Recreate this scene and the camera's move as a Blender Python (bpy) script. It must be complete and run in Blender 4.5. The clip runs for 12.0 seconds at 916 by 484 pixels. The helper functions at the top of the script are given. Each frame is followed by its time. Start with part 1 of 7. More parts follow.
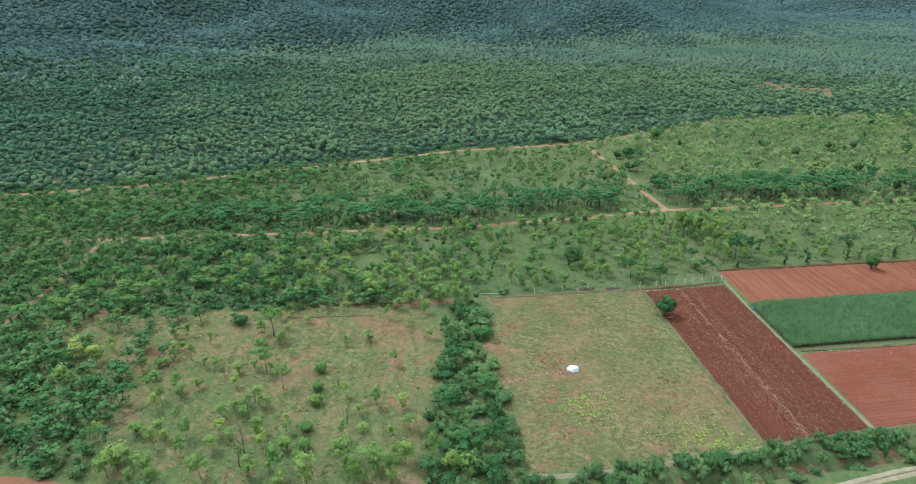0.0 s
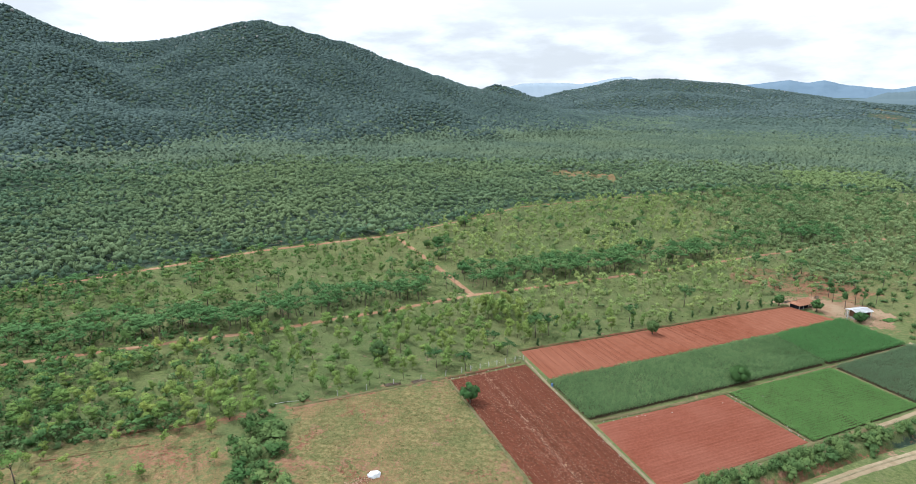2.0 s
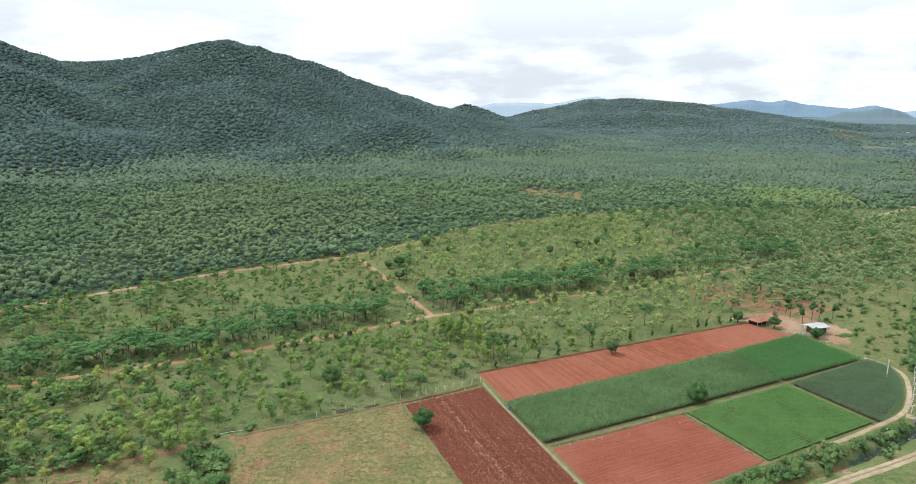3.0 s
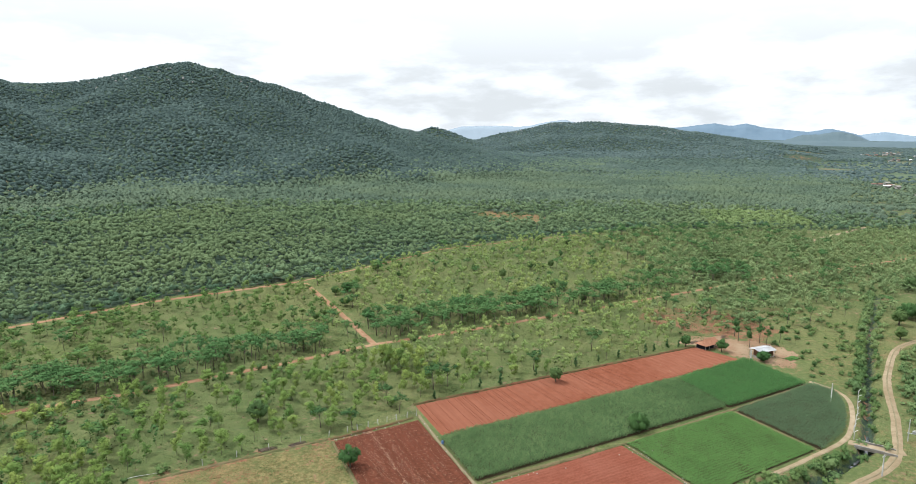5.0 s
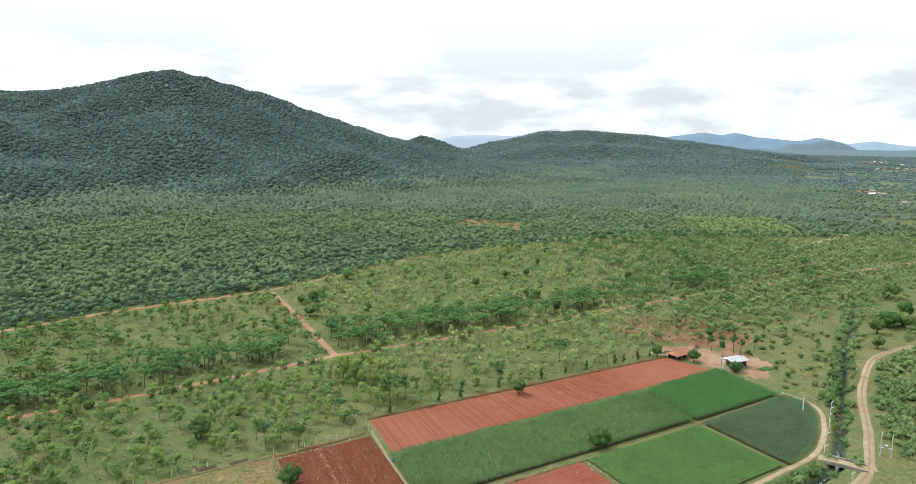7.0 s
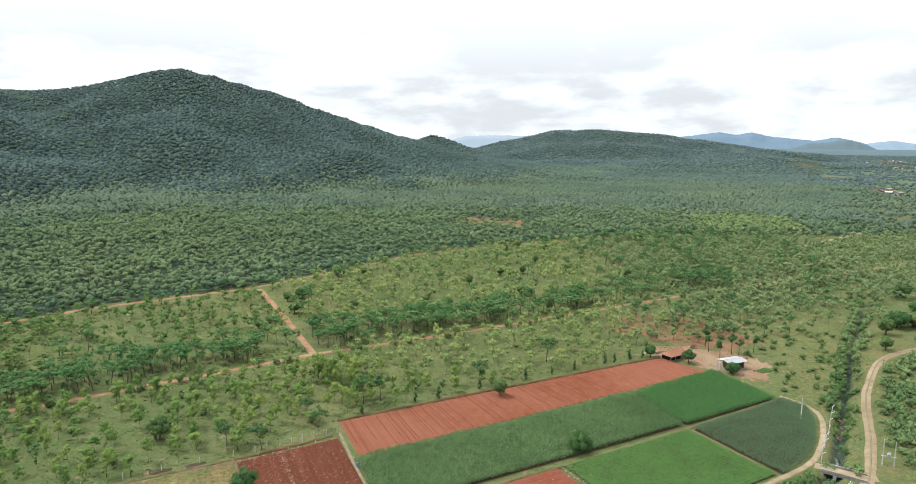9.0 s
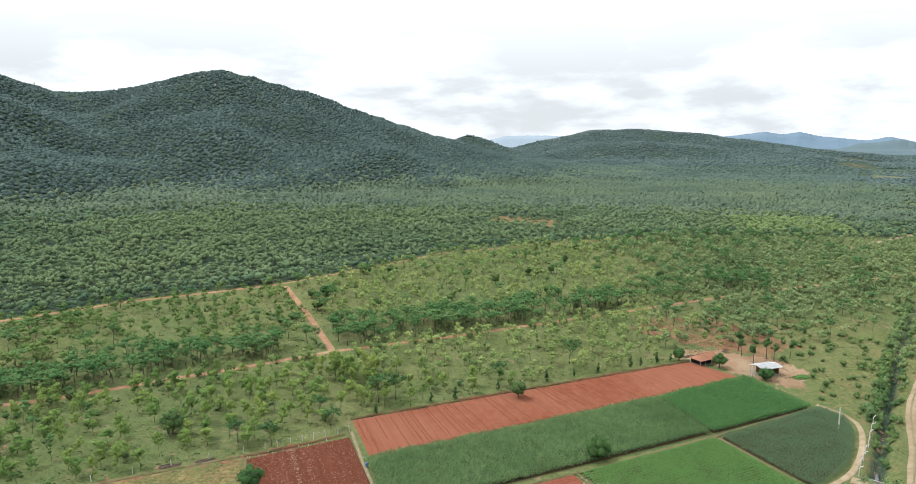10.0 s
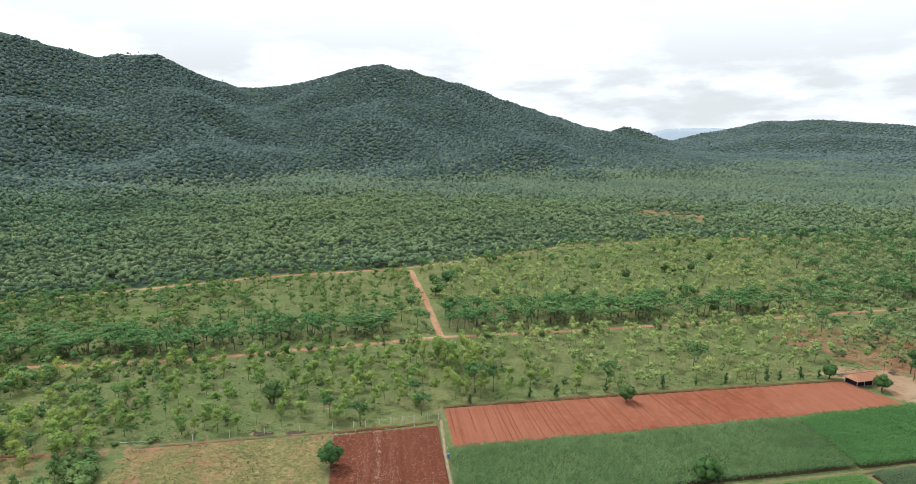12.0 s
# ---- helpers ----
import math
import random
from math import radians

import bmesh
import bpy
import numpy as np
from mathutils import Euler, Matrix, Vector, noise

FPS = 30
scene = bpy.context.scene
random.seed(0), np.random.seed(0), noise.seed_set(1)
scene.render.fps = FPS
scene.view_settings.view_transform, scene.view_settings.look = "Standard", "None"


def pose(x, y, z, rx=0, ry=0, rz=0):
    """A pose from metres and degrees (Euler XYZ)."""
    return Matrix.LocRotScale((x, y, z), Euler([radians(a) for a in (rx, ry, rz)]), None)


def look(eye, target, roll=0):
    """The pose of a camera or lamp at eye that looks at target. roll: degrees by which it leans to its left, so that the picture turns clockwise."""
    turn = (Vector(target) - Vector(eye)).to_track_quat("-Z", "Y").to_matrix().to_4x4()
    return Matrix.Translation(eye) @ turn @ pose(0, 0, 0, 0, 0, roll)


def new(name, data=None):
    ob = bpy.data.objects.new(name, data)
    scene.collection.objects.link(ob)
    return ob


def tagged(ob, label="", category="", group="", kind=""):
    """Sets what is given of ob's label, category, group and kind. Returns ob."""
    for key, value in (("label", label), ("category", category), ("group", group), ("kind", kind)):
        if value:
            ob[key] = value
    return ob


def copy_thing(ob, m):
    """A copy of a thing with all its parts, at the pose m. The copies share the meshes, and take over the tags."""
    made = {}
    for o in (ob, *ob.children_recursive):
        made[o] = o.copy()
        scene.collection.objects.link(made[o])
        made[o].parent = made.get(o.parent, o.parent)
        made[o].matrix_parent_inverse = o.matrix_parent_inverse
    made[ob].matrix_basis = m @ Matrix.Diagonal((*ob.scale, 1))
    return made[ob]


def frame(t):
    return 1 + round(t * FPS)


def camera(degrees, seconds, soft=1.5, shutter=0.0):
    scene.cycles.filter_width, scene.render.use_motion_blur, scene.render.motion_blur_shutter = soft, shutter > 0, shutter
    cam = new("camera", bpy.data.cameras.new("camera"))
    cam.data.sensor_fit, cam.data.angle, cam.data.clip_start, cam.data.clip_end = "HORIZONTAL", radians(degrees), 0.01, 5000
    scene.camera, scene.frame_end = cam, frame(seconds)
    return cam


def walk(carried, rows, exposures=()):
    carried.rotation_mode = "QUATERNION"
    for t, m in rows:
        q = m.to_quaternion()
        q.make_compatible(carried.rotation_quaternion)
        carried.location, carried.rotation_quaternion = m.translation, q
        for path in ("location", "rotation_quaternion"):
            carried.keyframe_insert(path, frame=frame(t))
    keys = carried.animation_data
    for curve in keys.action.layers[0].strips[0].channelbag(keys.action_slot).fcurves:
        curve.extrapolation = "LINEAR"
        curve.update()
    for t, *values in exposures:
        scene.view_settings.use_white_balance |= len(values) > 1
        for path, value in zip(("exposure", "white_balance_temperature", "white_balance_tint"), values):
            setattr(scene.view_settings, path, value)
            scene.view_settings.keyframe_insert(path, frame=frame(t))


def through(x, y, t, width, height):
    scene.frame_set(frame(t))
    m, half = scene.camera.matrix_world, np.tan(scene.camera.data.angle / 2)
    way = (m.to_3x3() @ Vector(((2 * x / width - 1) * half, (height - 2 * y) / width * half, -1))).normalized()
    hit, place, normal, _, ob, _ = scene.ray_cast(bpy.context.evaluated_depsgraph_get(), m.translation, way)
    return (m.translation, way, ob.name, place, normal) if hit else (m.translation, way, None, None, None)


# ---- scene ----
# ---- camera and its flight ----
FLIGHT = (
    (0.0, (-23.98, -19.34, 71.08), (-0.32308, 0.87227, -0.36712), 0.44),
    (0.5, (-21.60, -17.93, 70.93), (-0.28207, 0.90270, -0.32491), 0.44),
    (1.0, (-19.48, -16.51, 70.84), (-0.20046, 0.93741, -0.28476), 0.43),
    (1.5, (-17.26, -14.95, 70.74), (-0.13580, 0.95725, -0.25539), 0.40),
    (2.0, (-15.30, -13.36, 70.50), (-0.08970, 0.96974, -0.22706), 0.37),
    (2.5, (-13.09, -11.79, 70.47), (-0.07004, 0.97485, -0.21155), 0.32),
    (3.0, (-10.97, -10.13, 70.24), (-0.04842, 0.97902, -0.19793), 0.31),
    (3.2, (-10.15, -9.59, 70.22), (-0.03995, 0.98046, -0.19263), 0.24),
    (4.8, (-3.11, -4.77, 69.98), (-0.00720, 0.98588, -0.16729), 0.35),
    (5.0, (-2.26, -4.16, 69.98), (-0.00462, 0.98658, -0.16322), 0.31),
    (5.5, (0.00, -2.72, 69.95), (0.00000, 0.98814, -0.15353), 0.29),
    (6.0, (2.23, -1.11, 69.58), (0.00302, 0.98877, -0.14942), 0.32),
    (6.5, (4.39, 0.48, 69.09), (0.00549, 0.98878, -0.14926), 0.34),
    (7.0, (6.39, 2.08, 68.36), (0.00633, 0.98885, -0.14879), 0.31),
    (7.2, (7.32, 2.88, 68.18), (0.00607, 0.98881, -0.14908), 0.28),
    (8.8, (14.25, 8.68, 65.77), (-0.00404, 0.98899, -0.14790), 0.14),
    (9.0, (14.99, 9.45, 65.51), (-0.01534, 0.98888, -0.14795), 0.24),
    (9.5, (17.40, 11.37, 64.74), (-0.04509, 0.98799, -0.14780), 0.19),
    (10.0, (19.50, 13.40, 64.06), (-0.07487, 0.98624, -0.14740), 0.18),
    (10.5, (21.81, 15.69, 63.30), (-0.13737, 0.97952, -0.14723), 0.14),
    (11.0, (24.66, 17.92, 62.38), (-0.17429, 0.97163, -0.15984), 0.75),
    (11.5, (26.52, 20.49, 61.76), (-0.26509, 0.95291, -0.14728), 0.14),
    (12.0, (28.85, 22.92, 61.03), (-0.30936, 0.93767, -0.15834), 0.35),
)
cam = camera(71.59, 12.0, soft=0.6)
walk(cam, [(t, look(eye, Vector(eye) + Vector(ahead), roll)) for t, eye, ahead, roll in FLIGHT],
     exposures=((0.0, 0.12, 5150, -5), (0.5, 0.16, 5130, -1), (1.0, 0.2, 5280, 4), (1.5, 0.22, 5560, 8), (2.0, 0.22, 5720, 9), (3.0, 0.22, 5880, 9), (5.0, 0.22, 6020, 9), (12.0, 0.2, 6080, 9)))

# ---- daylight: bright overcast with a veiled sun ----
SUN_ELEVATION, SUN_AZIMUTH = radians(56), radians(-75)      # azimuth from +y towards +x
world = bpy.data.worlds.new("overcast_sky")
scene.world = world
world.use_nodes = True
wn, wl = world.node_tree.nodes, world.node_tree.links
wn.clear()
out = wn.new("ShaderNodeOutputWorld")
sky = wn.new("ShaderNodeTexSky")
sky.sky_type, sky.sun_disc = "NISHITA", False
sky.sun_elevation, sky.sun_rotation = SUN_ELEVATION, SUN_AZIMUTH
blue = wn.new("ShaderNodeBackground")
blue.inputs["Strength"].default_value = 0.15
wl.new(sky.outputs[0], blue.inputs["Color"])
co = wn.new("ShaderNodeTexCoord")
sep = wn.new("ShaderNodeSeparateXYZ")
wl.new(co.outputs["Generated"], sep.inputs[0])
lift = wn.new("ShaderNodeMath"); lift.operation = "ADD"; lift.inputs[1].default_value = 0.10
wl.new(sep.outputs["Z"], lift.inputs[0])
floor_ = wn.new("ShaderNodeMath"); floor_.operation = "MAXIMUM"; floor_.inputs[1].default_value = 0.05
wl.new(lift.outputs[0], floor_.inputs[0])
deck = wn.new("ShaderNodeVectorMath"); deck.operation = "DIVIDE"
both = wn.new("ShaderNodeCombineXYZ"); both.inputs["Z"].default_value = 1.0
wl.new(floor_.outputs[0], both.inputs["X"]); wl.new(floor_.outputs[0], both.inputs["Y"])
wl.new(co.outputs["Generated"], deck.inputs[0]); wl.new(both.outputs[0], deck.inputs[1])


puff = wn.new("ShaderNodeMapping")
puff.inputs["Scale"].default_value = (1.0, 1.0, 3.4)
wl.new(co.outputs["Generated"], puff.inputs["Vector"])


def sky_noise(scale, detail, rough, low, high, vector=None):
    n = wn.new("ShaderNodeTexNoise")
    n.inputs["Scale"].default_value, n.inputs["Detail"].default_value, n.inputs["Roughness"].default_value = scale, detail, rough
    wl.new(vector or deck.outputs[0], n.inputs["Vector"])
    m = wn.new("ShaderNodeMapRange"); m.interpolation_type = "SMOOTHSTEP"
    m.inputs["From Min"].default_value, m.inputs["From Max"].default_value = low, high
    wl.new(n.outputs["Fac"], m.inputs["Value"])
    return m


thick = sky_noise(4.6, 8, 0.56, 0.40, 0.60, puff.outputs[0])
tone = wn.new("ShaderNodeMix"); tone.data_type = "RGBA"
tone.inputs["A"].default_value, tone.inputs["B"].default_value = (1.02, 1.03, 1.03, 1), (0.700, 0.709, 0.696, 1)
wl.new(thick.outputs[0], tone.inputs["Factor"])
# the veil thins out overhead, so that it is whiter there than along the horizon
up = wn.new("ShaderNodeMapRange"); up.interpolation_type = "SMOOTHSTEP"
up.inputs["From Min"].default_value, up.inputs["From Max"].default_value = 0.06, 0.22
wl.new(sep.outputs["Z"], up.inputs["Value"])
tone2 = wn.new("ShaderNodeMix"); tone2.data_type = "RGBA"
tone2.inputs["B"].default_value = (1.02, 1.03, 1.03, 1)
upk = wn.new("ShaderNodeMath"); upk.operation = "MULTIPLY"; upk.inputs[1].default_value = 0.75
wl.new(up.outputs[0], upk.inputs[0])
wl.new(upk.outputs[0], tone2.inputs["Factor"]); wl.new(tone.outputs["Result"], tone2.inputs["A"])
cloud = wn.new("ShaderNodeBackground")
wl.new(tone2.outputs["Result"], cloud.inputs["Color"])
# an overcast sky is about three times as bright overhead as low down
dome = wn.new("ShaderNodeMapRange")
dome.inputs["From Min"].default_value, dome.inputs["From Max"].default_value = 0.26, 1.0
dome.inputs["To Min"].default_value, dome.inputs["To Max"].default_value = 1.0, 3.0
wl.new(sep.outputs["Z"], dome.inputs["Value"])
wl.new(dome.outputs[0], cloud.inputs["Strength"])
cover = sky_noise(0.5, 4, 0.5, 0.10, 0.26)
mixsky = wn.new("ShaderNodeMixShader")
wl.new(cover.outputs[0], mixsky.inputs[0]); wl.new(blue.outputs[0], mixsky.inputs[1]); wl.new(cloud.outputs[0], mixsky.inputs[2])
wl.new(mixsky.outputs[0], out.inputs["Surface"])
sun = new("sun", bpy.data.lights.new("sun", "SUN"))
sun.data.energy, sun.data.angle, sun.data.color = 4.0, radians(9), (1.0, 0.96, 0.9)
to_sun = Vector((math.sin(SUN_AZIMUTH) * math.cos(SUN_ELEVATION), math.cos(SUN_AZIMUTH) * math.cos(SUN_ELEVATION), math.sin(SUN_ELEVATION)))
sun.matrix_world = look((0, 0, 300), Vector((0, 0, 300)) - to_sun)

# ---- the lie of the land ----
SLOPE = 0.03894
RIDGES = (                                   # crest points (x, y, height), reach of the slope
    (((-980, 200, 140), (-800, 430, 159), (-690, 560, 183), (-640, 640, 160), (-613, 697, 168), (-600, 770, 153), (-600, 860, 138.5), (-520, 885, 145), (-438, 893, 165), (-372, 906, 174),
      (-318, 946, 155), (-258, 986, 139.5), (-194, 1026, 115.5), (-132, 1068, 91.5), (-80, 1119, 78), (0, 1190, 48.5)), 360),
    (((-377, 904, 166), (-351, 788, 108), (-322, 690, 58), (-300, 610, 26)), 210),
    (((-613, 697, 160), (-550, 630, 100), (-490, 560, 45)), 210),
    (((-800, 430, 165), (-650, 390, 100), (-500, 350, 40)), 230),
    (((-165, 1523, 59), (-70, 1513, 96), (8, 1523, 68)), 260),
    (((30, 1600, 63), (110, 1605, 80.5), (224, 1593, 108), (358, 1608, 108), (466, 1580, 100.5), (583, 1542, 82)), 470),
    (((583, 1542, 82), (660, 1505, 68), (760, 1455, 52), (860, 1400, 26)), 250),
)
CANAL = ((-59.8, 39.8), (-29.9, 56.5), (-7.3, 69.8), (16.3, 83.4), (44.7, 98.9), (69.5, 112.3), (78.4, 118.2), (84.6, 122.8), (90.0, 130.9), (99.1, 145.8), (124.9, 186.2), (162.1, 240.5))


def along(line, x, y):
    """The least distance of the places from a broken line, and the height carried along it."""
    best, value = np.full(np.shape(x), 1e9), np.zeros(np.shape(x))
    for a, b in zip(line, line[1:]):
        dx, dy = b[0] - a[0], b[1] - a[1]
        s = np.clip(((x - a[0]) * dx + (y - a[1]) * dy) / (dx * dx + dy * dy), 0, 1)
        d = np.hypot(x - a[0] - s * dx, y - a[1] - s * dy)
        v = a[-1] + s * (b[-1] - a[-1])
        value, best = np.where(d < best, v, value), np.minimum(d, best)
    return best, value


def waves(x, y, size, seed):
    """Smooth uneven swell of about -1 to 1, with the given wavelength."""
    r = np.random.RandomState(seed)
    z = 0
    for n in range(7):
        a, k, p = r.uniform(0, 2 * np.pi), (0.7 + 1.1 * r.rand()) * 2 * np.pi / size, r.uniform(0, 2 * np.pi)
        z = z + np.sin(k * (x * np.cos(a) + y * np.sin(a)) + p + 1.3 * np.sin(k * 0.5 * (y * np.cos(a) - x * np.sin(a)) + 2 * p))
    return z / 4.0


def plain_z(y):
    return 9.735 + 12 * (1 - np.exp(-np.maximum(y - 250, 0) / 308)) + 36 * np.clip((y - 1250) / 2300, 0, 1.2) ** 1.2


def ground_z(x, y):
    x, y = np.asarray(x, float), np.asarray(y, float)
    z = np.where(y < 250, SLOPE * np.maximum(y, -400), plain_z(y))
    # the plain climbs only in the east
    z = z - 36 * np.clip((y - 1250) / 2300, 0, 1.2) ** 1.2 * (1 - np.clip((x / np.maximum(y, 1) - 0.2) / 0.1, 0, 1))
    rise = np.zeros(np.shape(x))
    for line, reach in RIDGES:
        d, h = along(line, x, y)
        d = d + waves(x, y, reach * 0.55, reach) * 0.10 * reach * np.clip(d / reach * 3, 0, 1)
        s = np.clip(1 - d / reach, 0, 1)
        rise = np.maximum(rise, np.maximum(h - z, 0) * (0.8 * s ** 1.12 + 0.2 * s ** 3))
    z = z + rise + rise / 150 * (3 * waves(x, y, 95, 5) + 0.5 * waves(x, y, 41, 6))
    d, _ = along(CANAL, x, y)
    return z - 1.9 * np.clip((1.5 - d) / 0.9, 0, 1)


def gz(x, y):
    return float(ground_z(x, y))


def inside(poly, x, y):
    """Which of the places lie within a polygon."""
    x, y = np.asarray(x, float), np.asarray(y, float)
    odd = np.zeros(x.shape, bool)
    for (ax, ay), (bx, by) in zip(poly, poly[1:] + poly[:1]):
        cross = (ay > y) != (by > y)
        odd ^= cross & (x < (bx - ax) * (y - ay) / ((by - ay) or 1e-9) + ax)
    return odd


# plan of the farm
FOREST_EDGE = ((-886.5, -197.0), (-413.7, 19.7), (-243.6, 122.3), (-220.1, 136.9), (-200.3, 150.5), (-182.5, 168.0), (-148.9, 197.1), (-115.4, 227.0), (-93.9, 240.4), (-70.4, 254.9), (-39.0, 289.4), (-13.6, 321.8), (37.9, 352.3),
               (74.7, 370.4), (116.3, 385.7), (160.0, 391.6), (233.1, 384.6), (320.9, 388.9), (484.7, 455.6), (1144.8, 763.6))
FOREST_ROAD = ((-295.2, 91.2), (-243.6, 121.1), (-220.1, 136.0), (-200.3, 149.6), (-182.5, 167.0), (-148.9, 196.1), (-115.4, 226.1), (-93.9, 239.1), (-70.9, 253.4), (-39.0, 287.5), (-13.6, 320.4), (38.4, 350.4), (74.7, 368.5))
FARM_ROAD = ((-187.4, 99.9), (-177.5, 104.4), (-153.8, 115.3), (-129.1, 126.3), (-98.6, 141.2), (-84.6, 147.1), (-67.0, 158.4), (-53.9, 165.8), (-28.7, 182.4), (3.0, 197.4), (46.2, 219.8), (83.4, 240.2), (119.6, 259.5), (173.3, 283.7), (263.7, 327.1))
HILL_PATH = ((188, 343), (200, 355), (222, 372), (239, 386), (262, 404))
LINK_ROAD = ((-66.5, 252.0), (-55.8, 232.9), (-46.1, 215.6), (-28.7, 182.8))
WEST_PATH = ((-177.8, 104.4), (-171.8, 91.1), (-166.0, 78.1), (-161.9, 67.3), (-159.5, 59.7), (-156.7, 47.9))
SOUTH_PATH = ((-147.8, 17.5), (-120.7, 26.6), (-111.4, 29.2), (-104.0, 30.6), (-97.5, 27.0), (-83.7, 9.8))
EAST_ROAD = ((-59.8, 29.9), (-29.9, 47.6), (-10.0, 60.5), (7.3, 73.0), (15.3, 78.7), (32.7, 87.9), (51.5, 98.2), (69.5, 106.8), (82.5, 113.9), (89.3, 119.7), (94.2, 127.5), (100.0, 136.7), (108.5, 152.6), (113.4, 160.4), (121.0, 170.6),
             (126.4, 177.6), (131.0, 182.4), (137.4, 186.8), (144.0, 190.0), (167.6, 198.9), (226.4, 228.2))
FIELD_TRACK = ((59.5, 112.6), (65.2, 115.7), (70.4, 119.0), (76.5, 122.6), (80.8, 125.2), (84.4, 128.6), (87.2, 132.4), (90.2, 137.0), (93.4, 142.6), (95.2, 147.2), (95.6, 150.3), (94.2, 153.6), (90.8, 157.2))
NORTH_LINE = ((-256.1, 19.7), (-159.4, 61.7), (-116.5, 83.7), (-74.9, 102.1), (-62.3, 108.6), (-45.5, 117.1), (-30.1, 125.3), (-12.6, 135.9), (-13.2, 141.4), (27.7, 161.6), (70.0, 182.5))
TAN = [(-62.3, 108.3), (-45.5, 116.8), (-30.0, 124.3), (-6.2, 76.2), (-21.7, 66.6), (-32.9, 59.5), (-40.9, 57.5), (-46.0, 68.5), (-52.9, 80.4), (-59.3, 96.3)]
SCRUB = [(-154.5, 64.6), (-116.5, 83.2), (-74.9, 101.7), (-65.4, 83.2), (-59.6, 66.4), (-53.8, 49.7), (-61.8, 37.8), (-99.5, 30.0), (-117.1, 49.8)]
HEDGE = [(-71.0, 101.2), (-65.5, 103.5), (-61.2, 102.0), (-59.6, 97.0), (-56.5, 87.7), (-46.5, 68.5), (-40.6, 55.6), (-35.9, 45.7), (-49.8, 41.7), (-55.7, 51.8), (-60.4, 66.8), (-66.2, 84.3)]
RED_STRIP = [(-29.7, 124.5), (-11.9, 134.6), (10.7, 86.9), (-5.9, 76.8)]
RED_NORTH = [(-13.2, 141.7), (69.4, 182.2), (79.2, 172.3), (-6.1, 126.8)]
MAIZE = [(-6.5, 125.5), (55.3, 157.4), (62.2, 141.5), (0.9, 109.5)]
MAIZE_EAST = [(55.8, 157.6), (79.7, 171.8), (88.9, 155.4), (63.0, 141.7)]
RED_SOUTH = [(2.3, 107.9), (32.7, 123.6), (43.5, 105.6), (11.6, 87.5)]
GREEN = [(33.9, 124.2), (62.6, 139.4), (73.2, 122.1), (44.3, 105.8)]
DARK = [(63.9, 139.9), (90.6, 155.4), (93.8, 150.6), (92.2, 144.0), (88.3, 136.6), (84.2, 130.4), (80.0, 126.0), (74.6, 122.2)]
YARD = [(65.1, 185.0), (72.9, 192.8), (90.7, 187.0), (98.7, 178.3), (90.9, 165.6), (81.9, 172.4), (75.0, 180.2)]
RED_PATCH = [(57.1, 210.2), (70.8, 221.8), (88.5, 221.9), (97.5, 208.4), (104.5, 195.8), (90.7, 187.0), (72.9, 196.7)]
CLEARING = [(2.0, 440.0), (12.0, 470.0), (36.0, 476.0), (58.0, 440.0), (54.0, 408.0), (30.0, 400.0)]
GLADES = ((-249.4, 158.8, 5.0), (-257.2, 170.4, 4.5), (-262.1, 191.7, 5.0), (-237.9, 142.3, 5.5), (-230.9, 179.5, 3.0), (-203.8, 150.6, 3.5))
YELLOW_SCRUB = [(156.0, 396.0), (172.0, 462.0), (238.0, 462.0), (222.0, 392.0)]


VALLEY_PATCHES = ((603, 1045, 34, 58), (645, 1213, 40, 26), (700, 1330, 60, 30), (497, 685, 22, 10), (480, 725, 20, 10), (328, 534, 12, 10), (325, 462, 11, 18), (331, 440, 10, 8), (690, 1050, 32, 14), (860, 1226, 60, 12), (920, 1440, 60, 16))


def off_patches(x, y):
    """Which of the places lie off the open patches of the valley."""
    keep = np.ones(np.shape(x), bool)
    for px, py, sx, sy in VALLEY_PATCHES:
        keep &= ((x - px) / sx) ** 2 + ((y - py) / sy) ** 2 > 0.9
    return keep


def forest_edge(x):
    return np.interp(x, [p[0] for p in FOREST_EDGE], [p[1] for p in FOREST_EDGE])


def farm_road(x):
    return np.interp(x, [p[0] for p in FARM_ROAD], [p[1] for p in FARM_ROAD])


def north_line(x):
    return np.interp(x, [-256.1, -159.4, -116.5, -74.9, -62.3, -45.5, -30.1, -12.8, 27.7, 70.0, 108.4, 157.6], [19.7, 61.7, 83.7, 102.1, 108.6, 117.1, 125.3, 141.2, 161.6, 182.5, 196.8, 211.5])

# ---- materials ----
def material(name, rough=0.85, spec=0.25):
    m = bpy.data.materials.new(name)
    m.use_nodes = True
    b = m.node_tree.nodes["Principled BSDF"]
    b.inputs["Roughness"].default_value = rough
    b.inputs["Specular IOR Level"].default_value = spec
    return m, m.node_tree.nodes, m.node_tree.links, b


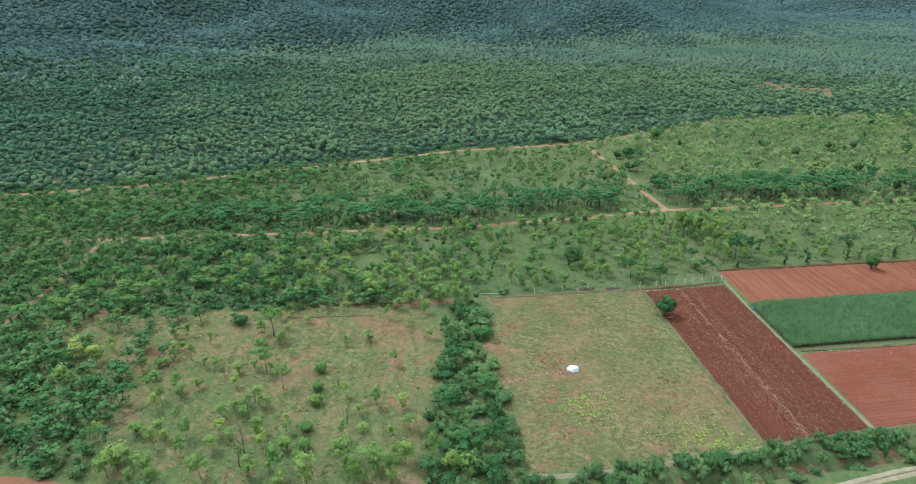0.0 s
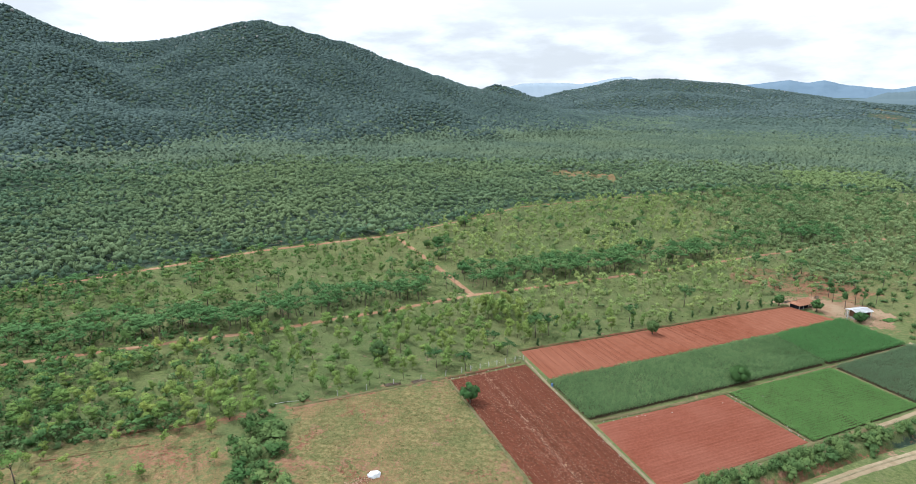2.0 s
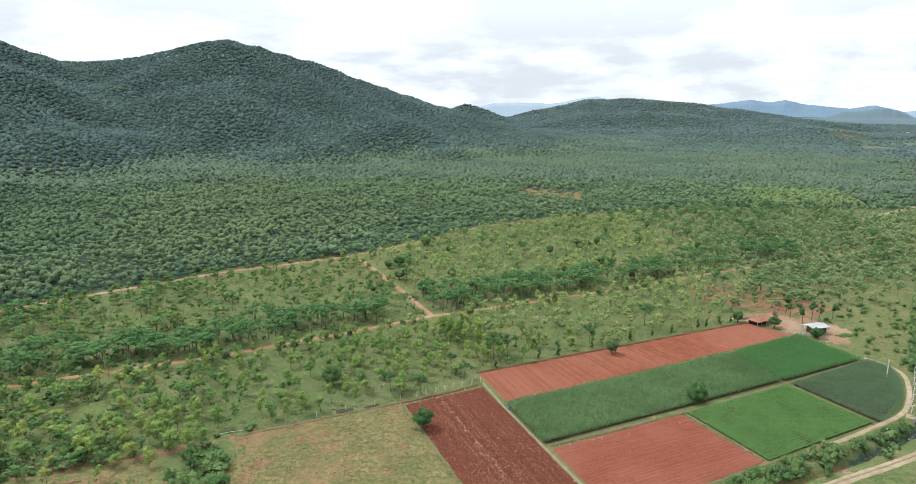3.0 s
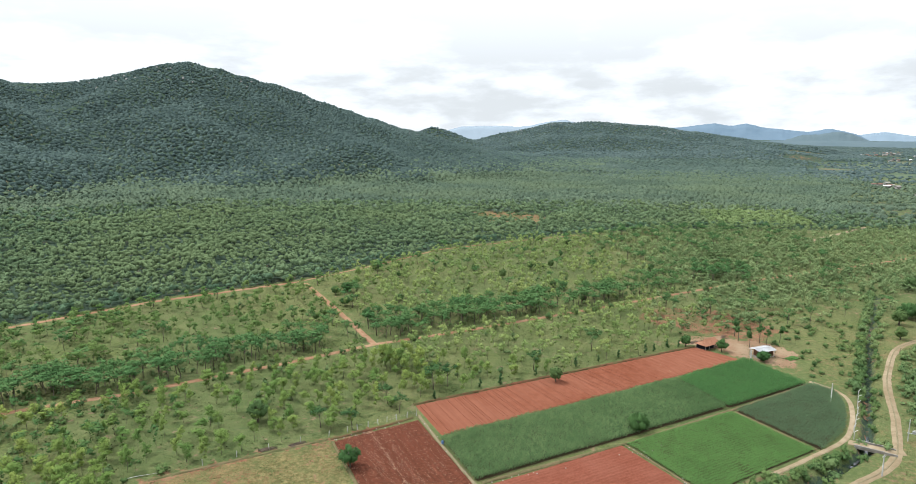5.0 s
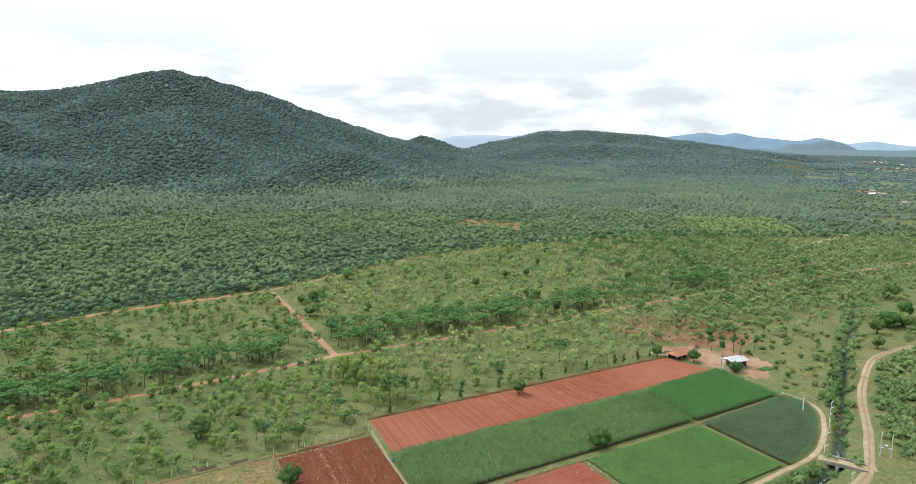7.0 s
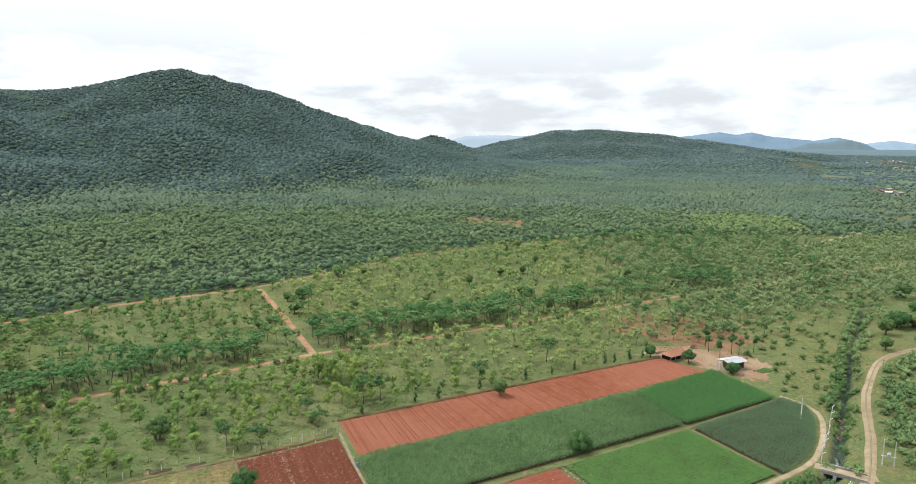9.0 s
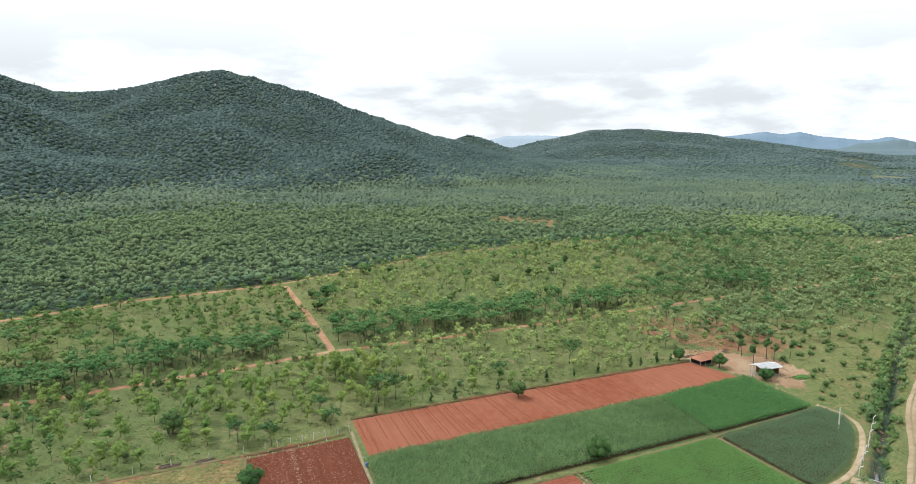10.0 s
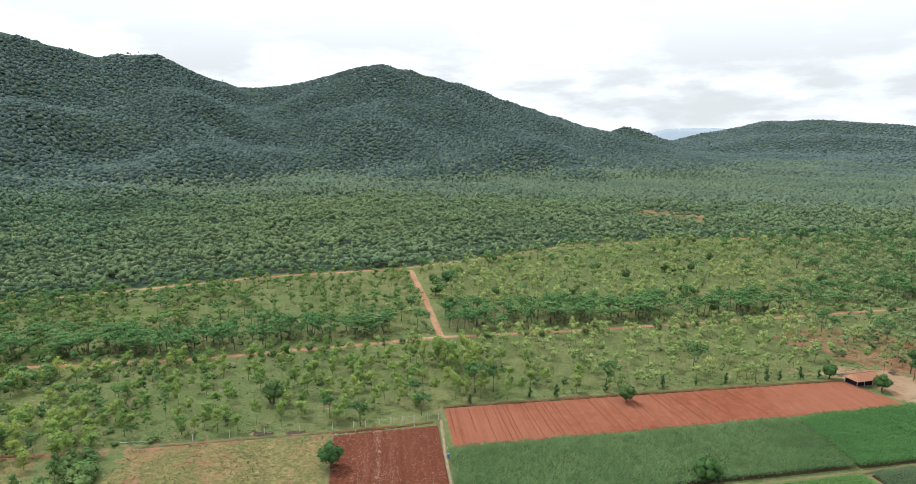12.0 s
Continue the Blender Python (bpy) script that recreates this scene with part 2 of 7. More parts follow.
def noise_node(nodes, links, vector, scale, detail=4.0, rough=0.55, low=0.35, high=0.65, stretch=None, turn=0.0):
    if stretch:
        for key, value in (("Rotation", (0, 0, -turn)), ("Scale", stretch)):
            mp = nodes.new("ShaderNodeMapping")
            mp.inputs[key].default_value = value
            links.new(vector, mp.inputs["Vector"])
            vector = mp.outputs[0]
    n = nodes.new("ShaderNodeTexNoise")
    n.inputs["Scale"].default_value, n.inputs["Detail"].default_value, n.inputs["Roughness"].default_value = scale, detail, rough
    links.new(vector, n.inputs["Vector"])
    m = nodes.new("ShaderNodeMapRange")
    m.interpolation_type = "SMOOTHSTEP"
    m.inputs["From Min"].default_value, m.inputs["From Max"].default_value = low, high
    links.new(n.outputs["Fac"], m.inputs["Value"])
    return m.outputs[0]


def blend(nodes, links, fac, a, b, mode="MIX"):
    x = nodes.new("ShaderNodeMix")
    x.data_type, x.blend_type = "RGBA", mode
    for value, socket in ((fac, x.inputs["Factor"]), (a, x.inputs["A"]), (b, x.inputs["B"])):
        if isinstance(value, (int, float)):
            socket.default_value = value
        elif isinstance(value, tuple):
            socket.default_value = (*value, 1)
        else:
            links.new(value, socket)
    return x.outputs["Result"]


def arith(nodes, links, op, a, b):
    x = nodes.new("ShaderNodeMath")
    x.operation, x.use_clamp = op, False
    for value, socket in ((a, x.inputs[0]), (b, x.inputs[1])):
        if isinstance(value, (int, float)):
            socket.default_value = value
        else:
            links.new(value, socket)
    return x.outputs[0]


def bump(nodes, links, b, height, strength, distance):
    x = nodes.new("ShaderNodeBump")
    x.inputs["Strength"].default_value, x.inputs["Distance"].default_value = strength, distance
    links.new(height, x.inputs["Height"])
    links.new(x.outputs[0], b.inputs["Normal"])


def earth(name, c1, c2, c3, fine=1.6, broad=0.07, rough=0.95, depth=0.08, streak=None):
    """Soil, sand, plaster: two scales of colour and a fine relief. streak: (turn, scale across) of drawn-out marks."""
    m, n, l, b = material(name, rough, 0.03 if rough > 0.6 else 0.3)
    at = n.new("ShaderNodeTexCoord").outputs["Object"]
    f = noise_node(n, l, at, fine, 6, 0.65)
    g = noise_node(n, l, at, broad, 4, 0.6)
    col = blend(n, l, f, c1, c2)
    col = blend(n, l, arith(n, l, "MULTIPLY", g, 0.75), col, c3)
    if streak:
        s = noise_node(n, l, at, 1.0, 3, 0.5, 0.3, 0.7, (0.03, streak[1], 1), streak[0])
        col = blend(n, l, arith(n, l, "MULTIPLY", s, 0.28), col, tuple(0.7 * v for v in c1))
    l.new(col, b.inputs["Base Color"])
    bump(n, l, b, f, 0.7, depth)
    return m


def foliage(name, c1, c2, c3, per_island=False, through=0.35, grain=1.2, relief=0.0, stand=None):
    """Leaves: hue differs from plant to plant and over the crown; some light passes through."""
    m, n, l, b = material(name, 0.85, 0.04)
    if per_island:
        a = n.new("ShaderNodeAttribute")
        a.attribute_name = "tint"
        i = n.new("ShaderNodeNewGeometry").outputs["Random Per Island"]
        r = arith(n, l, "ADD", arith(n, l, "MULTIPLY", a.outputs["Fac"], 0.72), arith(n, l, "MULTIPLY", i, 0.28))
    else:
        r = n.new("ShaderNodeObjectInfo").outputs["Random"]
    ge = n.new("ShaderNodeNewGeometry").outputs["Position"]
    f = noise_node(n, l, ge, grain, 4, 0.6, 0.3, 0.7)
    g = noise_node(n, l, ge, 0.018, 3, 0.6, 0.38, 0.62)
    col = blend(n, l, r, c1, c2)
    col = blend(n, l, arith(n, l, "MULTIPLY", f, 0.6), col, c3)
    col = blend(n, l, arith(n, l, "MULTIPLY", g, 0.5), col, c1)
    if stand:                      # stands of a lighter kind of tree
        col = blend(n, l, arith(n, l, "MULTIPLY", noise_node(n, l, ge, 0.0085, 4, 0.6, 0.42, 0.62), 0.45), col, stand)
    l.new(col, b.inputs["Base Color"])
    if relief:
        bump(n, l, b, noise_node(n, l, ge, grain * 1.4, 3, 0.6, 0.3, 0.7), 0.9, relief)
    if through:
        t = n.new("ShaderNodeBsdfTranslucent")
        l.new(col, t.inputs["Color"])
        mix = n.new("ShaderNodeMixShader")
        mix.inputs[0].default_value = through
        l.new(b.outputs[0], mix.inputs[1]); l.new(t.outputs[0], mix.inputs[2])
        l.new(mix.outputs[0], n["Material Output"].inputs["Surface"])
    return m


def ground_material():
    m, n, l, b = material("meadow_and_soil", 0.95, 0.02)
    at = n.new("ShaderNodeTexCoord").outputs["Object"]

    def mask(attribute, width=0.5):
        a = n.new("ShaderNodeAttribute")
        a.attribute_name = attribute
        rag = arith(n, l, "ADD", noise_node(n, l, at, 0.16, 6, 0.65, 0.2, 0.8), noise_node(n, l, at, 0.9, 3, 0.6, 0.2, 0.8))
        v = arith(n, l, "ADD", a.outputs["Fac"], arith(n, l, "MULTIPLY", arith(n, l, "SUBTRACT", rag, 1.0), 0.75))
        r = n.new("ShaderNodeMapRange")
        r.interpolation_type = "SMOOTHSTEP"
        r.inputs["From Min"].default_value, r.inputs["From Max"].default_value = 0.5 - width / 2, 0.5 + width / 2
        l.new(v, r.inputs["Value"])
        return r.outputs[0]

    fine = noise_node(n, l, at, 1.1, 6, 0.7, 0.36, 0.62)
    grain = noise_node(n, l, at, 3.0, 5, 0.7, 0.44, 0.60)
    tussock = noise_node(n, l, at, 0.62, 6, 0.75, 0.50, 0.62)
    patch = noise_node(n, l, at, 0.09, 5, 0.6, 0.38, 0.62)
    wide = noise_node(n, l, at, 0.02, 4, 0.55, 0.4, 0.6)
    grass = blend(n, l, fine, (0.050, 0.066, 0.022), (0.102, 0.112, 0.041))
    grass = blend(n, l, arith(n, l, "MULTIPLY", patch, 0.55), grass, (0.116, 0.110, 0.050))
    grass = blend(n, l, arith(n, l, "MULTIPLY", wide, 0.5), grass, (0.060, 0.085, 0.033))
    grass = blend(n, l, arith(n, l, "MULTIPLY", noise_node(n, l, at, 0.32, 6, 0.7, 0.48, 0.66), 0.6), grass, (0.112, 0.115, 0.052))
    grass = blend(n, l, arith(n, l, "MULTIPLY", noise_node(n, l, at, 0.45, 6, 0.7, 0.52, 0.70), 0.7), grass, (0.040, 0.066, 0.024))
    grass = blend(n, l, arith(n, l, "MULTIPLY", grain, 0.42), grass, (0.040, 0.056, 0.019))
    straw = blend(n, l, fine, (0.077, 0.068, 0.026), (0.164, 0.132, 0.060))
    straw = blend(n, l, arith(n, l, "MULTIPLY", noise_node(n, l, at, 0.13, 5, 0.65, 0.45, 0.66), 0.6), straw, (0.072, 0.083, 0.031))
    straw = blend(n, l, arith(n, l, "MULTIPLY", noise_node(n, l, at, 0.075, 6, 0.7, 0.46, 0.62), 0.7), straw, (0.172, 0.108, 0.056))
    straw = blend(n, l, arith(n, l, "MULTIPLY", tussock, 0.5), straw, (0.060, 0.072, 0.025))
    straw = blend(n, l, arith(n, l, "MULTIPLY", grain, 0.42), straw, (0.052, 0.054, 0.021))
    soil = blend(n, l, fine, (0.100, 0.042, 0.024), (0.155, 0.078, 0.046))
    soil = blend(n, l, arith(n, l, "MULTIPLY", patch, 0.5), soil, (0.180, 0.112, 0.068))
    litter = blend(n, l, fine, (0.022, 0.036, 0.023), (0.040, 0.058, 0.036))
    litter = blend(n, l, arith(n, l, "MULTIPLY", wide, 0.6), litter, (0.031, 0.048, 0.033))
    col = blend(n, l, mask("dry"), grass, straw)
    col = blend(n, l, mask("wood"), col, litter)
    # the far plain is greyed by haze put into its colour
    hazed_plain = blend(n, l, wide, (0.046, 0.068, 0.042), (0.068, 0.090, 0.055))
    hazed_plain = blend(n, l, arith(n, l, "MULTIPLY", noise_node(n, l, at, 0.008, 5, 0.65, 0.5, 0.62), 0.7), hazed_plain, (0.100, 0.106, 0.068))
    col = blend(n, l, mask("hazed_plain"), col, hazed_plain)
    col = blend(n, l, mask("bare", 0.35), col, soil)
    yard = blend(n, l, patch, (0.205, 0.150, 0.096), (0.165, 0.105, 0.064))
    col = blend(n, l, mask("yard", 0.6), col, yard)
    l.new(col, b.inputs["Base Color"])
    bump(n, l, b, fine, 0.8, 0.12)
    return m


GROUND = ground_material()
VERGE = earth("dusty_grass_strip", (0.105, 0.095, 0.050), (0.165, 0.138, 0.086), (0.150, 0.120, 0.074), 1.3, 0.25)
RED_EARTH = earth("ploughed_red_earth", (0.052, 0.018, 0.010), (0.118, 0.043, 0.025), (0.086, 0.029, 0.017), 1.9, 0.08, depth=0.16, streak=(-1.12, 0.9))
BRICK_SOUTH = earth("harrowed_red_earth_in_rows", (0.110, 0.034, 0.019), (0.147, 0.050, 0.031), (0.162, 0.063, 0.041), 2.2, 0.045, depth=0.08, streak=(0.463, 1.8))
BRICK_EARTH = earth("harrowed_red_earth", (0.110, 0.036, 0.0185), (0.142, 0.051, 0.029), (0.155, 0.063, 0.038), 0.7, 0.045, depth=0.05, streak=(-1.12, 2.0))
# darker copy of the red earth that paints the shade of furrows
FURROW_SHADE = earth("furrow_shade_earth", (0.086, 0.028, 0.015), (0.116, 0.040, 0.023), (0.100, 0.034, 0.019), 2.5, 0.1)
ROAD_EARTH = earth("red_road_dust", (0.175, 0.098, 0.056), (0.225, 0.143, 0.088), (0.145, 0.076, 0.042), 0.5, 0.06)
ROAD_CLAY = earth("red_road_clay", (0.150, 0.066, 0.036), (0.190, 0.092, 0.055), (0.125, 0.055, 0.030), 0.6, 0.12)
SAND = earth("pale_sandy_track", (0.170, 0.130, 0.080), (0.225, 0.180, 0.120), (0.135, 0.100, 0.058), 0.55, 0.05)
DARK_SOIL = earth("moist_crop_soil", (0.030, 0.024, 0.014), (0.052, 0.039, 0.022), (0.040, 0.029, 0.016))
BUND = earth("grassy_bund", (0.052, 0.058, 0.023), (0.096, 0.084, 0.041), (0.112, 0.084, 0.046), 1.1, 0.12)
BARK = earth("grey_brown_bark", (0.075, 0.062, 0.048), (0.140, 0.120, 0.095), (0.100, 0.085, 0.066), 3.0, 0.6)
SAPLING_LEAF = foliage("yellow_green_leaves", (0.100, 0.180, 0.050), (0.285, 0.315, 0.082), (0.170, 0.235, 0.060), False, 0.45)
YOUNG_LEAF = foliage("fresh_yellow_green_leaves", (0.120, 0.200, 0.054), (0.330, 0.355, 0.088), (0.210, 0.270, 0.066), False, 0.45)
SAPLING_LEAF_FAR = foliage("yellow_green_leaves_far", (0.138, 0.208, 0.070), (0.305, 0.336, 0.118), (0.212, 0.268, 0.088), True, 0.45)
SAPLING_LEAF_WEST = foliage("green_leaves_far", (0.078, 0.145, 0.044), (0.180, 0.228, 0.068), (0.116, 0.176, 0.053), True, 0.45)
DARK_LEAF = foliage("dark_glossy_leaves", (0.028, 0.066, 0.024), (0.056, 0.106, 0.035), (0.040, 0.085, 0.029), False, 0.2)
ACACIA_LEAF = foliage("dark_feathery_leaves", (0.046, 0.102, 0.035), (0.098, 0.170, 0.056), (0.068, 0.132, 0.046), False, 0.2)
BROAD_LEAF = foliage("deep_green_leaves", (0.036, 0.080, 0.026), (0.076, 0.132, 0.040), (0.052, 0.104, 0.032), False, 0.2)
SHRUB_LEAF = foliage("shrub_leaves", (0.044, 0.084, 0.029), (0.128, 0.172, 0.056), (0.076, 0.122, 0.041), False, 0.2)
# lit and shaded copies of one forest leaf, slightly blued with haze
LIT_LEAF = foliage("lit_forest_leaves", (0.055, 0.088, 0.046), (0.132, 0.178, 0.086), (0.091, 0.132, 0.065), True, 0.0, 1.6, 0.3, (0.118, 0.153, 0.064))
SHADED_LEAF = foliage("shaded_forest_leaves", (0.040, 0.073, 0.043), (0.101, 0.152, 0.081), (0.067, 0.109, 0.060), True, 0.0, 1.6, 0.3)
# bluer, greyer leaf colours by distance band: haze put into the foliage
FAR_HAZE_LEAF = foliage("far_slope_leaves_hazed", (0.034, 0.053, 0.052), (0.079, 0.104, 0.092), (0.055, 0.077, 0.071), True, 0.0, 0.2, 0.3)
PLAIN_HAZE_LEAF = foliage("plain_forest_leaves_hazed", (0.033, 0.053, 0.045), (0.076, 0.101, 0.079), (0.053, 0.075, 0.059), True, 0.0, 0.3, 0.3)
MID_HAZE_LEAF = foliage("lower_slope_leaves_hazed", (0.042, 0.064, 0.046), (0.103, 0.135, 0.085), (0.071, 0.099, 0.064), True, 0.0, 1.0, 0.3, (0.096, 0.125, 0.067))
FOOT_HAZE_LEAF = foliage("hill_foot_leaves_hazed", (0.026, 0.042, 0.037), (0.063, 0.089, 0.073), (0.043, 0.063, 0.054), True, 0.0, 0.4, 0.3)
HILL_HAZE_LEAF = foliage("hill_forest_leaves_hazed", (0.029, 0.046, 0.043), (0.066, 0.092, 0.079), (0.046, 0.068, 0.060), True, 0.0, 0.3, 0.4)


# ---- mesh helpers ----
def tri_mesh(name, v, f, mats, slots=None, smooth=False, normals=None):
    """A mesh of triangles from arrays. normals: a soft shading direction for each corner of the foliage."""
    me = bpy.data.meshes.new(name)
    v, f = np.asarray(v, np.float32), np.asarray(f, np.int32)
    me.vertices.add(len(v)); me.loops.add(3 * len(f)); me.polygons.add(len(f))
    me.vertices.foreach_set("co", v.ravel())
    me.loops.foreach_set("vertex_index", f.ravel())
    me.polygons.foreach_set("loop_start", np.arange(0, 3 * len(f), 3, dtype=np.int32))
    for m in mats:
        me.materials.append(m)
    if slots is not None:
        me.polygons.foreach_set("material_index", np.asarray(slots, np.int32))
    me.polygons.foreach_set("use_smooth", np.full(len(f), smooth))
    if normals is not None:
        me.attributes.new("custom_normal", "FLOAT_VECTOR", "POINT").data.foreach_set("vector", np.asarray(normals, np.float32).ravel())
    me.update(calc_edges=True)
    return me


def grown(name, arrays, mats):
    """A mesh from a plant's arrays: places, triangles and, for leaves, shading directions."""
    return tri_mesh(name, arrays[0], arrays[1], mats, smooth=True, normals=arrays[2] if len(arrays) > 2 else None)


def part(name, bm, mat, parent=None, label=""):
    """Links a bmesh as one mesh object under a thing or a part."""
    me = bpy.data.meshes.new(name)
    bm.to_mesh(me)
    bm.free()
    me.materials.append(mat)
    ob = new(name, me)
    ob.parent = parent
    return tagged(ob, label)


def box(bm, x0, x1, y0, y1, z0, z1, bevel=0.0):
    made = bmesh.ops.create_cube(bm, size=1.0, matrix=Matrix.Translation(((x0 + x1) / 2, (y0 + y1) / 2, (z0 + z1) / 2)) @ Matrix.Diagonal((x1 - x0, y1 - y0, z1 - z0, 1)))
    if bevel:
        edges = list({e for v in made["verts"] for e in v.link_edges})
        bmesh.ops.bevel(bm, geom=edges, offset=bevel, segments=1, affect="EDGES")
    return bm


def pipe(bm, points, radii, sides=6):
    """A tapered tube through the points."""
    rings = []
    for i, p in enumerate(points):
        p = Vector(p)
        d = (Vector(points[min(i + 1, len(points) - 1)]) - Vector(points[max(i - 1, 0)])).normalized()
        a = d.orthogonal().normalized()
        b = d.cross(a)
        rings.append([bm.verts.new(p + radii[i] * (math.cos(2 * math.pi * k / sides) * a + math.sin(2 * math.pi * k / sides) * b)) for k in range(sides)])
    for r, s in zip(rings, rings[1:]):
        for k in range(sides):
            bm.faces.new((r[k], r[(k + 1) % sides], s[(k + 1) % sides], s[k]))
    bm.faces.new(rings[-1])
    bm.faces.new(rings[0][::-1])
    return bm


def to_arrays(bm):
    bmesh.ops.triangulate(bm, faces=bm.faces)
    bm.verts.index_update()
    v = np.array([x.co[:] for x in bm.verts])
    f = np.array([[x.index for x in fc.verts] for fc in bm.faces])
    bm.free()
    return v, f


def joined(pieces):
    v, f, n, at = [], [], [], 0
    for piece in pieces:
        v.append(piece[0]); f.append(piece[1] + at); at += len(piece[0])
        n += piece[2:]
    return (np.concatenate(v), np.concatenate(f)) + ((np.concatenate(n),) if n else ())


def unit(a):
    return a / np.maximum(np.linalg.norm(a, axis=1)[:, None], 1e-6)


def cards(centres, size, rng, lean=0.9):
    """Small leaf sprays: one bent pair of triangles at each centre, facing mostly upwards."""
    n = len(centres)
    up = rng.normal(size=(n, 3)); up[:, 2] = np.abs(up[:, 2]) + lean
    up /= np.linalg.norm(up, axis=1)[:, None]
    a = np.cross(up, rng.normal(size=(n, 3))); a /= np.linalg.norm(a, axis=1)[:, None]
    b = np.cross(up, a)
    s = size * rng.uniform(0.6, 1.25, (n, 1))
    droop = -0.25 * s * up
    v = np.stack([centres - a * s * 0.6, centres + b * s * 0.42 + 0.1 * s * up, centres + a * s * 0.75 + droop, centres - b * s * 0.42 + 0.05 * s * up], 1).reshape(-1, 3)
    i = 4 * np.arange(n)[:, None]
    return v, np.concatenate([i + [0, 1, 3], i + [1, 2, 3]])


ICO = to_arrays((lambda bm: (bmesh.ops.create_icosphere(bm, subdivisions=1, radius=1.0), bm)[1])(bmesh.new()))

OCT = (np.array([(1, 0, 0), (0, 1, 0), (-1, 0, 0), (0, -1, 0), (0, 0, 1), (0, 0, -1)], float), np.array([(0, 1, 4), (1, 2, 4), (2, 3, 4), (3, 0, 4), (1, 0, 5), (2, 1, 5), (3, 2, 5), (0, 3, 5)]))


def lump(centre, radius, rng, rough=0.25, ball=None):
    v, f = ball or ICO
    v = v * (1 + rng.uniform(-rough, rough, (len(v), 1))) * radius
    return v + centre, f


def leaves(centres, out, size, rng, spread=0.8):
    """Small leaf sprays, one triangle each, turned roughly outwards from the crown."""
    n = len(centres)
    face = unit(unit(out) + spread * rng.normal(size=(n, 3)) * 0.6)
    face = unit(face + np.maximum(0.15 - (face * unit(out)).sum(1), 0)[:, None] * unit(out))
    a = unit(np.cross(face, rng.normal(size=(n, 3))))
    b = np.cross(face, a)
    s = size * rng.uniform(0.6, 1.3, (n, 1))
    v = np.stack([centres + a * s * 0.72, centres + b * s * 0.5 - a * s * 0.36, centres - b * s * 0.5 - a * s * 0.36], 1).reshape(-1, 3)
    return v, np.arange(3 * n).reshape(-1, 3), np.repeat(unit(unit(out) + 0.5 * face), 3, 0)


def clump(hub, radii, middle, rng, sprays, size, core=0.72, ball=None, spread=0.8):
    """A leafy clump: a dense heart with sprays all round it. middle: the middle of the whole crown, which the shading follows too."""
    radii = np.ones(3) * radii
    v, f = lump(hub, radii * core, rng, 0.28, ball or OCT)
    made = [(v, f, unit(unit(v - hub) + 0.6 * unit(v - middle) + [0, 0, 0.4]))]
    if sprays:
        d = unit(rng.normal(size=(sprays, 3)) + [0, 0, 0.25])
        at = hub + d * rng.uniform(0.72, 1.12, (sprays, 1)) * radii
        made.append(leaves(at, unit(d) + 0.6 * unit(at - middle) + [0, 0, 0.4], size, rng, spread))
    return made


def trunk_arrays(height, radius, limbs, rng, sides=5, spread=1.0):
    """A bent tapering trunk and limbs that end where the foliage sits; also those ends."""
    bm = bmesh.new()
    lean = rng.uniform(-0.12, 0.12, 2) * height
    top = np.array([lean[0], lean[1], height * 0.62])
    pipe(bm, [(0, 0, -0.3), (lean[0] * 0.2, lean[1] * 0.2, height * 0.25), tuple(top)], [radius * 1.3, radius, radius * 0.6], sides)
    ends = []
    for k in range(limbs):
        a = 2 * math.pi * (k + rng.uniform(-0.3, 0.3)) / limbs
        reach = height * rng.uniform(0.16, 0.30) * spread
        start = top * rng.uniform(0.7, 1.0)
        end = np.array([top[0] + reach * math.cos(a), top[1] + reach * math.sin(a), height * rng.uniform(0.68, 0.92)])
        pipe(bm, [tuple(start), tuple((start + end) / 2 + [0, 0, -0.05 * height]), tuple(end)], [radius * 0.5, radius * 0.4, radius * 0.2], 3)
        ends.append(end)
    ends.append(np.array([top[0], top[1], height * 0.93]))
    return to_arrays(bm), ends


def sapling(seed, height=5.6, sprays=36, size=0.27, light=False, clumps=11):
    """A slender young tree: fluffy leaf clumps up the stem and at the limb ends, with gaps between."""
    rng = np.random.RandomState(seed)
    trunk, ends = trunk_arrays(height, 0.042, 3 if light else 5, rng, 3 if light else 5, 0.72)
    hubs = [e * [1.0, 1.0, rng.uniform(0.72, 1.0)] for e in ends]
    while len(hubs) < clumps:
        k = rng.uniform(0.26, 0.97)
        wide = 0.17 * height * math.sin(math.pi * min(1.0, 0.25 + 0.75 * k)) + 0.1
        a = rng.uniform(0, 6.28)
        hubs.append(np.array([wide * math.cos(a) * rng.rand() ** 0.5, wide * math.sin(a) * rng.rand() ** 0.5, height * k]))
    middle = np.mean(hubs, 0)
    crown = []
    for h in hubs:
        r = rng.uniform(0.52, 0.90) * (1.12 if light else 1.0)
        crown += clump(h, np.array([r, r, r * 0.82]), middle, rng, sprays, size, 0.62)
    return trunk, joined(crown)


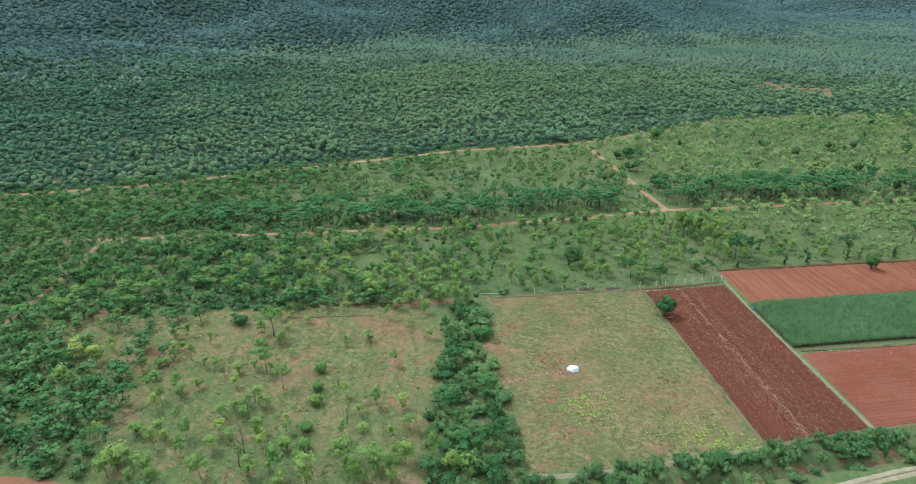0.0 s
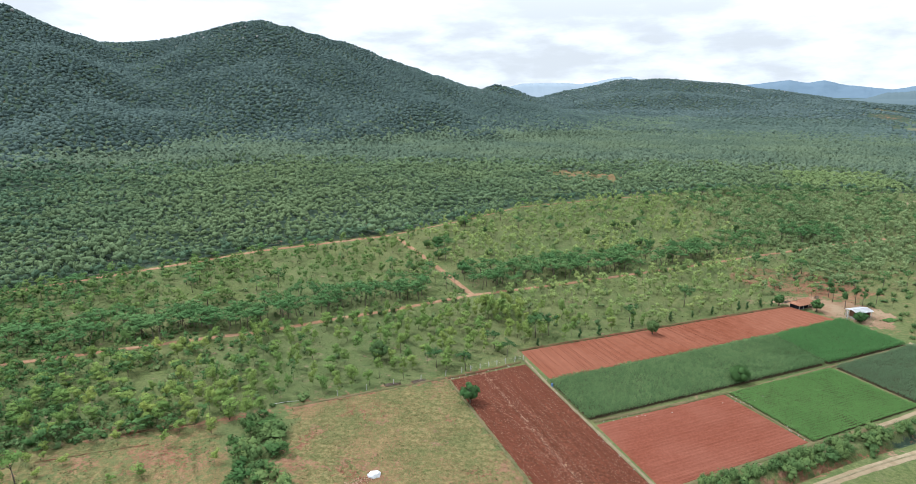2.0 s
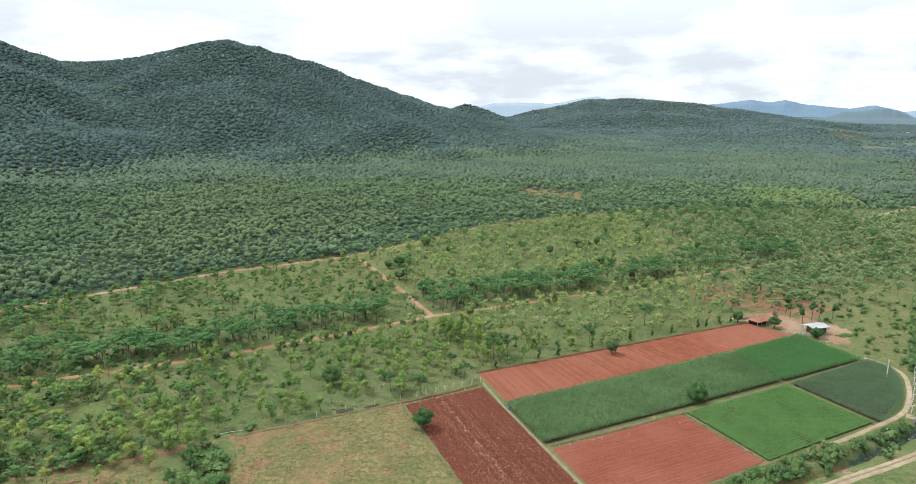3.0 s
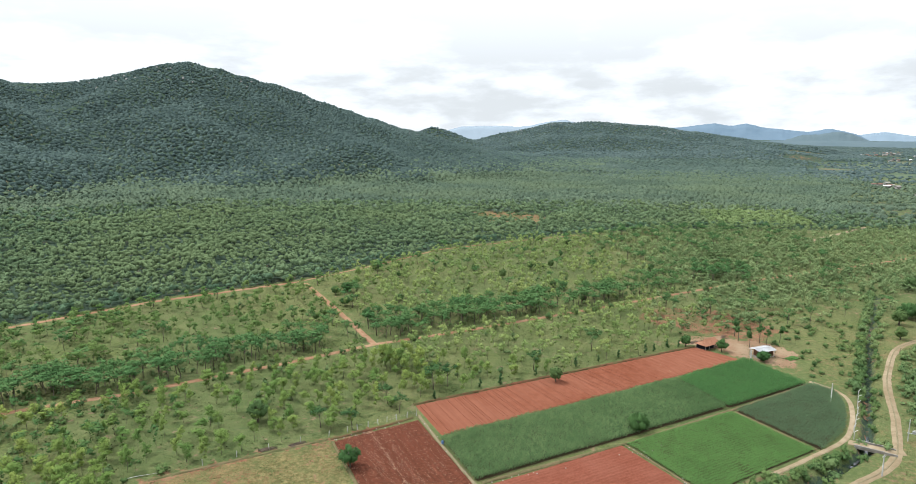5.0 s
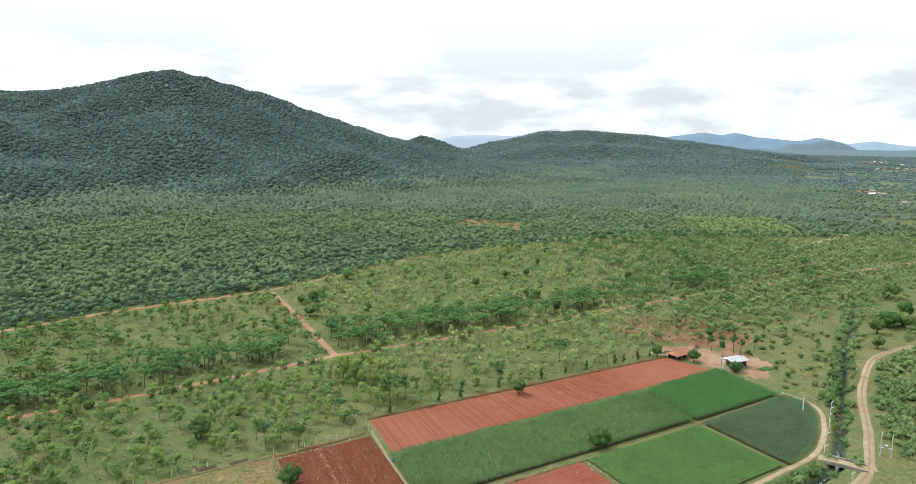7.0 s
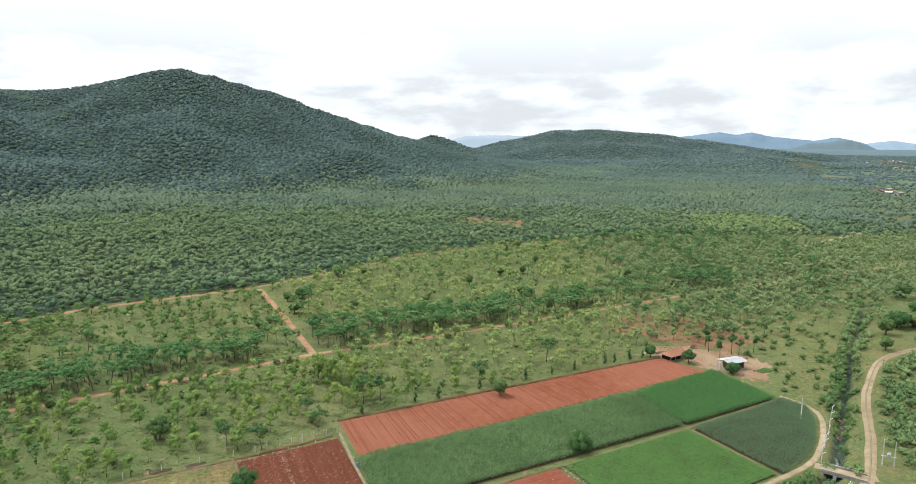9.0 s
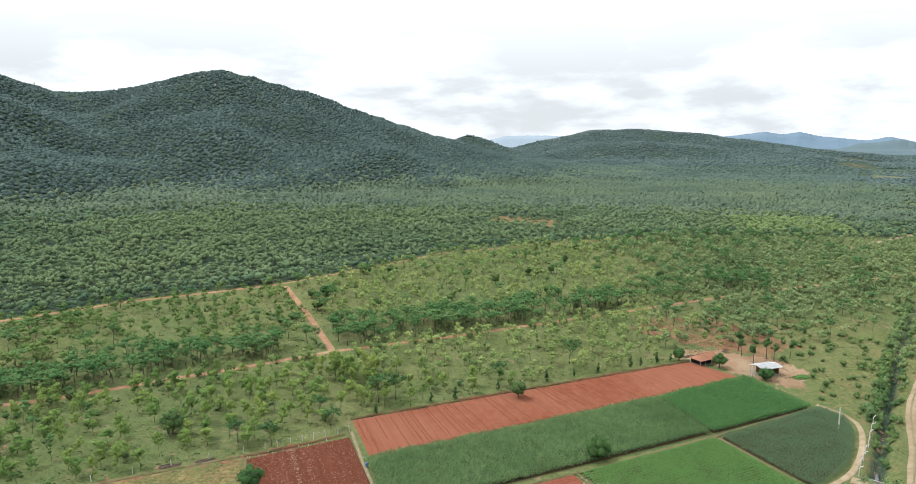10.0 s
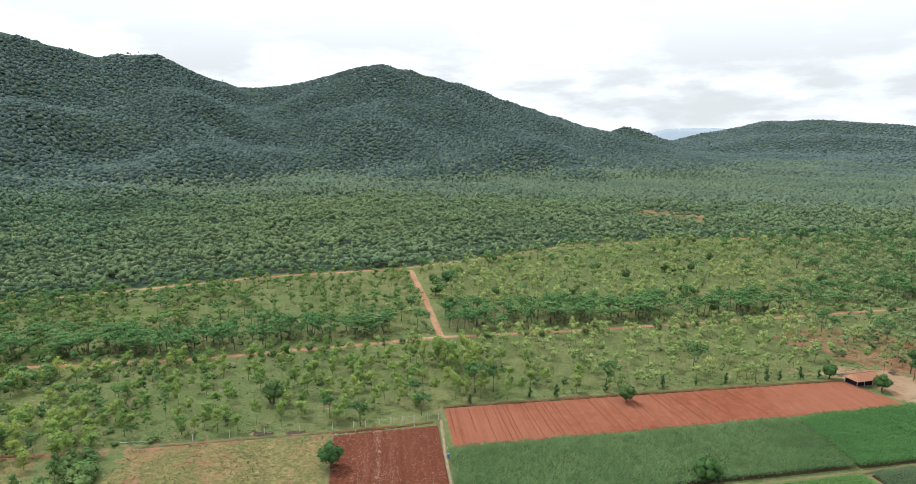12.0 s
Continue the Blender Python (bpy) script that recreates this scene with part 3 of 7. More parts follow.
def acacia(seed, height=7.0, sprays=42, size=0.30):
    """A slim tree with a bare stem and a flat airy crown in layers."""
    rng = np.random.RandomState(seed)
    trunk, ends = trunk_arrays(height, 0.11, 6, rng)
    hubs = [e * [1.2, 1.2, 1] for e in ends + [0.5 * (ends[0] + ends[2]), 0.5 * (ends[1] + ends[4]), ends[3] * [0.6, 0.6, 0.86]]]
    middle = np.mean(hubs, 0) - [0, 0, 1.2]
    crown = []
    for h in hubs:
        r = rng.uniform(0.75, 1.2)
        crown += clump(h, np.array([r, r, 0.5]), middle, rng, sprays, size, 0.6)
    return trunk, joined(crown)


def round_tree(seed, height=4.6, width=2.1, sprays=2000):
    rng = np.random.RandomState(seed)
    trunk, _ = trunk_arrays(height, 0.16, 6, rng, 7)
    crown, middle = [], np.array([0, 0, height * 0.58])
    for _ in range(28):
        d = rng.normal(size=3); d /= np.linalg.norm(d)
        h = np.array([0, 0, height * 0.60]) + d * [width * 0.66, width * 0.66, height * 0.24] * rng.uniform(0.8, 1.12)
        crown += clump(h, width * rng.uniform(0.24, 0.38), middle, rng, sprays // 28, 0.26, 0.75, ICO)
    return trunk, joined(crown)


def shrub(seed, height=2.2, width=1.4, sprays=200, lumps=6, size=0.24):
    rng = np.random.RandomState(seed)
    crown, middle = [], np.array([0, 0, height * 0.25])
    for k in range(lumps):
        a = rng.uniform(0, 6.28)
        h = np.array([math.cos(a) * width * rng.uniform(0.1, 0.75), math.sin(a) * width * rng.uniform(0.1, 0.75), height * rng.uniform(0.22, 0.68)])
        crown += clump(h, np.array([0.46 * width, 0.46 * width, 0.34 * height]) * rng.uniform(0.8, 1.15) * (1.0 if lumps > 3 else 1.2), middle, rng, sprays // lumps, size, 0.72)
    return joined(crown)


def canopy(seed, lumps, sprays):
    """One forest crown about 1 m in radius: rounded heads of foliage with leaf sprays breaking the outline."""
    rng = np.random.RandomState(seed)
    made, middle = [], np.array([0, 0, 0.2])
    for k in range(lumps):
        a = 6.28 * (k + rng.rand() * 0.7) / lumps
        r, wide = rng.uniform(0.26, 0.58), rng.uniform(0.42, 0.68)
        hub = np.array([r * math.cos(a), r * math.sin(a), rng.uniform(0.42, 0.80)])
        v, f = lump(hub, np.array([wide, wide, wide * 0.8]), rng, 0.18)
        f = f[v[f][:, :, 2].mean(1) > hub[2] - 0.25]
        made.append((v, f, unit(unit(v - hub) + 0.45 * unit(v - middle))))
    if sprays:
        d = unit(np.abs(rng.normal(size=(sprays, 3))) * [1, 1, 0.9] * np.column_stack([rng.choice([-1, 1], (sprays, 2)), np.ones(sprays)]))
        made.append(leaves(d * [0.98, 0.98, 0.70] + [0, 0, 0.5], d, 0.30, rng, 0.7))
    return joined(made)


def far_canopy(seed):
    """A small uneven dome for trees that are far off."""
    rng = np.random.RandomState(seed)
    a = np.arange(4) * math.pi / 2
    j = rng.uniform(0.75, 1.2, (2, 4))
    v = [np.column_stack([np.cos(a) * j[0], np.sin(a) * j[0], np.full(4, -0.4)]), np.column_stack([np.cos(a + 0.7) * 0.78 * j[1], np.sin(a + 0.7) * 0.78 * j[1], rng.uniform(0.35, 0.62, 4)]), [[0, 0, rng.uniform(0.8, 1.0)]]]
    f = []
    for k in range(4):
        n = (k + 1) % 4
        f += [(k, n, 4 + k), (n, 4 + n, 4 + k), (4 + k, 4 + n, 8)]
    v = np.concatenate(v)
    return v, np.array(f), unit(v + [0, 0, 0.1] + 0.25 * rng.normal(size=v.shape))


def mid_canopy(seed):
    """A dome with a smaller head beside it and a few leaf sprays."""
    rng = np.random.RandomState(seed)
    v, f, n = far_canopy(seed)
    w, g, m = far_canopy(seed + 50)
    a = rng.uniform(0, 6.28)
    w = w * rng.uniform(0.55, 0.75) + [0.7 * math.cos(a), 0.7 * math.sin(a), rng.uniform(0.0, 0.4)]
    d = unit(rng.normal(size=(2, 3)) * [1, 1, 0.4] + [0, 0, 0.5])
    return joined([(v * [0.9, 0.9, 1], f, n), (w, g[2::3], m), leaves(d * 0.92, d, 0.5, rng, 0.6)])


def scattered(name, kinds, spots, mats, smooth=False):
    """Joins many copies into one mesh. kinds: lists of (arrays, material slot); spots: rows of x, y, z, turn, width, height, kind."""
    vs, fs, ss, ts, ns, at = [], [], [], [], [], 0
    tint = np.random.RandomState(len(spots)).rand(len(spots))
    for k, pieces in enumerate(kinds):
        rows = spots[spots[:, 6].astype(int) == k]
        hue = tint[spots[:, 6].astype(int) == k]
        if not len(rows):
            continue
        c, s = np.cos(rows[:, 3])[:, None], np.sin(rows[:, 3])[:, None]
        for (v, f, *soft), slot in pieces:
            w = np.empty((len(rows), len(v), 3), np.float32)
            w[:, :, 0] = rows[:, 0:1] + rows[:, 4:5] * (c * v[:, 0] - s * v[:, 1])
            w[:, :, 1] = rows[:, 1:2] + rows[:, 4:5] * (s * v[:, 0] + c * v[:, 1])
            w[:, :, 2] = rows[:, 2:3] + rows[:, 5:6] * v[:, 2]
            n = soft[0] if soft else unit(v * [1, 1, 0])
            m = np.empty((len(rows), len(v), 3), np.float32)
            m[:, :, 0], m[:, :, 1], m[:, :, 2] = c * n[:, 0] - s * n[:, 1], s * n[:, 0] + c * n[:, 1], n[:, 2]
            vs.append(w.reshape(-1, 3))
            ns.append(m.reshape(-1, 3))
            fs.append((f[None] + (np.arange(len(rows)) * len(v))[:, None, None]).reshape(-1, 3) + at)
            ss.append(np.full(len(f) * len(rows), slot))
            ts.append(np.repeat(hue, len(v)))
            at += len(rows) * len(v)
    soft = any(len(a) > 2 for pieces in kinds for a, _ in pieces)
    me = tri_mesh(name, np.concatenate(vs), np.concatenate(fs), mats, np.concatenate(ss), smooth or soft, np.concatenate(ns) if soft else None)
    me.attributes.new("tint", "FLOAT", "POINT").data.foreach_set("value", np.concatenate(ts).astype(np.float32))
    return new(name, me)


def jittered(x0, x1, y0, y1, step, seed, loose=0.42):
    """Uneven spots about one step apart."""
    rng = np.random.RandomState(seed)
    gx, gy = np.meshgrid(np.arange(x0, x1, step), np.arange(y0, y1, step))
    gx = gx + (np.arange(gx.shape[0]) % 2)[:, None] * step * 0.5
    return (gx + rng.uniform(-loose, loose, gx.shape) * step).ravel(), (gy + rng.uniform(-loose, loose, gy.shape) * step).ravel()


def off_roads(x, y, gap=2.4):
    keep = np.ones(x.shape, bool)
    for line in (FOREST_ROAD, FARM_ROAD, LINK_ROAD, SOUTH_PATH, EAST_ROAD, FIELD_TRACK, HILL_PATH):
        keep &= along(line, x, y)[0] > gap
    return keep & (along(WEST_PATH, x, y)[0] > 0.3 * gap)


def spots_of(x, y, rng, width, height, kinds):
    n = len(x)
    return np.stack([x, y, sheet_z(x, y), rng.uniform(0, 6.28, n), rng.uniform(*width, n), rng.uniform(*height, n), rng.randint(0, kinds, n)], 1)


# ---- the ground, one sheet to the horizon ----
def steps(near0, near1, step, far0, far1, grow=1.075, cap=22.0, capto=1500):
    mid = list(np.arange(near0, near1, step))
    up, s = [], step
    v = mid[-1]
    while v < far1:
        s = min(s * grow, cap) if v < capto else s * 1.13
        v += s
        up.append(min(v, far1))
    down, s, v = [], step, near0
    while v > far0:
        s = min(s * grow, cap) if v > -capto else s * 1.13
        v -= s
        down.append(max(v, far0))
    return np.array(down[::-1] + mid + up)


def refine(v, low, high):
    extra = (v[:-1] + v[1:]) / 2
    return np.sort(np.concatenate([v, extra[(extra > low) & (extra < high)]]))


SHEET = {}


def sheet_z(x, y):
    """The height of the finished ground sheet, between its grid points."""
    xs, ys, z = SHEET["x"], SHEET["y"], SHEET["z"]
    i = np.clip(np.searchsorted(xs, x) - 1, 0, len(xs) - 2)
    j = np.clip(np.searchsorted(ys, y) - 1, 0, len(ys) - 2)
    u, v = (x - xs[i]) / (xs[i + 1] - xs[i]), (y - ys[j]) / (ys[j + 1] - ys[j])
    return (z[j, i] * (1 - u) + z[j, i + 1] * u) * (1 - v) + (z[j + 1, i] * (1 - u) + z[j + 1, i + 1] * u) * v


def build_ground():
    xs, ys = refine(steps(-190, 145, 2.8, -3600, 4300), 64, 128), refine(steps(22, 290, 2.8, -900, 4850), 64, 190)
    gx, gy = np.meshgrid(xs, ys)
    near = np.clip((420 - np.hypot(gx, gy - 120)) / 80, 0, 1)
    z = ground_z(gx, gy) + near * 0.05 * waves(gx, gy, 17, 3)
    for poly in (RED_STRIP, RED_NORTH, MAIZE, MAIZE_EAST, RED_SOUTH, GREEN, DARK):
        cx, cy = np.mean(poly, 0)
        wide = [(cx + (px - cx) * 1.06, cy + (py - cy) * 1.06) for px, py in poly]
        z = np.where(inside(wide, gx, gy), SLOPE * gy - 0.12, z)
    SHEET.update(x=xs, y=ys, z=z)
    v = np.stack([gx, gy, z], -1).reshape(-1, 3)
    nx, ny = len(xs), len(ys)
    i = (np.arange(ny - 1)[:, None] * nx + np.arange(nx - 1)).ravel()
    f = np.concatenate([np.stack([i, i + 1, i + nx + 1], 1), np.stack([i, i + nx + 1, i + nx], 1)])
    me = tri_mesh("ground", v, f, [GROUND], smooth=True)
    x, y = v[:, 0], v[:, 1]
    wood = np.clip((y - forest_edge(x) - 2.5) / 5 + 0.2, 0, 1) + np.clip((y - forest_edge(x)) / 40, 0, 0.8)
    wood = np.where(x > 300, wood * np.clip((0.75 * x + 260 - y) / -220 + 0.6, 0, 1), wood)
    dry = 0.95 * inside(TAN, x, y) + (0.40 + 0.26 * np.clip((y - 42) / 18, 0, 1)) * (inside(SCRUB, x, y) & ~inside(TAN, x, y))
    dry = np.where((x > 60) & (y < 225) & (y > 110), 0.27, dry)
    bare = np.clip(inside(YARD, x, y) * 0.95 + inside(RED_PATCH, x, y) * 0.60 + inside(CLEARING, x, y) * 0.42, 0, 1)
    edge, _ = along(NORTH_LINE, x, y)
    bare = np.maximum(bare, np.clip(1 - edge / 2.6, 0, 1) * 0.62 * ((x > -100) & (x < -20)))
    bare = np.maximum(bare, 0.16 * inside(SCRUB, x, y) + (0.20 + 0.14 * waves(x, y, 30, 15)) * inside(TAN, x, y))
    bare = np.maximum(bare, 0.85 * np.exp(-((x + 61.8) ** 2 + (y - 107.6) ** 2) / 7))
    # dark litter colour along the canal paints the shade down in the ditch
    wood = np.maximum(wood, 0.9 * np.clip(1.7 - along(CANAL, x, y)[0], 0, 1) * (x > 60))
    bare = np.maximum(bare, np.where(x > 60, 0.20, 0.42) * np.clip(2.2 - along(CANAL, x, y)[0], 0, 1))
    for px, py, size in ((-26.4, 84.3, 3.0), (-28.2, 107.8, 2.6), (-57.4, 95.2, 4.0), (-38.2, 72.2, 4.5), (-53.0, 88.0, 3.6), (-45, 84, 2.2), (-61.3, 107.9, 2.6), (-56.5, 88.8, 2.2), (-97.7, 95.6, 2.4), (-86.4, 100.7, 2.4), (-119.4, 67.1, 4.0), (-102.9, 58.8, 3.6), (-68.6, 66, 4.5), (-72, 78, 5.0), (-116.9, 65.9, 4.5), (-87.7, 68, 4.0), (-93.1, 85.5, 4.5), (-75.8, 90.5, 4.0), (-66, 72.9, 4.0), (-79, 45, 1.8), (-82.9, 87.8, 5.0), (-144, 72, 6.0),
                         (-54.4, 87.7, 5.5), (-46.6, 87.8, 4.5), (-41.1, 77.0, 4.0), (-25.7, 83.8, 3.6), (-36.8, 69.7, 4.6), (-22.0, 70.2, 1.6), (-29.6, 108.6, 1.2), (-53.5, 98.9, 3.4), (-30.1, 71.1, 3.0), (-61.0, 108.6, 3.2),
                         (-109.1, 86.0, 3.0), (-96.2, 94.0, 2.6), (-75.5, 87.7, 5.0), (-66.1, 72.6, 4.0), (-85.5, 87.6, 5.0), (-90.7, 73.2, 3.5), (-119.4, 65.6, 5.0), (-105.5, 59.6, 3.0), (-73.9, 73.7, 5.0)) + GLADES:
        bare = np.maximum(bare, 0.56 * np.exp(-((x - px) ** 2 + (y - py) ** 2) / size ** 2))
    bare = np.maximum(bare, 0.66 * np.exp(-(along(((-50.0, 78.8), (-39.6, 86.6)), x, y)[0] / 1.6) ** 2))
    wood = np.where(inside(CLEARING, x, y), 0.2, wood)
    dry = np.maximum(dry, 0.5 * inside(CLEARING, x, y))
    dry = np.maximum(dry, 0.75 * np.clip(1 - along(((-98, 88), (-71, 80), (-68, 64)), x, y)[0] / 14, 0, 1))
    for px, py, sx, sy in VALLEY_PATCHES + ((151.6, 232.8, 6, 3), (162.5, 234.6, 4, 2)):
        bare = np.maximum(bare, 0.40 * np.exp(-(((x - px) / sx) ** 2 + ((y - py) / sy) ** 2)))
    valley = (x > 260) & (y > 300) & (y < 3000) & (y < 1.9 * x - 60) & (ground_z(x, y) < plain_z(y) + 6)
    bare = np.maximum(bare, np.where(valley, 0.06 + 0.26 * waves(x * 0.45, y * 1.6, 150, 9), 0))
    wood = np.where(valley, 0.45 + 0.45 * waves(x * 0.4, y * 1.5, 120, 10), wood)
    # the haze colour of the plain sets in with distance
    for name, value in (("wood", wood), ("dry", dry), ("hazed_plain", np.where(valley, np.clip((np.hypot(x, y) - 850) / 250, 0, 1), 0)), ("bare", bare), ("yard", 0.9 * inside(YARD, x, y))):
        me.attributes.new(name, "FLOAT", "POINT").data.foreach_set("value", value.astype(np.float32))
    tagged(new("ground", me), "gently rising grassland, red soil and wooded hills", "ground", kind="structure")


build_ground()


def ribbon(name, line, width, mat, label, lift=0.06, ruts=False, seed=0):
    """A beaten track along a broken line, with uneven edges and worn wheel ruts."""
    pts = []
    for a, b in zip(line, line[1:]):
        n = max(1, int(math.hypot(b[0] - a[0], b[1] - a[1]) / 1.5))
        pts += [(a[0] + (b[0] - a[0]) * k / n, a[1] + (b[1] - a[1]) * k / n) for k in range(n)]
    pts = np.array(pts + [line[-1]])
    for _ in range(6):
        pts[1:-1] = 0.25 * pts[:-2] + 0.5 * pts[1:-1] + 0.25 * pts[2:]
    d = np.gradient(pts, axis=0)
    d /= np.linalg.norm(d, axis=1)[:, None]
    side = np.stack([-d[:, 1], d[:, 0]], 1)
    rng = np.random.RandomState(seed)
    across = np.linspace(-1, 1, 9)
    rows = []
    for s in across:
        w = width / 2 * (1 + (0.10 * waves(pts[:, 0], pts[:, 1] + 30 * s, 5, seed + 40) if abs(s) == 1 else 0))
        p = pts + side * (s * w)[:, None] if abs(s) == 1 else pts + side * s * width / 2
        low = (-0.04 if ruts and 0.3 < abs(s) < 0.8 else 0.0) - (0.16 if abs(s) == 1 else 0)
        z = SLOPE * p[:, 1] if name == "bridge_road" else np.where(along(CANAL, p[:, 0], p[:, 1])[0] < 3, ground_z(*pts.T), ground_z(*p.T))
        rows.append(np.column_stack([p, z + lift + low + 0.02 * rng.randn(len(pts))]))
    v = np.stack(rows, 1).reshape(-1, 3)
    n, m = len(pts), len(across)
    i = (np.arange(n - 1)[:, None] * m + np.arange(m - 1)).ravel()
    f = np.concatenate([np.stack([i, i + m, i + m + 1], 1), np.stack([i, i + m + 1, i + 1], 1)])
    return tagged(new(name, tri_mesh(name, v, f, [mat], smooth=True)), label, "track", kind="structure")


ribbon("forest_road", FOREST_ROAD[:9], 2.2, ROAD_EARTH, "red dirt road along the forest edge", 0.14, seed=1)
ribbon("forest_road", FOREST_ROAD[8:], 1.0, ROAD_EARTH, "narrow red path along the forest edge", 0.14, seed=1)
ribbon("farm_road", FARM_ROAD, 1.9, ROAD_EARTH, "red dirt road through the young plantation", 0.14, seed=2)
ribbon("link_road", LINK_ROAD, 2.1, ROAD_EARTH, "red dirt road joining two plantation roads", 0.15, seed=3)
ribbon("west_path", WEST_PATH, 1.6, ROAD_EARTH, "bare earth path between thickets", 0.14, seed=4)
ribbon("hill_path", HILL_PATH, 2.6, SAND, "pale sandy path through the scrub", 0.2, seed=8)
ribbon("south_path", SOUTH_PATH, 2.6, ROAD_CLAY, "red earth road beside the thicket", 0.14, seed=5)
ribbon("east_road", EAST_ROAD, 2.15, SAND, "pale sandy track with two wheel ruts", 0.12, True, 6)
ribbon("field_track", FIELD_TRACK, 1.2, SAND, "pale sandy track round the crop field", 0.12, seed=7)


# ---- fields ----
def quad_at(poly, s, t):
    a, b, c, d = [np.array(p) for p in poly]
    return (a * (1 - s)[..., None] + b * s[..., None]) * (1 - t)[..., None] + (d * (1 - s)[..., None] + c * s[..., None]) * t[..., None]


def field(name, poly, mat, label, rows, depth, along_first=True, lift=0.02, rough=0.05, seed=0, nlong=60):
    """A worked field with furrows as relief. along_first: furrows run along the first side."""
    per = 4
    na, nb = (nlong, rows * per + 1) if along_first else (rows * per + 1, nlong)
    s, t = np.meshgrid(np.linspace(0, 1, na), np.linspace(0, 1, nb))
    p = quad_at(poly, s, t)
    u = t if along_first else s
    rng = np.random.RandomState(seed)
    ends = np.clip(np.minimum(s, 1 - s) * nlong / 3, 0, 1) if along_first else np.clip(np.minimum(t, 1 - t) * nlong / 3, 0, 1)
    z = SLOPE * p[..., 1] + lift + depth * ends * 0.5 * (1 + np.cos(2 * np.pi * rows * u)) + rough * rng.randn(*u.shape)
    rim = (s == 0) | (s == 1) | (t == 0) | (t == 1)
    z = np.where(rim, SLOPE * p[..., 1] - 0.2, z)
    v = np.column_stack([p.reshape(-1, 2), z.ravel()])
    i = (np.arange(nb - 1)[:, None] * na + np.arange(na - 1)).ravel()
    f = np.concatenate([np.stack([i, i + na + 1, i + 1], 1), np.stack([i, i + na, i + na + 1], 1)])
    return tagged(new(name, tri_mesh(name, v, f, [mat], smooth=True)), label, "field", kind="structure")


field("ploughed_field", RED_STRIP, RED_EARTH, "freshly ploughed dark red earth with pale stubble", 18, 0.16, False, rough=0.07, seed=1, nlong=110)
field("harrowed_field", RED_NORTH, BRICK_EARTH, "harrowed brick-red field marked by cross furrows", 46, 0.28, False, rough=0.02, seed=2, nlong=60)
field("furrowed_field", RED_SOUTH, BRICK_SOUTH, "brick-red field with fine furrows", 26, 0.17, True, rough=0.03, seed=3, nlong=110)


def furrow_ridges():
    """Ridges along the cross furrows, darkened to stand for furrow shade, strongest towards the west."""
    r = np.random.RandomState(45)
    v, f = [], []
    for k in np.arange(0.5, 35, 0.5):
        if r.rand() < 0.2 + 0.021 * k:
            continue
        t = np.linspace(0.05 + 0.03 * r.rand(), 0.95 - 0.04 * r.rand() - 0.25 * (r.rand() < 0.2), 40)
        wide = (0.07 + 0.07 * r.rand()) * (1 - 0.35 * k / 40) * (1 + 0.3 * r.uniform(-1, 1, 40))
        mid = quad_at(RED_NORTH, np.full(40, k / 46), t) + 0.05 * r.normal(size=(40, 2))
        n = len(v) * 40
        rise = 0.26 if k % 1 == 0 else 0.02
        for off, high in ((-1, rise - 0.05), (0, rise + 0.10), (1, rise - 0.05)):
            v.append(np.column_stack([mid[:, 0] + 0.9 * off * wide, mid[:, 1] + 0.45 * off * wide, SLOPE * mid[:, 1] + high]))
        i = np.arange(39)
        for a in (0, 40):
            f += [np.stack([n + a + i, n + a + 40 + i, n + a + 41 + i], 1), np.stack([n + a + i, n + a + 41 + i, n + a + 1 + i], 1)]
    tagged(new("furrow_ridges", tri_mesh("furrow_ridges", np.concatenate(v), np.concatenate(f), [FURROW_SHADE])), "low ridges of red earth, darkened to stand for furrow shade", "soil", kind="stuff")


furrow_ridges()
field("maize_soil", MAIZE, DARK_SOIL, "dark soil under the maize", 25, 0.06, True, seed=4)
field("maize_soil", MAIZE_EAST, DARK_SOIL, "dark soil under the tall maize", 25, 0.06, True, seed=5)
field("crop_soil", GREEN, DARK_SOIL, "dark soil under the low green crop", 30, 0.06, True, seed=6)
field("crop_soil", [DARK[0], DARK[1], DARK[4], DARK[7]], DARK_SOIL, "dark soil under the bluish crop", 25, 0.06, True, seed=7)


def plant(seed, leaves, height, reach, width):
    """A leafy stalk: arching blades that leave it at different heights."""
    rng = np.random.RandomState(seed)
    v, f = [], []
    for k in range(leaves):
        a = k * 2.4 + rng.uniform(-0.4, 0.4)
        z0 = height * (0.15 + 0.6 * k / leaves)
        d, w = np.array([math.cos(a), math.sin(a), 0]), np.array([-math.sin(a), math.cos(a), 0]) * width * rng.uniform(0.8, 1.2)
        r = reach * rng.uniform(0.7, 1.15)
        mid = d * r * 0.5 + [0, 0, z0 + height * 0.28]
        n = len(v)
        v += [np.array([0, 0, z0]), mid - w, mid + w, d * r + [0, 0, z0 + height * rng.uniform(0.0, 0.2)]]
        f += [(n, n + 1, n + 2), (n + 1, n + 3, n + 2)]
    return np.array(v), np.array(f)


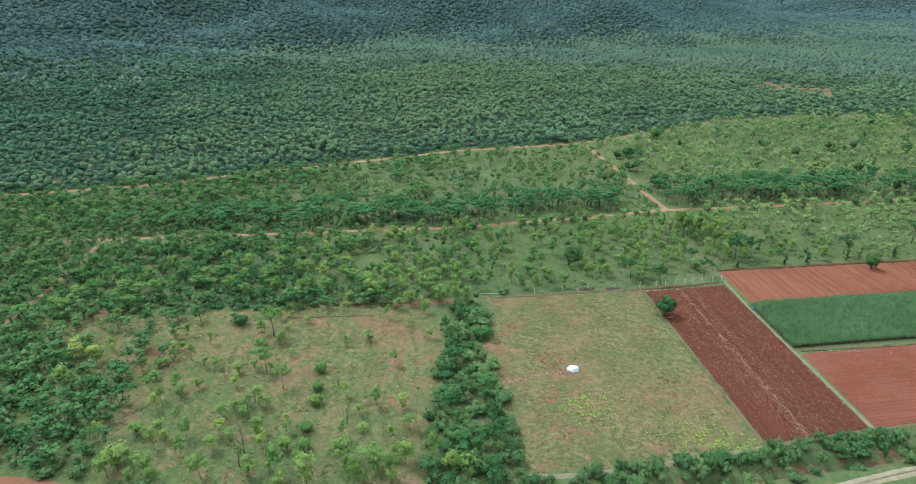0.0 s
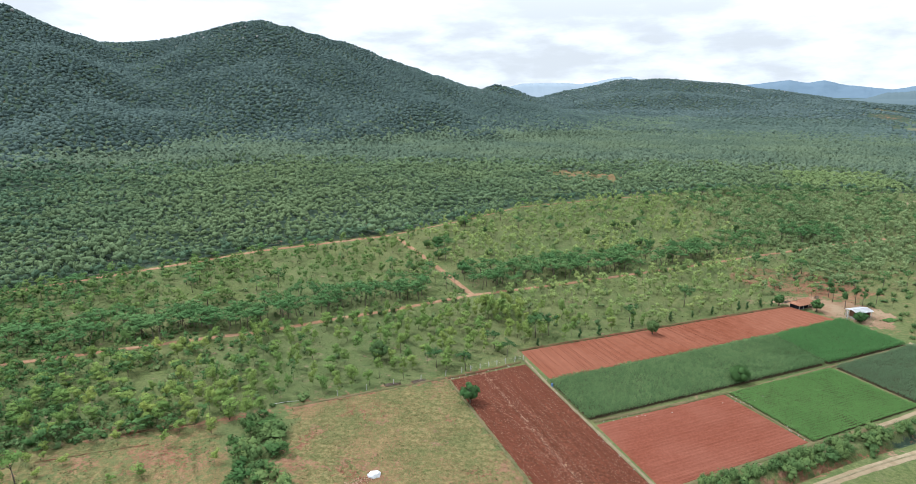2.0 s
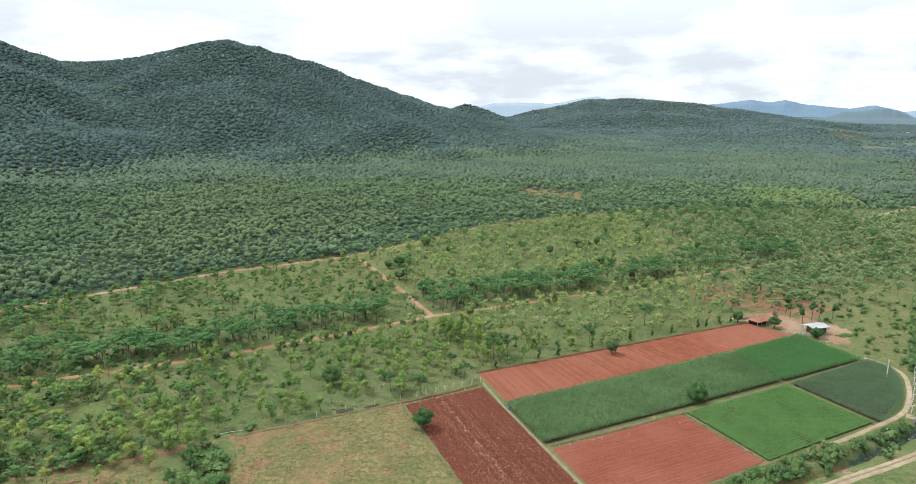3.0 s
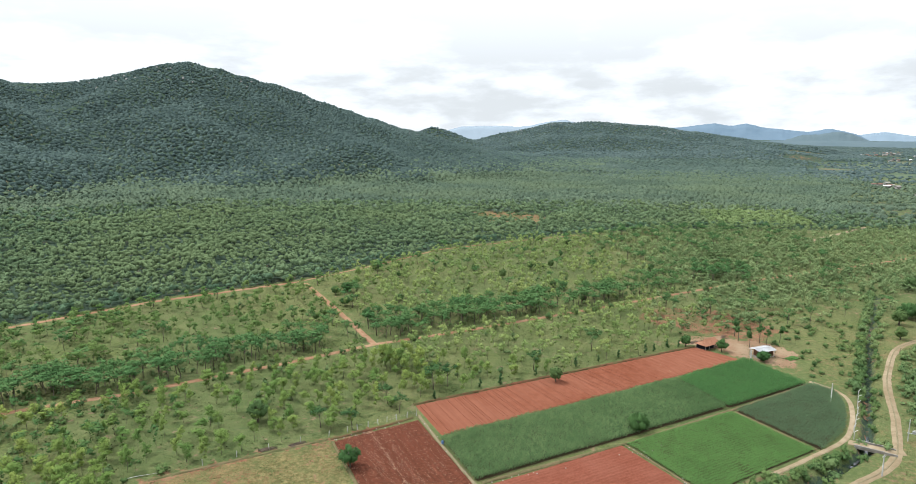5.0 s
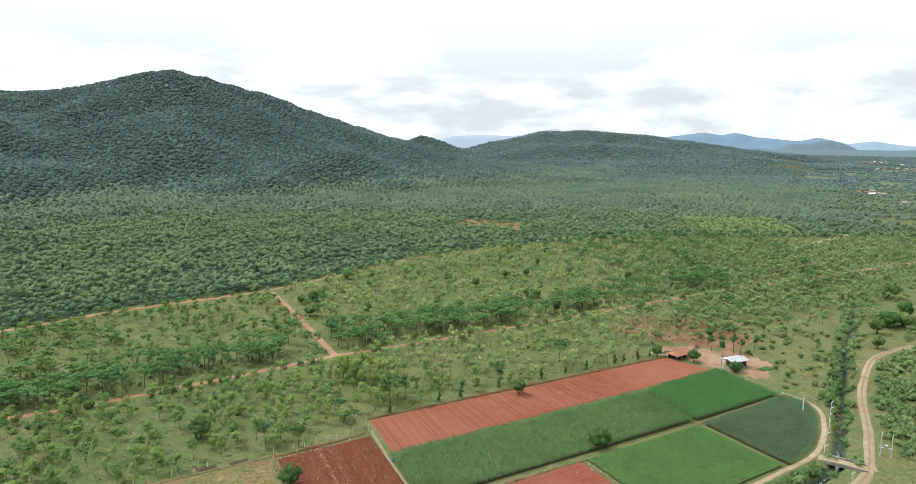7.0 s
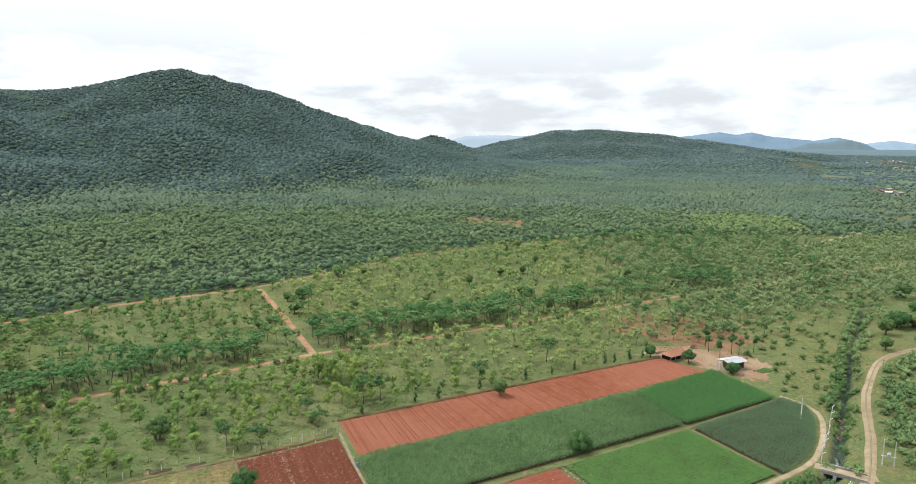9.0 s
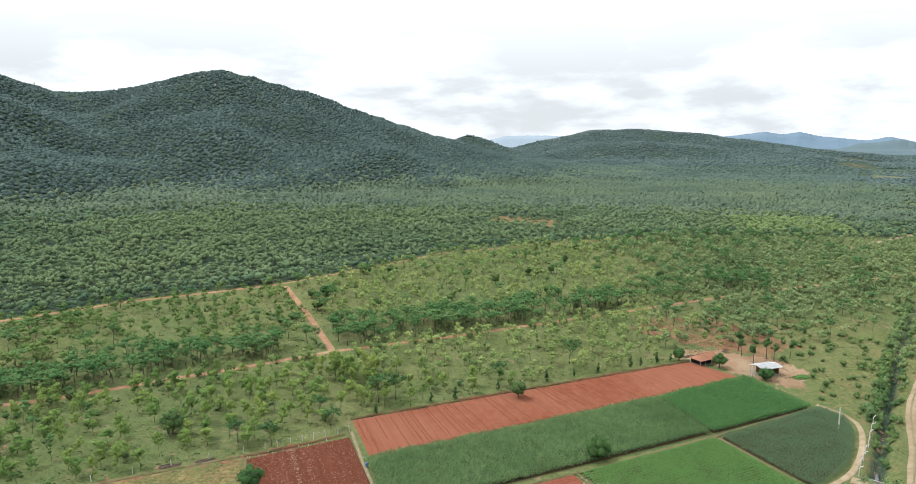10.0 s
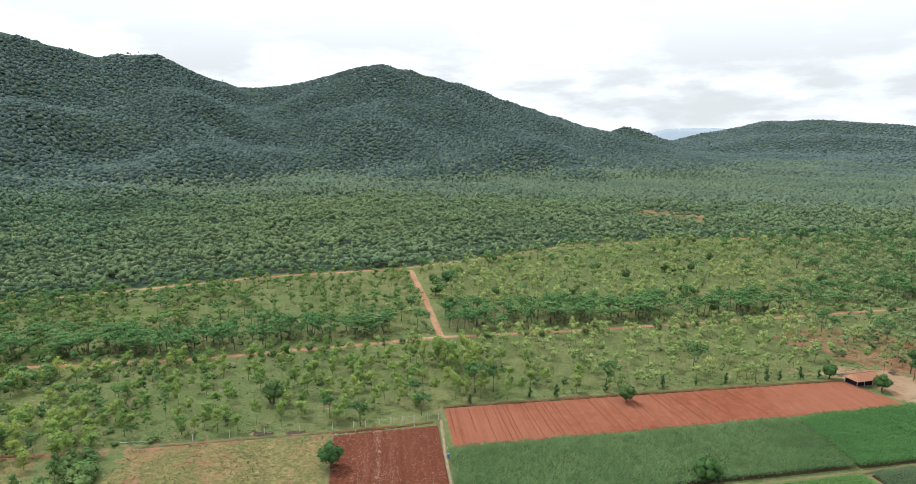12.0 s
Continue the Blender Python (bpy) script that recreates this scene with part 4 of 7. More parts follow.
def crop(name, poly, box_of, rows, gap, leaves, height, reach, width, mat, label, seed):
    """Plants in rows over a field."""
    a, b, c, d = [np.array(p) for p in box_of]
    n = int(np.linalg.norm(b - a) / gap)
    s, t = np.meshgrid((np.arange(n) + 0.5) / n, (np.arange(rows) + 0.5) / rows)
    rng = np.random.RandomState(seed)
    p = quad_at(box_of, s + rng.uniform(-0.4, 0.4, s.shape) / n, t + rng.uniform(-0.08, 0.08, t.shape) / rows).reshape(-1, 2)
    p = p[inside(poly, p[:, 0], p[:, 1])]
    tall = 1 + 0.14 * waves(p[:, 0], p[:, 1], 12, seed) + 0.10 * waves(p[:, 0], p[:, 1], 4.5, seed + 1)
    spots = np.column_stack([p, SLOPE * p[:, 1], rng.uniform(0, 6.28, len(p)), tall * rng.uniform(0.8, 1.2, len(p)), tall * rng.uniform(0.8, 1.15, len(p)), rng.randint(0, 5, len(p))])
    kinds = [[(plant(seed * 10 + k, leaves, height, reach, width), 0)] for k in range(5)]
    return tagged(scattered(name, kinds, spots, [mat]), label, "crop", kind="stuff")


MAIZE_LEAF = foliage("maize_leaves", (0.040, 0.084, 0.030), (0.158, 0.218, 0.092), (0.084, 0.138, 0.054), True, 0.2, 0.25)
MAIZE_BRIGHT = foliage("bright_maize_leaves", (0.044, 0.108, 0.034), (0.104, 0.192, 0.062), (0.065, 0.144, 0.044), True, 0.2, 0.25)
CROP_BRIGHT = foliage("low_crop_leaves", (0.058, 0.120, 0.032), (0.110, 0.180, 0.056), (0.082, 0.150, 0.043), True, 0.2, 0.25)
CROP_DARK = foliage("bluish_crop_leaves", (0.055, 0.092, 0.046), (0.110, 0.152, 0.080), (0.078, 0.118, 0.060), True, 0.2, 0.25)
crop("maize_crop", MAIZE, MAIZE, 28, 0.30, 7, 1.35, 0.60, 0.095, MAIZE_LEAF, "rows of grey-green tasselled maize", 11)
crop("maize_crop", MAIZE_EAST, MAIZE_EAST, 28, 0.30, 7, 1.45, 0.62, 0.09, MAIZE_BRIGHT, "rows of bright green young maize", 12)
crop("low_crop", GREEN, GREEN, 30, 0.18, 6, 0.50, 0.46, 0.085, CROP_BRIGHT, "low bright green crop in fine rows", 13)
crop("bluish_crop", DARK, [DARK[0], DARK[1], (100, 143), (73.6, 121.0)], 30, 0.28, 6, 1.0, 0.5, 0.075, CROP_DARK, "dark bluish green crop in dense rows", 14)

# ---- woods ----
NEAR_CROWNS = [[(canopy(100 + k, 2 + (k % 3 == 0), 8), 0)] for k in range(10)]
MID_CROWNS = [[(mid_canopy(200 + k), 0)] for k in range(8)]
FAR_CROWNS = [[(far_canopy(300 + k), 0)] for k in range(8)]


def woods():
    rng = np.random.RandomState(21)
    x, y = jittered(-520, 420, 20, 520, 3.0, 31, 0.47)
    keep = (y > forest_edge(x) + 0.6) & (np.hypot(x, y) < 545 - 90 * rng.rand(len(x))) & (~inside(CLEARING, x, y) | (rng.rand(len(x)) < 0.3)) & off_roads(x, y, 2.0)
    keep &= ~inside(YELLOW_SCRUB, x, y) | (rng.rand(len(x)) < 0.15)
    keep &= (np.arctan2(x, y) > radians(-68)) & (np.arctan2(x, y) < radians(45))
    keep &= rng.rand(len(x)) < 0.93
    for gx, gy, size in GLADES:
        keep &= ((x - gx) / size) ** 2 + ((y - gy) / (0.6 * size)) ** 2 > 1 + 0.5 * waves(x, y, 7, 27)
    x, y = x[keep], y[keep]
    s = spots_of(x, y, rng, (1.0, 2.25), (1.25, 2.8), 10)
    big = 1 + 0.22 * waves(x, y, 60, 8)
    s[:, 4] *= big; s[:, 5] *= big
    s[:, 2] += 0.55 * s[:, 5] - 0.4
    # lit leaf colour painted on the plain, shaded on the western rise and roadside
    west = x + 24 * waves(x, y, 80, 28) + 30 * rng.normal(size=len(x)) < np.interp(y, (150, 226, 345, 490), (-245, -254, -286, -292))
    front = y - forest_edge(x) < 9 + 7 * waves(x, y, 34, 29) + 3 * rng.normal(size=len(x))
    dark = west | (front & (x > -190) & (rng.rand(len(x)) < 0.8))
    tagged(scattered("forest", NEAR_CROWNS, s[~dark], [LIT_LEAF]), "dense low dry forest, rounded olive-green crowns in the lit colour", "forest", kind="stuff")
    tagged(scattered("forest", NEAR_CROWNS, s[dark], [SHADED_LEAF]), "dense low forest, rounded crowns darkened with painted shade", "forest", kind="stuff")
    x, y = jittered(-1100, 900, 100, 1100, 4.1, 32, 0.48)
    r = np.hypot(x, y)
    keep = (y > forest_edge(x) + 3) & (r >= 455 + 90 * rng.rand(len(x))) & (np.arctan2(x, y) > radians(-60)) & (np.arctan2(x, y) < radians(44))
    high = ground_z(x, y) - plain_z(y)
    keep &= (r < 1040 - 260 * rng.rand(len(x))) & (high < 5) & off_patches(x, y)
    keep &= (x < 0.52 * y + 60 + 30 * waves(x, y, 120, 16)) | (rng.rand(len(x)) < 0.16 + 0.3 * (waves(x * 0.6, y * 1.5, 130, 10) > 0.1))
    x, y = x[keep], y[keep]
    s = spots_of(x, y, rng, (1.25, 2.5), (1.5, 3.0), 8)
    s[:, 2] += 0.5
    tagged(scattered("forest", MID_CROWNS, s, [MID_HAZE_LEAF]), "olive-green dry forest below the hills", "forest", kind="stuff")
    x, y = jittered(-1150, 300, 250, 1300, 4.0, 33, 0.49)
    base = plain_z(y)
    keep = (ground_z(x, y) - base >= 5) & (np.abs(np.arctan2(x, y)) < radians(62)) & (np.hypot(x, y) < 1350)
    crest = sorted(RIDGES[0][0])
    keep &= y < np.interp(x, [p[0] for p in crest], [p[1] for p in crest]) + 32
    x, y = x[keep], y[keep]
    s = spots_of(x, y, rng, (1.8, 3.4), (1.5, 3.2), 8)
    s[:, 2] += 0.1
    # nearer slopes take the leaf colour with less haze in it
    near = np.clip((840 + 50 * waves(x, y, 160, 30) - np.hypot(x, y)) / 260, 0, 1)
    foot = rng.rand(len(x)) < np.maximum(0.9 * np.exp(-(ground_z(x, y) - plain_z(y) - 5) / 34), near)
    low = rng.rand(len(x)) < np.exp(-(ground_z(x, y) - plain_z(y) - 5) / 4.5)
    tagged(scattered("forest", MID_CROWNS, s[low], [MID_HAZE_LEAF]), "olive-green dry forest running up to the hills", "forest", kind="stuff")
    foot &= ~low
    tagged(scattered("forest", FAR_CROWNS, s[foot], [FOOT_HAZE_LEAF]), "dark green dry forest on the lower hillsides", "forest", kind="stuff")
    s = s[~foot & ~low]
    tagged(scattered("hill_forest", FAR_CROWNS, s, [HILL_HAZE_LEAF]), "dark green scrub forest on the hillsides, blued with painted haze", "forest", kind="stuff")
    x, y = jittered(-420, 1150, 720, 1640, 6.3, 34, 0.49)
    keep = (np.hypot(x, y) > 780 + 260 * rng.rand(len(x))) & ((x < 0.5 * y + 40 + 40 * waves(x, y, 140, 17)) | (ground_z(x, y) > plain_z(y) + 8)) & (np.arctan2(x, y) > radians(-13)) & ((ground_z(x, y) - plain_z(y) < 5) | (y > 1130)) & off_patches(x, y)
    x, y = x[keep], y[keep]
    s = spots_of(x, y, rng, (2.4, 4.8), (1.5, 3.6), 8)
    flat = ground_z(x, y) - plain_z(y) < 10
    tagged(scattered("forest", FAR_CROWNS, s[flat], [PLAIN_HAZE_LEAF]), "far dry forest on the plain below the hills, haze put into its colour", "forest", kind="stuff")
    tagged(scattered("hill_forest", FAR_CROWNS, s[~flat], [FAR_HAZE_LEAF]), "far scrub forest on the low hills, haze put into its colour", "forest", kind="stuff")


woods()


# ---- the young plantation and the thickets ----
SAPLINGS = [sapling(400 + k, 5.0 + 0.15 * k) for k in range(8)]
SAPLINGS_FAR = [sapling(410 + k, 5.0 + 0.15 * k, 14, 0.42, True, 7) for k in range(8)]
SAPLINGS_TINY = [sapling(480 + k, 5.0 + 0.15 * k, 11, 0.46, True, 6) for k in range(8)]
SHRUBS_FAR = [shrub(460 + k, 2.2, 1.4, 28, 2, 0.42) for k in range(8)]
SHRUBS_MID = [shrub(470 + k, 2.2, 1.4, 66, 3, 0.36) for k in range(8)]
ACACIAS = [acacia(420 + k) for k in range(6)]
ACACIAS_FAR = [acacia(430 + k, 7.0, 18, 0.46) for k in range(6)]
SHRUBS = [shrub(440 + k) for k in range(8)]


def tree_things(name, label, category, group, variants, leaf, spots):
    """Trees that can be told apart: each a thing of its own with trunk and crown."""
    made = []
    for k, (trunk, crown) in enumerate(variants):
        made.append((grown(name + "_trunk", trunk, [BARK]), grown(name + "_crown", crown, [leaf])))
    for x, y, z, turn, w, h, k in spots:
        ob = tagged(new(name), label, category, group)
        ob.matrix_basis = Matrix.LocRotScale((x, y, z), Euler((0, 0, turn)), (w, w, h))
        for piece, me in zip(("trunk", "crown"), made[int(k)]):
            new(piece, me).parent = ob


SCRUB_SMALL = ((-108.3, 39.7), (-104.1, 43.5), (-100.9, 44.6), (-98.8, 41.8), (-95.8, 45.8), (-91.2, 48.1), (-89.4, 44.5), (-93.8, 42.2), (-80.8, 42.1), (-82.3, 47.8), (-85.3, 50.3), (-81.1, 52.7), (-78.7, 48.4), (-93.3, 51.4), (-106.7, 55.6), (-111.0, 53.7), (-117.4, 58.0),
               (-114.5, 63.3), (-99.3, 63.7), (-104.3, 63.9), (-110.5, 63.8), (-96.9, 59.8), (-89.6, 57.0), (-97.9, 75.1), (-70.0, 64.1), (-65.3, 64.9), (-62.1, 60.4), (-71.2, 54.8), (-72.6, 76.5), (-81.6, 92.2), (-89.0, 98.1), (-92.8, 95.3), (-81.4, 96.4))
SCRUB_BIG = ((-73.6, 102.2), (-76.5, 104.6), (-69.5, 101.0), (-79.5, 99.0), (-83.0, 102.0), (-86.5, 97.5), (-90.0, 99.5), (-68.0, 104.5), (-75.0, 97.0), (-78.0, 106.5), (-81.0, 108.5), (-72.0, 107.5), (-85.5, 105.0), (-88.5, 103.0), (-92.5, 103.5), (-76.0, 110.5), (-84.0, 110.0), (-95.9, 37.1), (-87.0, 39.0), (-100.6, 34.3), (-101.4, 37.2), (-67.9, 49.0), (-64.9, 46.4), (-63.3, 49.9), (-59.1, 52.9), (-55.2, 54.1), (-50.9, 51.8), (-71.5, 43.9), (-76.7, 43.1), (-48.9, 52.9), (-59.5, 48.4), (-133.8, 57.1), (-126.0, 48.5), (-128.5, 57.2))


def plantation():
    rng = np.random.RandomState(51)
    x, y = jittered(-260, 190, 20, 420, 4.3, 52, 0.34)
    fe, fr, nl = forest_edge(x), farm_road(x), north_line(x)
    keep = np.where(y < fr, off_roads(x, y, 1.5), off_roads(x, y, 2.4)) & (y < fe - 2) & (y > nl + 2.2) & (along(CANAL, x, y)[0] > 4)
    keep &= ~inside(YARD, x, y)
    keep &= ~((x > 72) & (y < 0.9 * x + 118) & (rng.rand(len(x)) < 0.75))
    keep &= rng.rand(len(x)) < np.where(x < -80, 0.55, np.where(y > farm_road(x), np.where(x > -28, 0.76, 0.8), 0.8) + 0.2 * waves(x, y, 30, 12))
    x, y, fr = x[keep], y[keep], fr[keep]
    band = (y > fr + 3) & (y < fr + 22 + 7 * waves(x, y, 45, 4)) & (x > -170) & (x < 125) & (rng.rand(len(x)) < 0.85)
    band |= (y > fr) & (rng.rand(len(x)) < 0.05)
    band |= (x > 70) & (rng.rand(len(x)) < 0.16)
    s = spots_of(x, y, rng, (0.6, 1.1), (0.6, 1.05), 8)
    s[x < -95, 4] *= 1.25
    sap, aca = s[~band], s[band]
    aca[:, 6] = rng.randint(0, 6, len(aca)); aca[:, 4:6] *= 0.92
    order = np.argsort(np.hypot(sap[:, 0] + 10, sap[:, 1]))
    near, far = sap[order[:240]], sap[order[240:]]
    tree_things("sapling_tree", "slender young tree with sparse yellow-green leaves", "tree", "young plantation trees", SAPLINGS, SAPLING_LEAF, near)
    kinds = [[(t, 1), (c, 0)] for t, c in SAPLINGS_FAR]
    tiny = [[(t, 1), (c, 0)] for t, c in SAPLINGS_TINY]
    west = far[:, 0] < -45 + 12 * rng.normal(size=len(far))
    tagged(scattered("plantation_trees", kinds, far[west], [SAPLING_LEAF_WEST, BARK], True), "rows of slender green young trees on grass", "trees", kind="stuff")
    east = far[:, 0] > 74 + 8 * rng.normal(size=len(far))
    tagged(scattered("plantation_trees", tiny, far[east], [EAST_LEAF, BARK], True), "scattered slender green trees on rough grass", "trees", kind="stuff")
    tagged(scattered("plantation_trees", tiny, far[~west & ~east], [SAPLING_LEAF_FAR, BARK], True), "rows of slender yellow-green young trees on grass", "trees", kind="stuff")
    order = np.argsort(np.hypot(aca[:, 0] + 10, aca[:, 1]))
    tree_things("acacia_tree", "slim dark green tree with a flat feathery crown", "tree", "dark trees along the farm road", ACACIAS, ACACIA_LEAF, aca[order[:280]])
    if len(order) > 280:
        tagged(scattered("acacia_trees", [[(t, 1), (c, 0)] for t, c in ACACIAS_FAR], aca[order[280:]], [ACACIA_LEAF, BARK], True), "belt of slim dark green feathery trees", "trees", kind="stuff")
    x, y = jittered(-125, 80, 120, 270, 3.3, 58, 0.45)
    fr = farm_road(x)
    keep = (y > fr + 3) & (y < fr + 14 + 10 * waves(x, y, 36, 13)) & (y > fr + 3 + 5 * np.maximum(waves(x, y, 22, 14), 0)) & off_roads(x, y, 2.6) & (rng.rand(len(x)) < 0.6)
    s = spots_of(x[keep], y[keep], rng, (0.8, 1.15), (0.75, 1.0), 6)
    tagged(scattered("acacia_belt", [[(t, 1), (c, 0)] for t, c in ACACIAS_FAR], s, [ACACIA_LEAF_FAR, BARK], True), "close belt of slim dark green trees beside the farm road", "trees", kind="stuff")
    # shrubs along the south verge of the farm road
    made = [grown("verge_shrub", a, [SHRUB_LEAF]) for a in SHRUBS]
    for k in range(120):
        x = rng.uniform(-150, 150)
        y = float(farm_road(x)) - rng.uniform(1.4, 3.2)
        if waves(x, y, 24, 25) > -0.1 and off_roads(np.array([x]), np.array([y]), 1.2)[0] and not -32 < x < -25:
            ob = tagged(new("verge_shrub", made[k % 8]), "bushy shrub on the verge of the dirt road", "shrub", "shrubs along the farm road")
            w = rng.uniform(0.5, 1.15)
            ob.matrix_basis = Matrix.LocRotScale((x, y, gz(x, y) - 0.05), Euler((0, 0, k)), (w, w, w * rng.uniform(0.8, 1.25)))
    # a grove of taller saplings beside the crossing
    a, r = rng.uniform(0, 6.28, 16), 8 * rng.rand(16) ** 0.5
    s = spots_of(-18.5 + 1.1 * r * np.cos(a), 164.5 + 0.8 * r * np.sin(a), rng, (0.7, 1.0), (1.05, 1.35), 8)
    tree_things("tall_sapling", "tall slender sapling with a yellow-green top", "tree", "grove of tall saplings", SAPLINGS, SAPLING_LEAF, s[off_roads(s[:, 0], s[:, 1], 1.6)])
    # sparse saplings on the dry scrub field
    x, y = jittered(-150, -50, 30, 104, 4.5, 53, 0.45)
    keep = inside(SCRUB, x, y) & (rng.rand(len(x)) < np.clip(0.25 + 0.6 * np.sin(0.36 * (x * 0.86 + y * 0.5)) + 0.35 * (y < 58), 0.06, 0.9) * np.where((x > -86) & (y > 62), 0.35, 1))
    s = spots_of(x[keep], y[keep], rng, (0.45, 0.8), (0.35, 0.65), 8)
    p = np.array(SCRUB_SMALL + SCRUB_BIG)
    small = np.arange(len(p)) < len(SCRUB_SMALL)
    t = spots_of(p[:, 0], p[:, 1], rng, (0.6, 0.9), (0.55, 0.8), 8)
    t[~small, 4:6] *= 1.4
    s = np.concatenate([t, s])
    tree_things("scrub_sapling", "small scrubby sapling on dry grass", "tree", "scrub field saplings", SAPLINGS, YOUNG_LEAF, s)
    # taller growth on the western plots and round the scrub field
    x, y = jittered(-290, -50, 5, 260, 3.6, 55, 0.45)
    low = (y < north_line(x) + 2) & ~inside(HEDGE, x, y) & (x < -86 + 0.2 * (y - 30)) & (~inside(SCRUB, x, y) | (rng.rand(len(x)) < np.clip((-104 - x - 0.35 * (y - 40)) / 14, 0, 0.6)))
    plots = (y >= north_line(x) + 2) & (y < forest_edge(x) - 2)
    upper = plots & (y > farm_road(x))
    chance = np.where(low, 0.95, 0) + np.where(plots & ~upper, np.clip((-60 - x) / 70, 0.0, 0.72), 0) + np.where(upper, np.clip((-112 - x) / 55, 0, 0.95), 0)
    keep = (rng.rand(len(x)) < chance) & off_roads(x, y, 2.2)
    s = spots_of(x[keep], y[keep], rng, (0.6, 1.15), (0.45, 0.95), 8)
    s[low[keep], 4] *= 1.25
    tagged(scattered("west_thicket", tiny, s, [WEST_LEAF, BARK], True), "close growth of green trees and tall shrubs", "trees", kind="stuff")
    # leafy brush that fills the western thickets down to the ground
    x, y = jittered(-230, -60, 5, 190, 2.2, 63, 0.47)
    low = (y < north_line(x) + 2) & ~inside(SCRUB, x, y) & (x < -96 + 0.2 * (y - 30))
    west = (y >= north_line(x) + 2) & (y < farm_road(x) + 30) & (x < -60)
    keep = (rng.rand(len(x)) < np.where(low, 0.75, np.where(west, np.clip((-80 - x) / 100, 0, 0.55), 0))) & off_roads(x, y, 2.0)
    s = spots_of(x[keep], y[keep], rng, (0.6, 1.3), (0.5, 1.15), 8)
    tagged(scattered("west_brush", [[(a, 0)] for a in SHRUBS_FAR], s, [WEST_LEAF], True), "leafy green brush filling the western thickets", "shrubs", kind="stuff")
    # mixed scrub east of the plantation
    x, y = jittered(55, 330, 180, 470, 4.1, 56, 0.47)
    fr = farm_road(x)
    chance = np.where(y > fr + 45, 0.7, np.where(y > fr - 12, 0.5, np.where(y > fr - 45, 0.3, 0))) * np.clip((x - 55) / 60, 0, 1)
    keep = (rng.rand(len(x)) < chance) & (y < forest_edge(x)) & off_roads(x, y, 2.2) & ~inside(YARD, x, y) & (along(CANAL, x, y)[0] > 5) & ~inside(YELLOW_SCRUB, x, y)
    s = spots_of(x[keep], y[keep], rng, (0.6, 1.15), (0.5, 0.95), 8)
    tagged(scattered("east_scrub", tiny, s, [EAST_LEAF, BARK], True), "mixed green scrub trees on rough grass", "trees", kind="stuff")
    x, y = jittered(-170, 125, 105, 290, 2.6, 60, 0.47)
    fr = farm_road(x)
    keep = (y > fr + 3) & (y < fr + 15 + 8 * waves(x, y, 36, 13)) & (rng.rand(len(x)) < np.clip(0.38 + 0.5 * waves(x, y, 15, 23), 0, 0.8)) & off_roads(x, y, 2.4)
    s = spots_of(x[keep], y[keep], rng, (0.5, 1.1), (0.45, 1.0), 8)
    tagged(scattered("underbrush", [[(a, 0)] for a in SHRUBS_FAR], s, [SHRUB_LEAF_FAR], True), "leafy brush below the belt of dark trees", "shrubs", kind="stuff")
    x, y = jittered(82, 300, 190, 400, 2.7, 59, 0.47)
    fr = farm_road(x)
    keep = (y > fr - 34 + 14 * waves(x, y, 30, 19)) & (y < fr + 60) & (rng.rand(len(x)) < np.clip(0.75 + 0.4 * waves(x, y, 24, 20), 0.2, 0.95) * np.clip((x - 82) / 40, 0, 1)) & off_roads(x, y, 2.4) & (along(CANAL, x, y)[0] > 4)
    s = spots_of(x[keep], y[keep], rng, (0.7, 1.5), (0.6, 1.5), 8)
    tagged(scattered("scrub_bushes", [[(a, 0)] for a in SHRUBS_FAR], s, [EAST_LEAF], True), "low pale green bushes growing close together", "shrubs", kind="stuff")
    x, y = jittered(150, 250, 385, 475, 3.4, 57, 0.47)
    keep = inside(YELLOW_SCRUB, x, y) & (rng.rand(len(x)) < 0.9)
    s = spots_of(x[keep], y[keep], rng, (1.4, 2.4), (1.4, 2.6), 10)
    s[:, 2] += 1.2
    tagged(scattered("yellow_scrub", NEAR_CROWNS, s, [YELLOW_LEAF], True), "patch of rounded yellow-green scrub trees", "trees", kind="stuff")
    # close brush beyond the sandy track
    x, y = jittered(92, 200, 95, 235, 2.1, 64, 0.47)
    beyond = (y < np.interp(x, [p[0] for p in EAST_ROAD], [p[1] for p in EAST_ROAD]) - 2.5) & (x > 98) & (along(CANAL, x, y)[0] > 4)
    keep = beyond & off_roads(x, y, 2.6) & (rng.rand(len(x)) < np.clip(0.62 + 0.7 * waves(x, y, 26, 24) + 0.012 * (x - 110), 0, 0.92))
    s = spots_of(x[keep], y[keep], rng, (0.55, 1.2), (0.5, 1.15), 8)
    tagged(scattered("east_brush", [[(a, 0)] for a in SHRUBS_MID], s, [SHRUB_LEAF_FAR], True), "leafy green brush beyond the sandy track", "shrubs", kind="stuff")
    # thickets of shrubs
    x, y = jittered(-200, 260, 10, 400, 2.3, 54, 0.45)
    thick = inside(HEDGE, x, y) * 0.95
    west = np.clip((-100 - x + 0.25 * (y - 30)) / 18, 0, 1) * (y < north_line(x) + 8) * (rng.rand(len(x)) < 0.8) * ~inside(SCRUB, x, y)
    dc = along(CANAL, x, y)[0]
    canal = ((dc > 1.0) & (dc < 4.2)) * np.where(x < 75, 0.75, np.where(x > 112, 0.2, np.where(y - 1.52 * x > -4, 0.35, 0.05)))
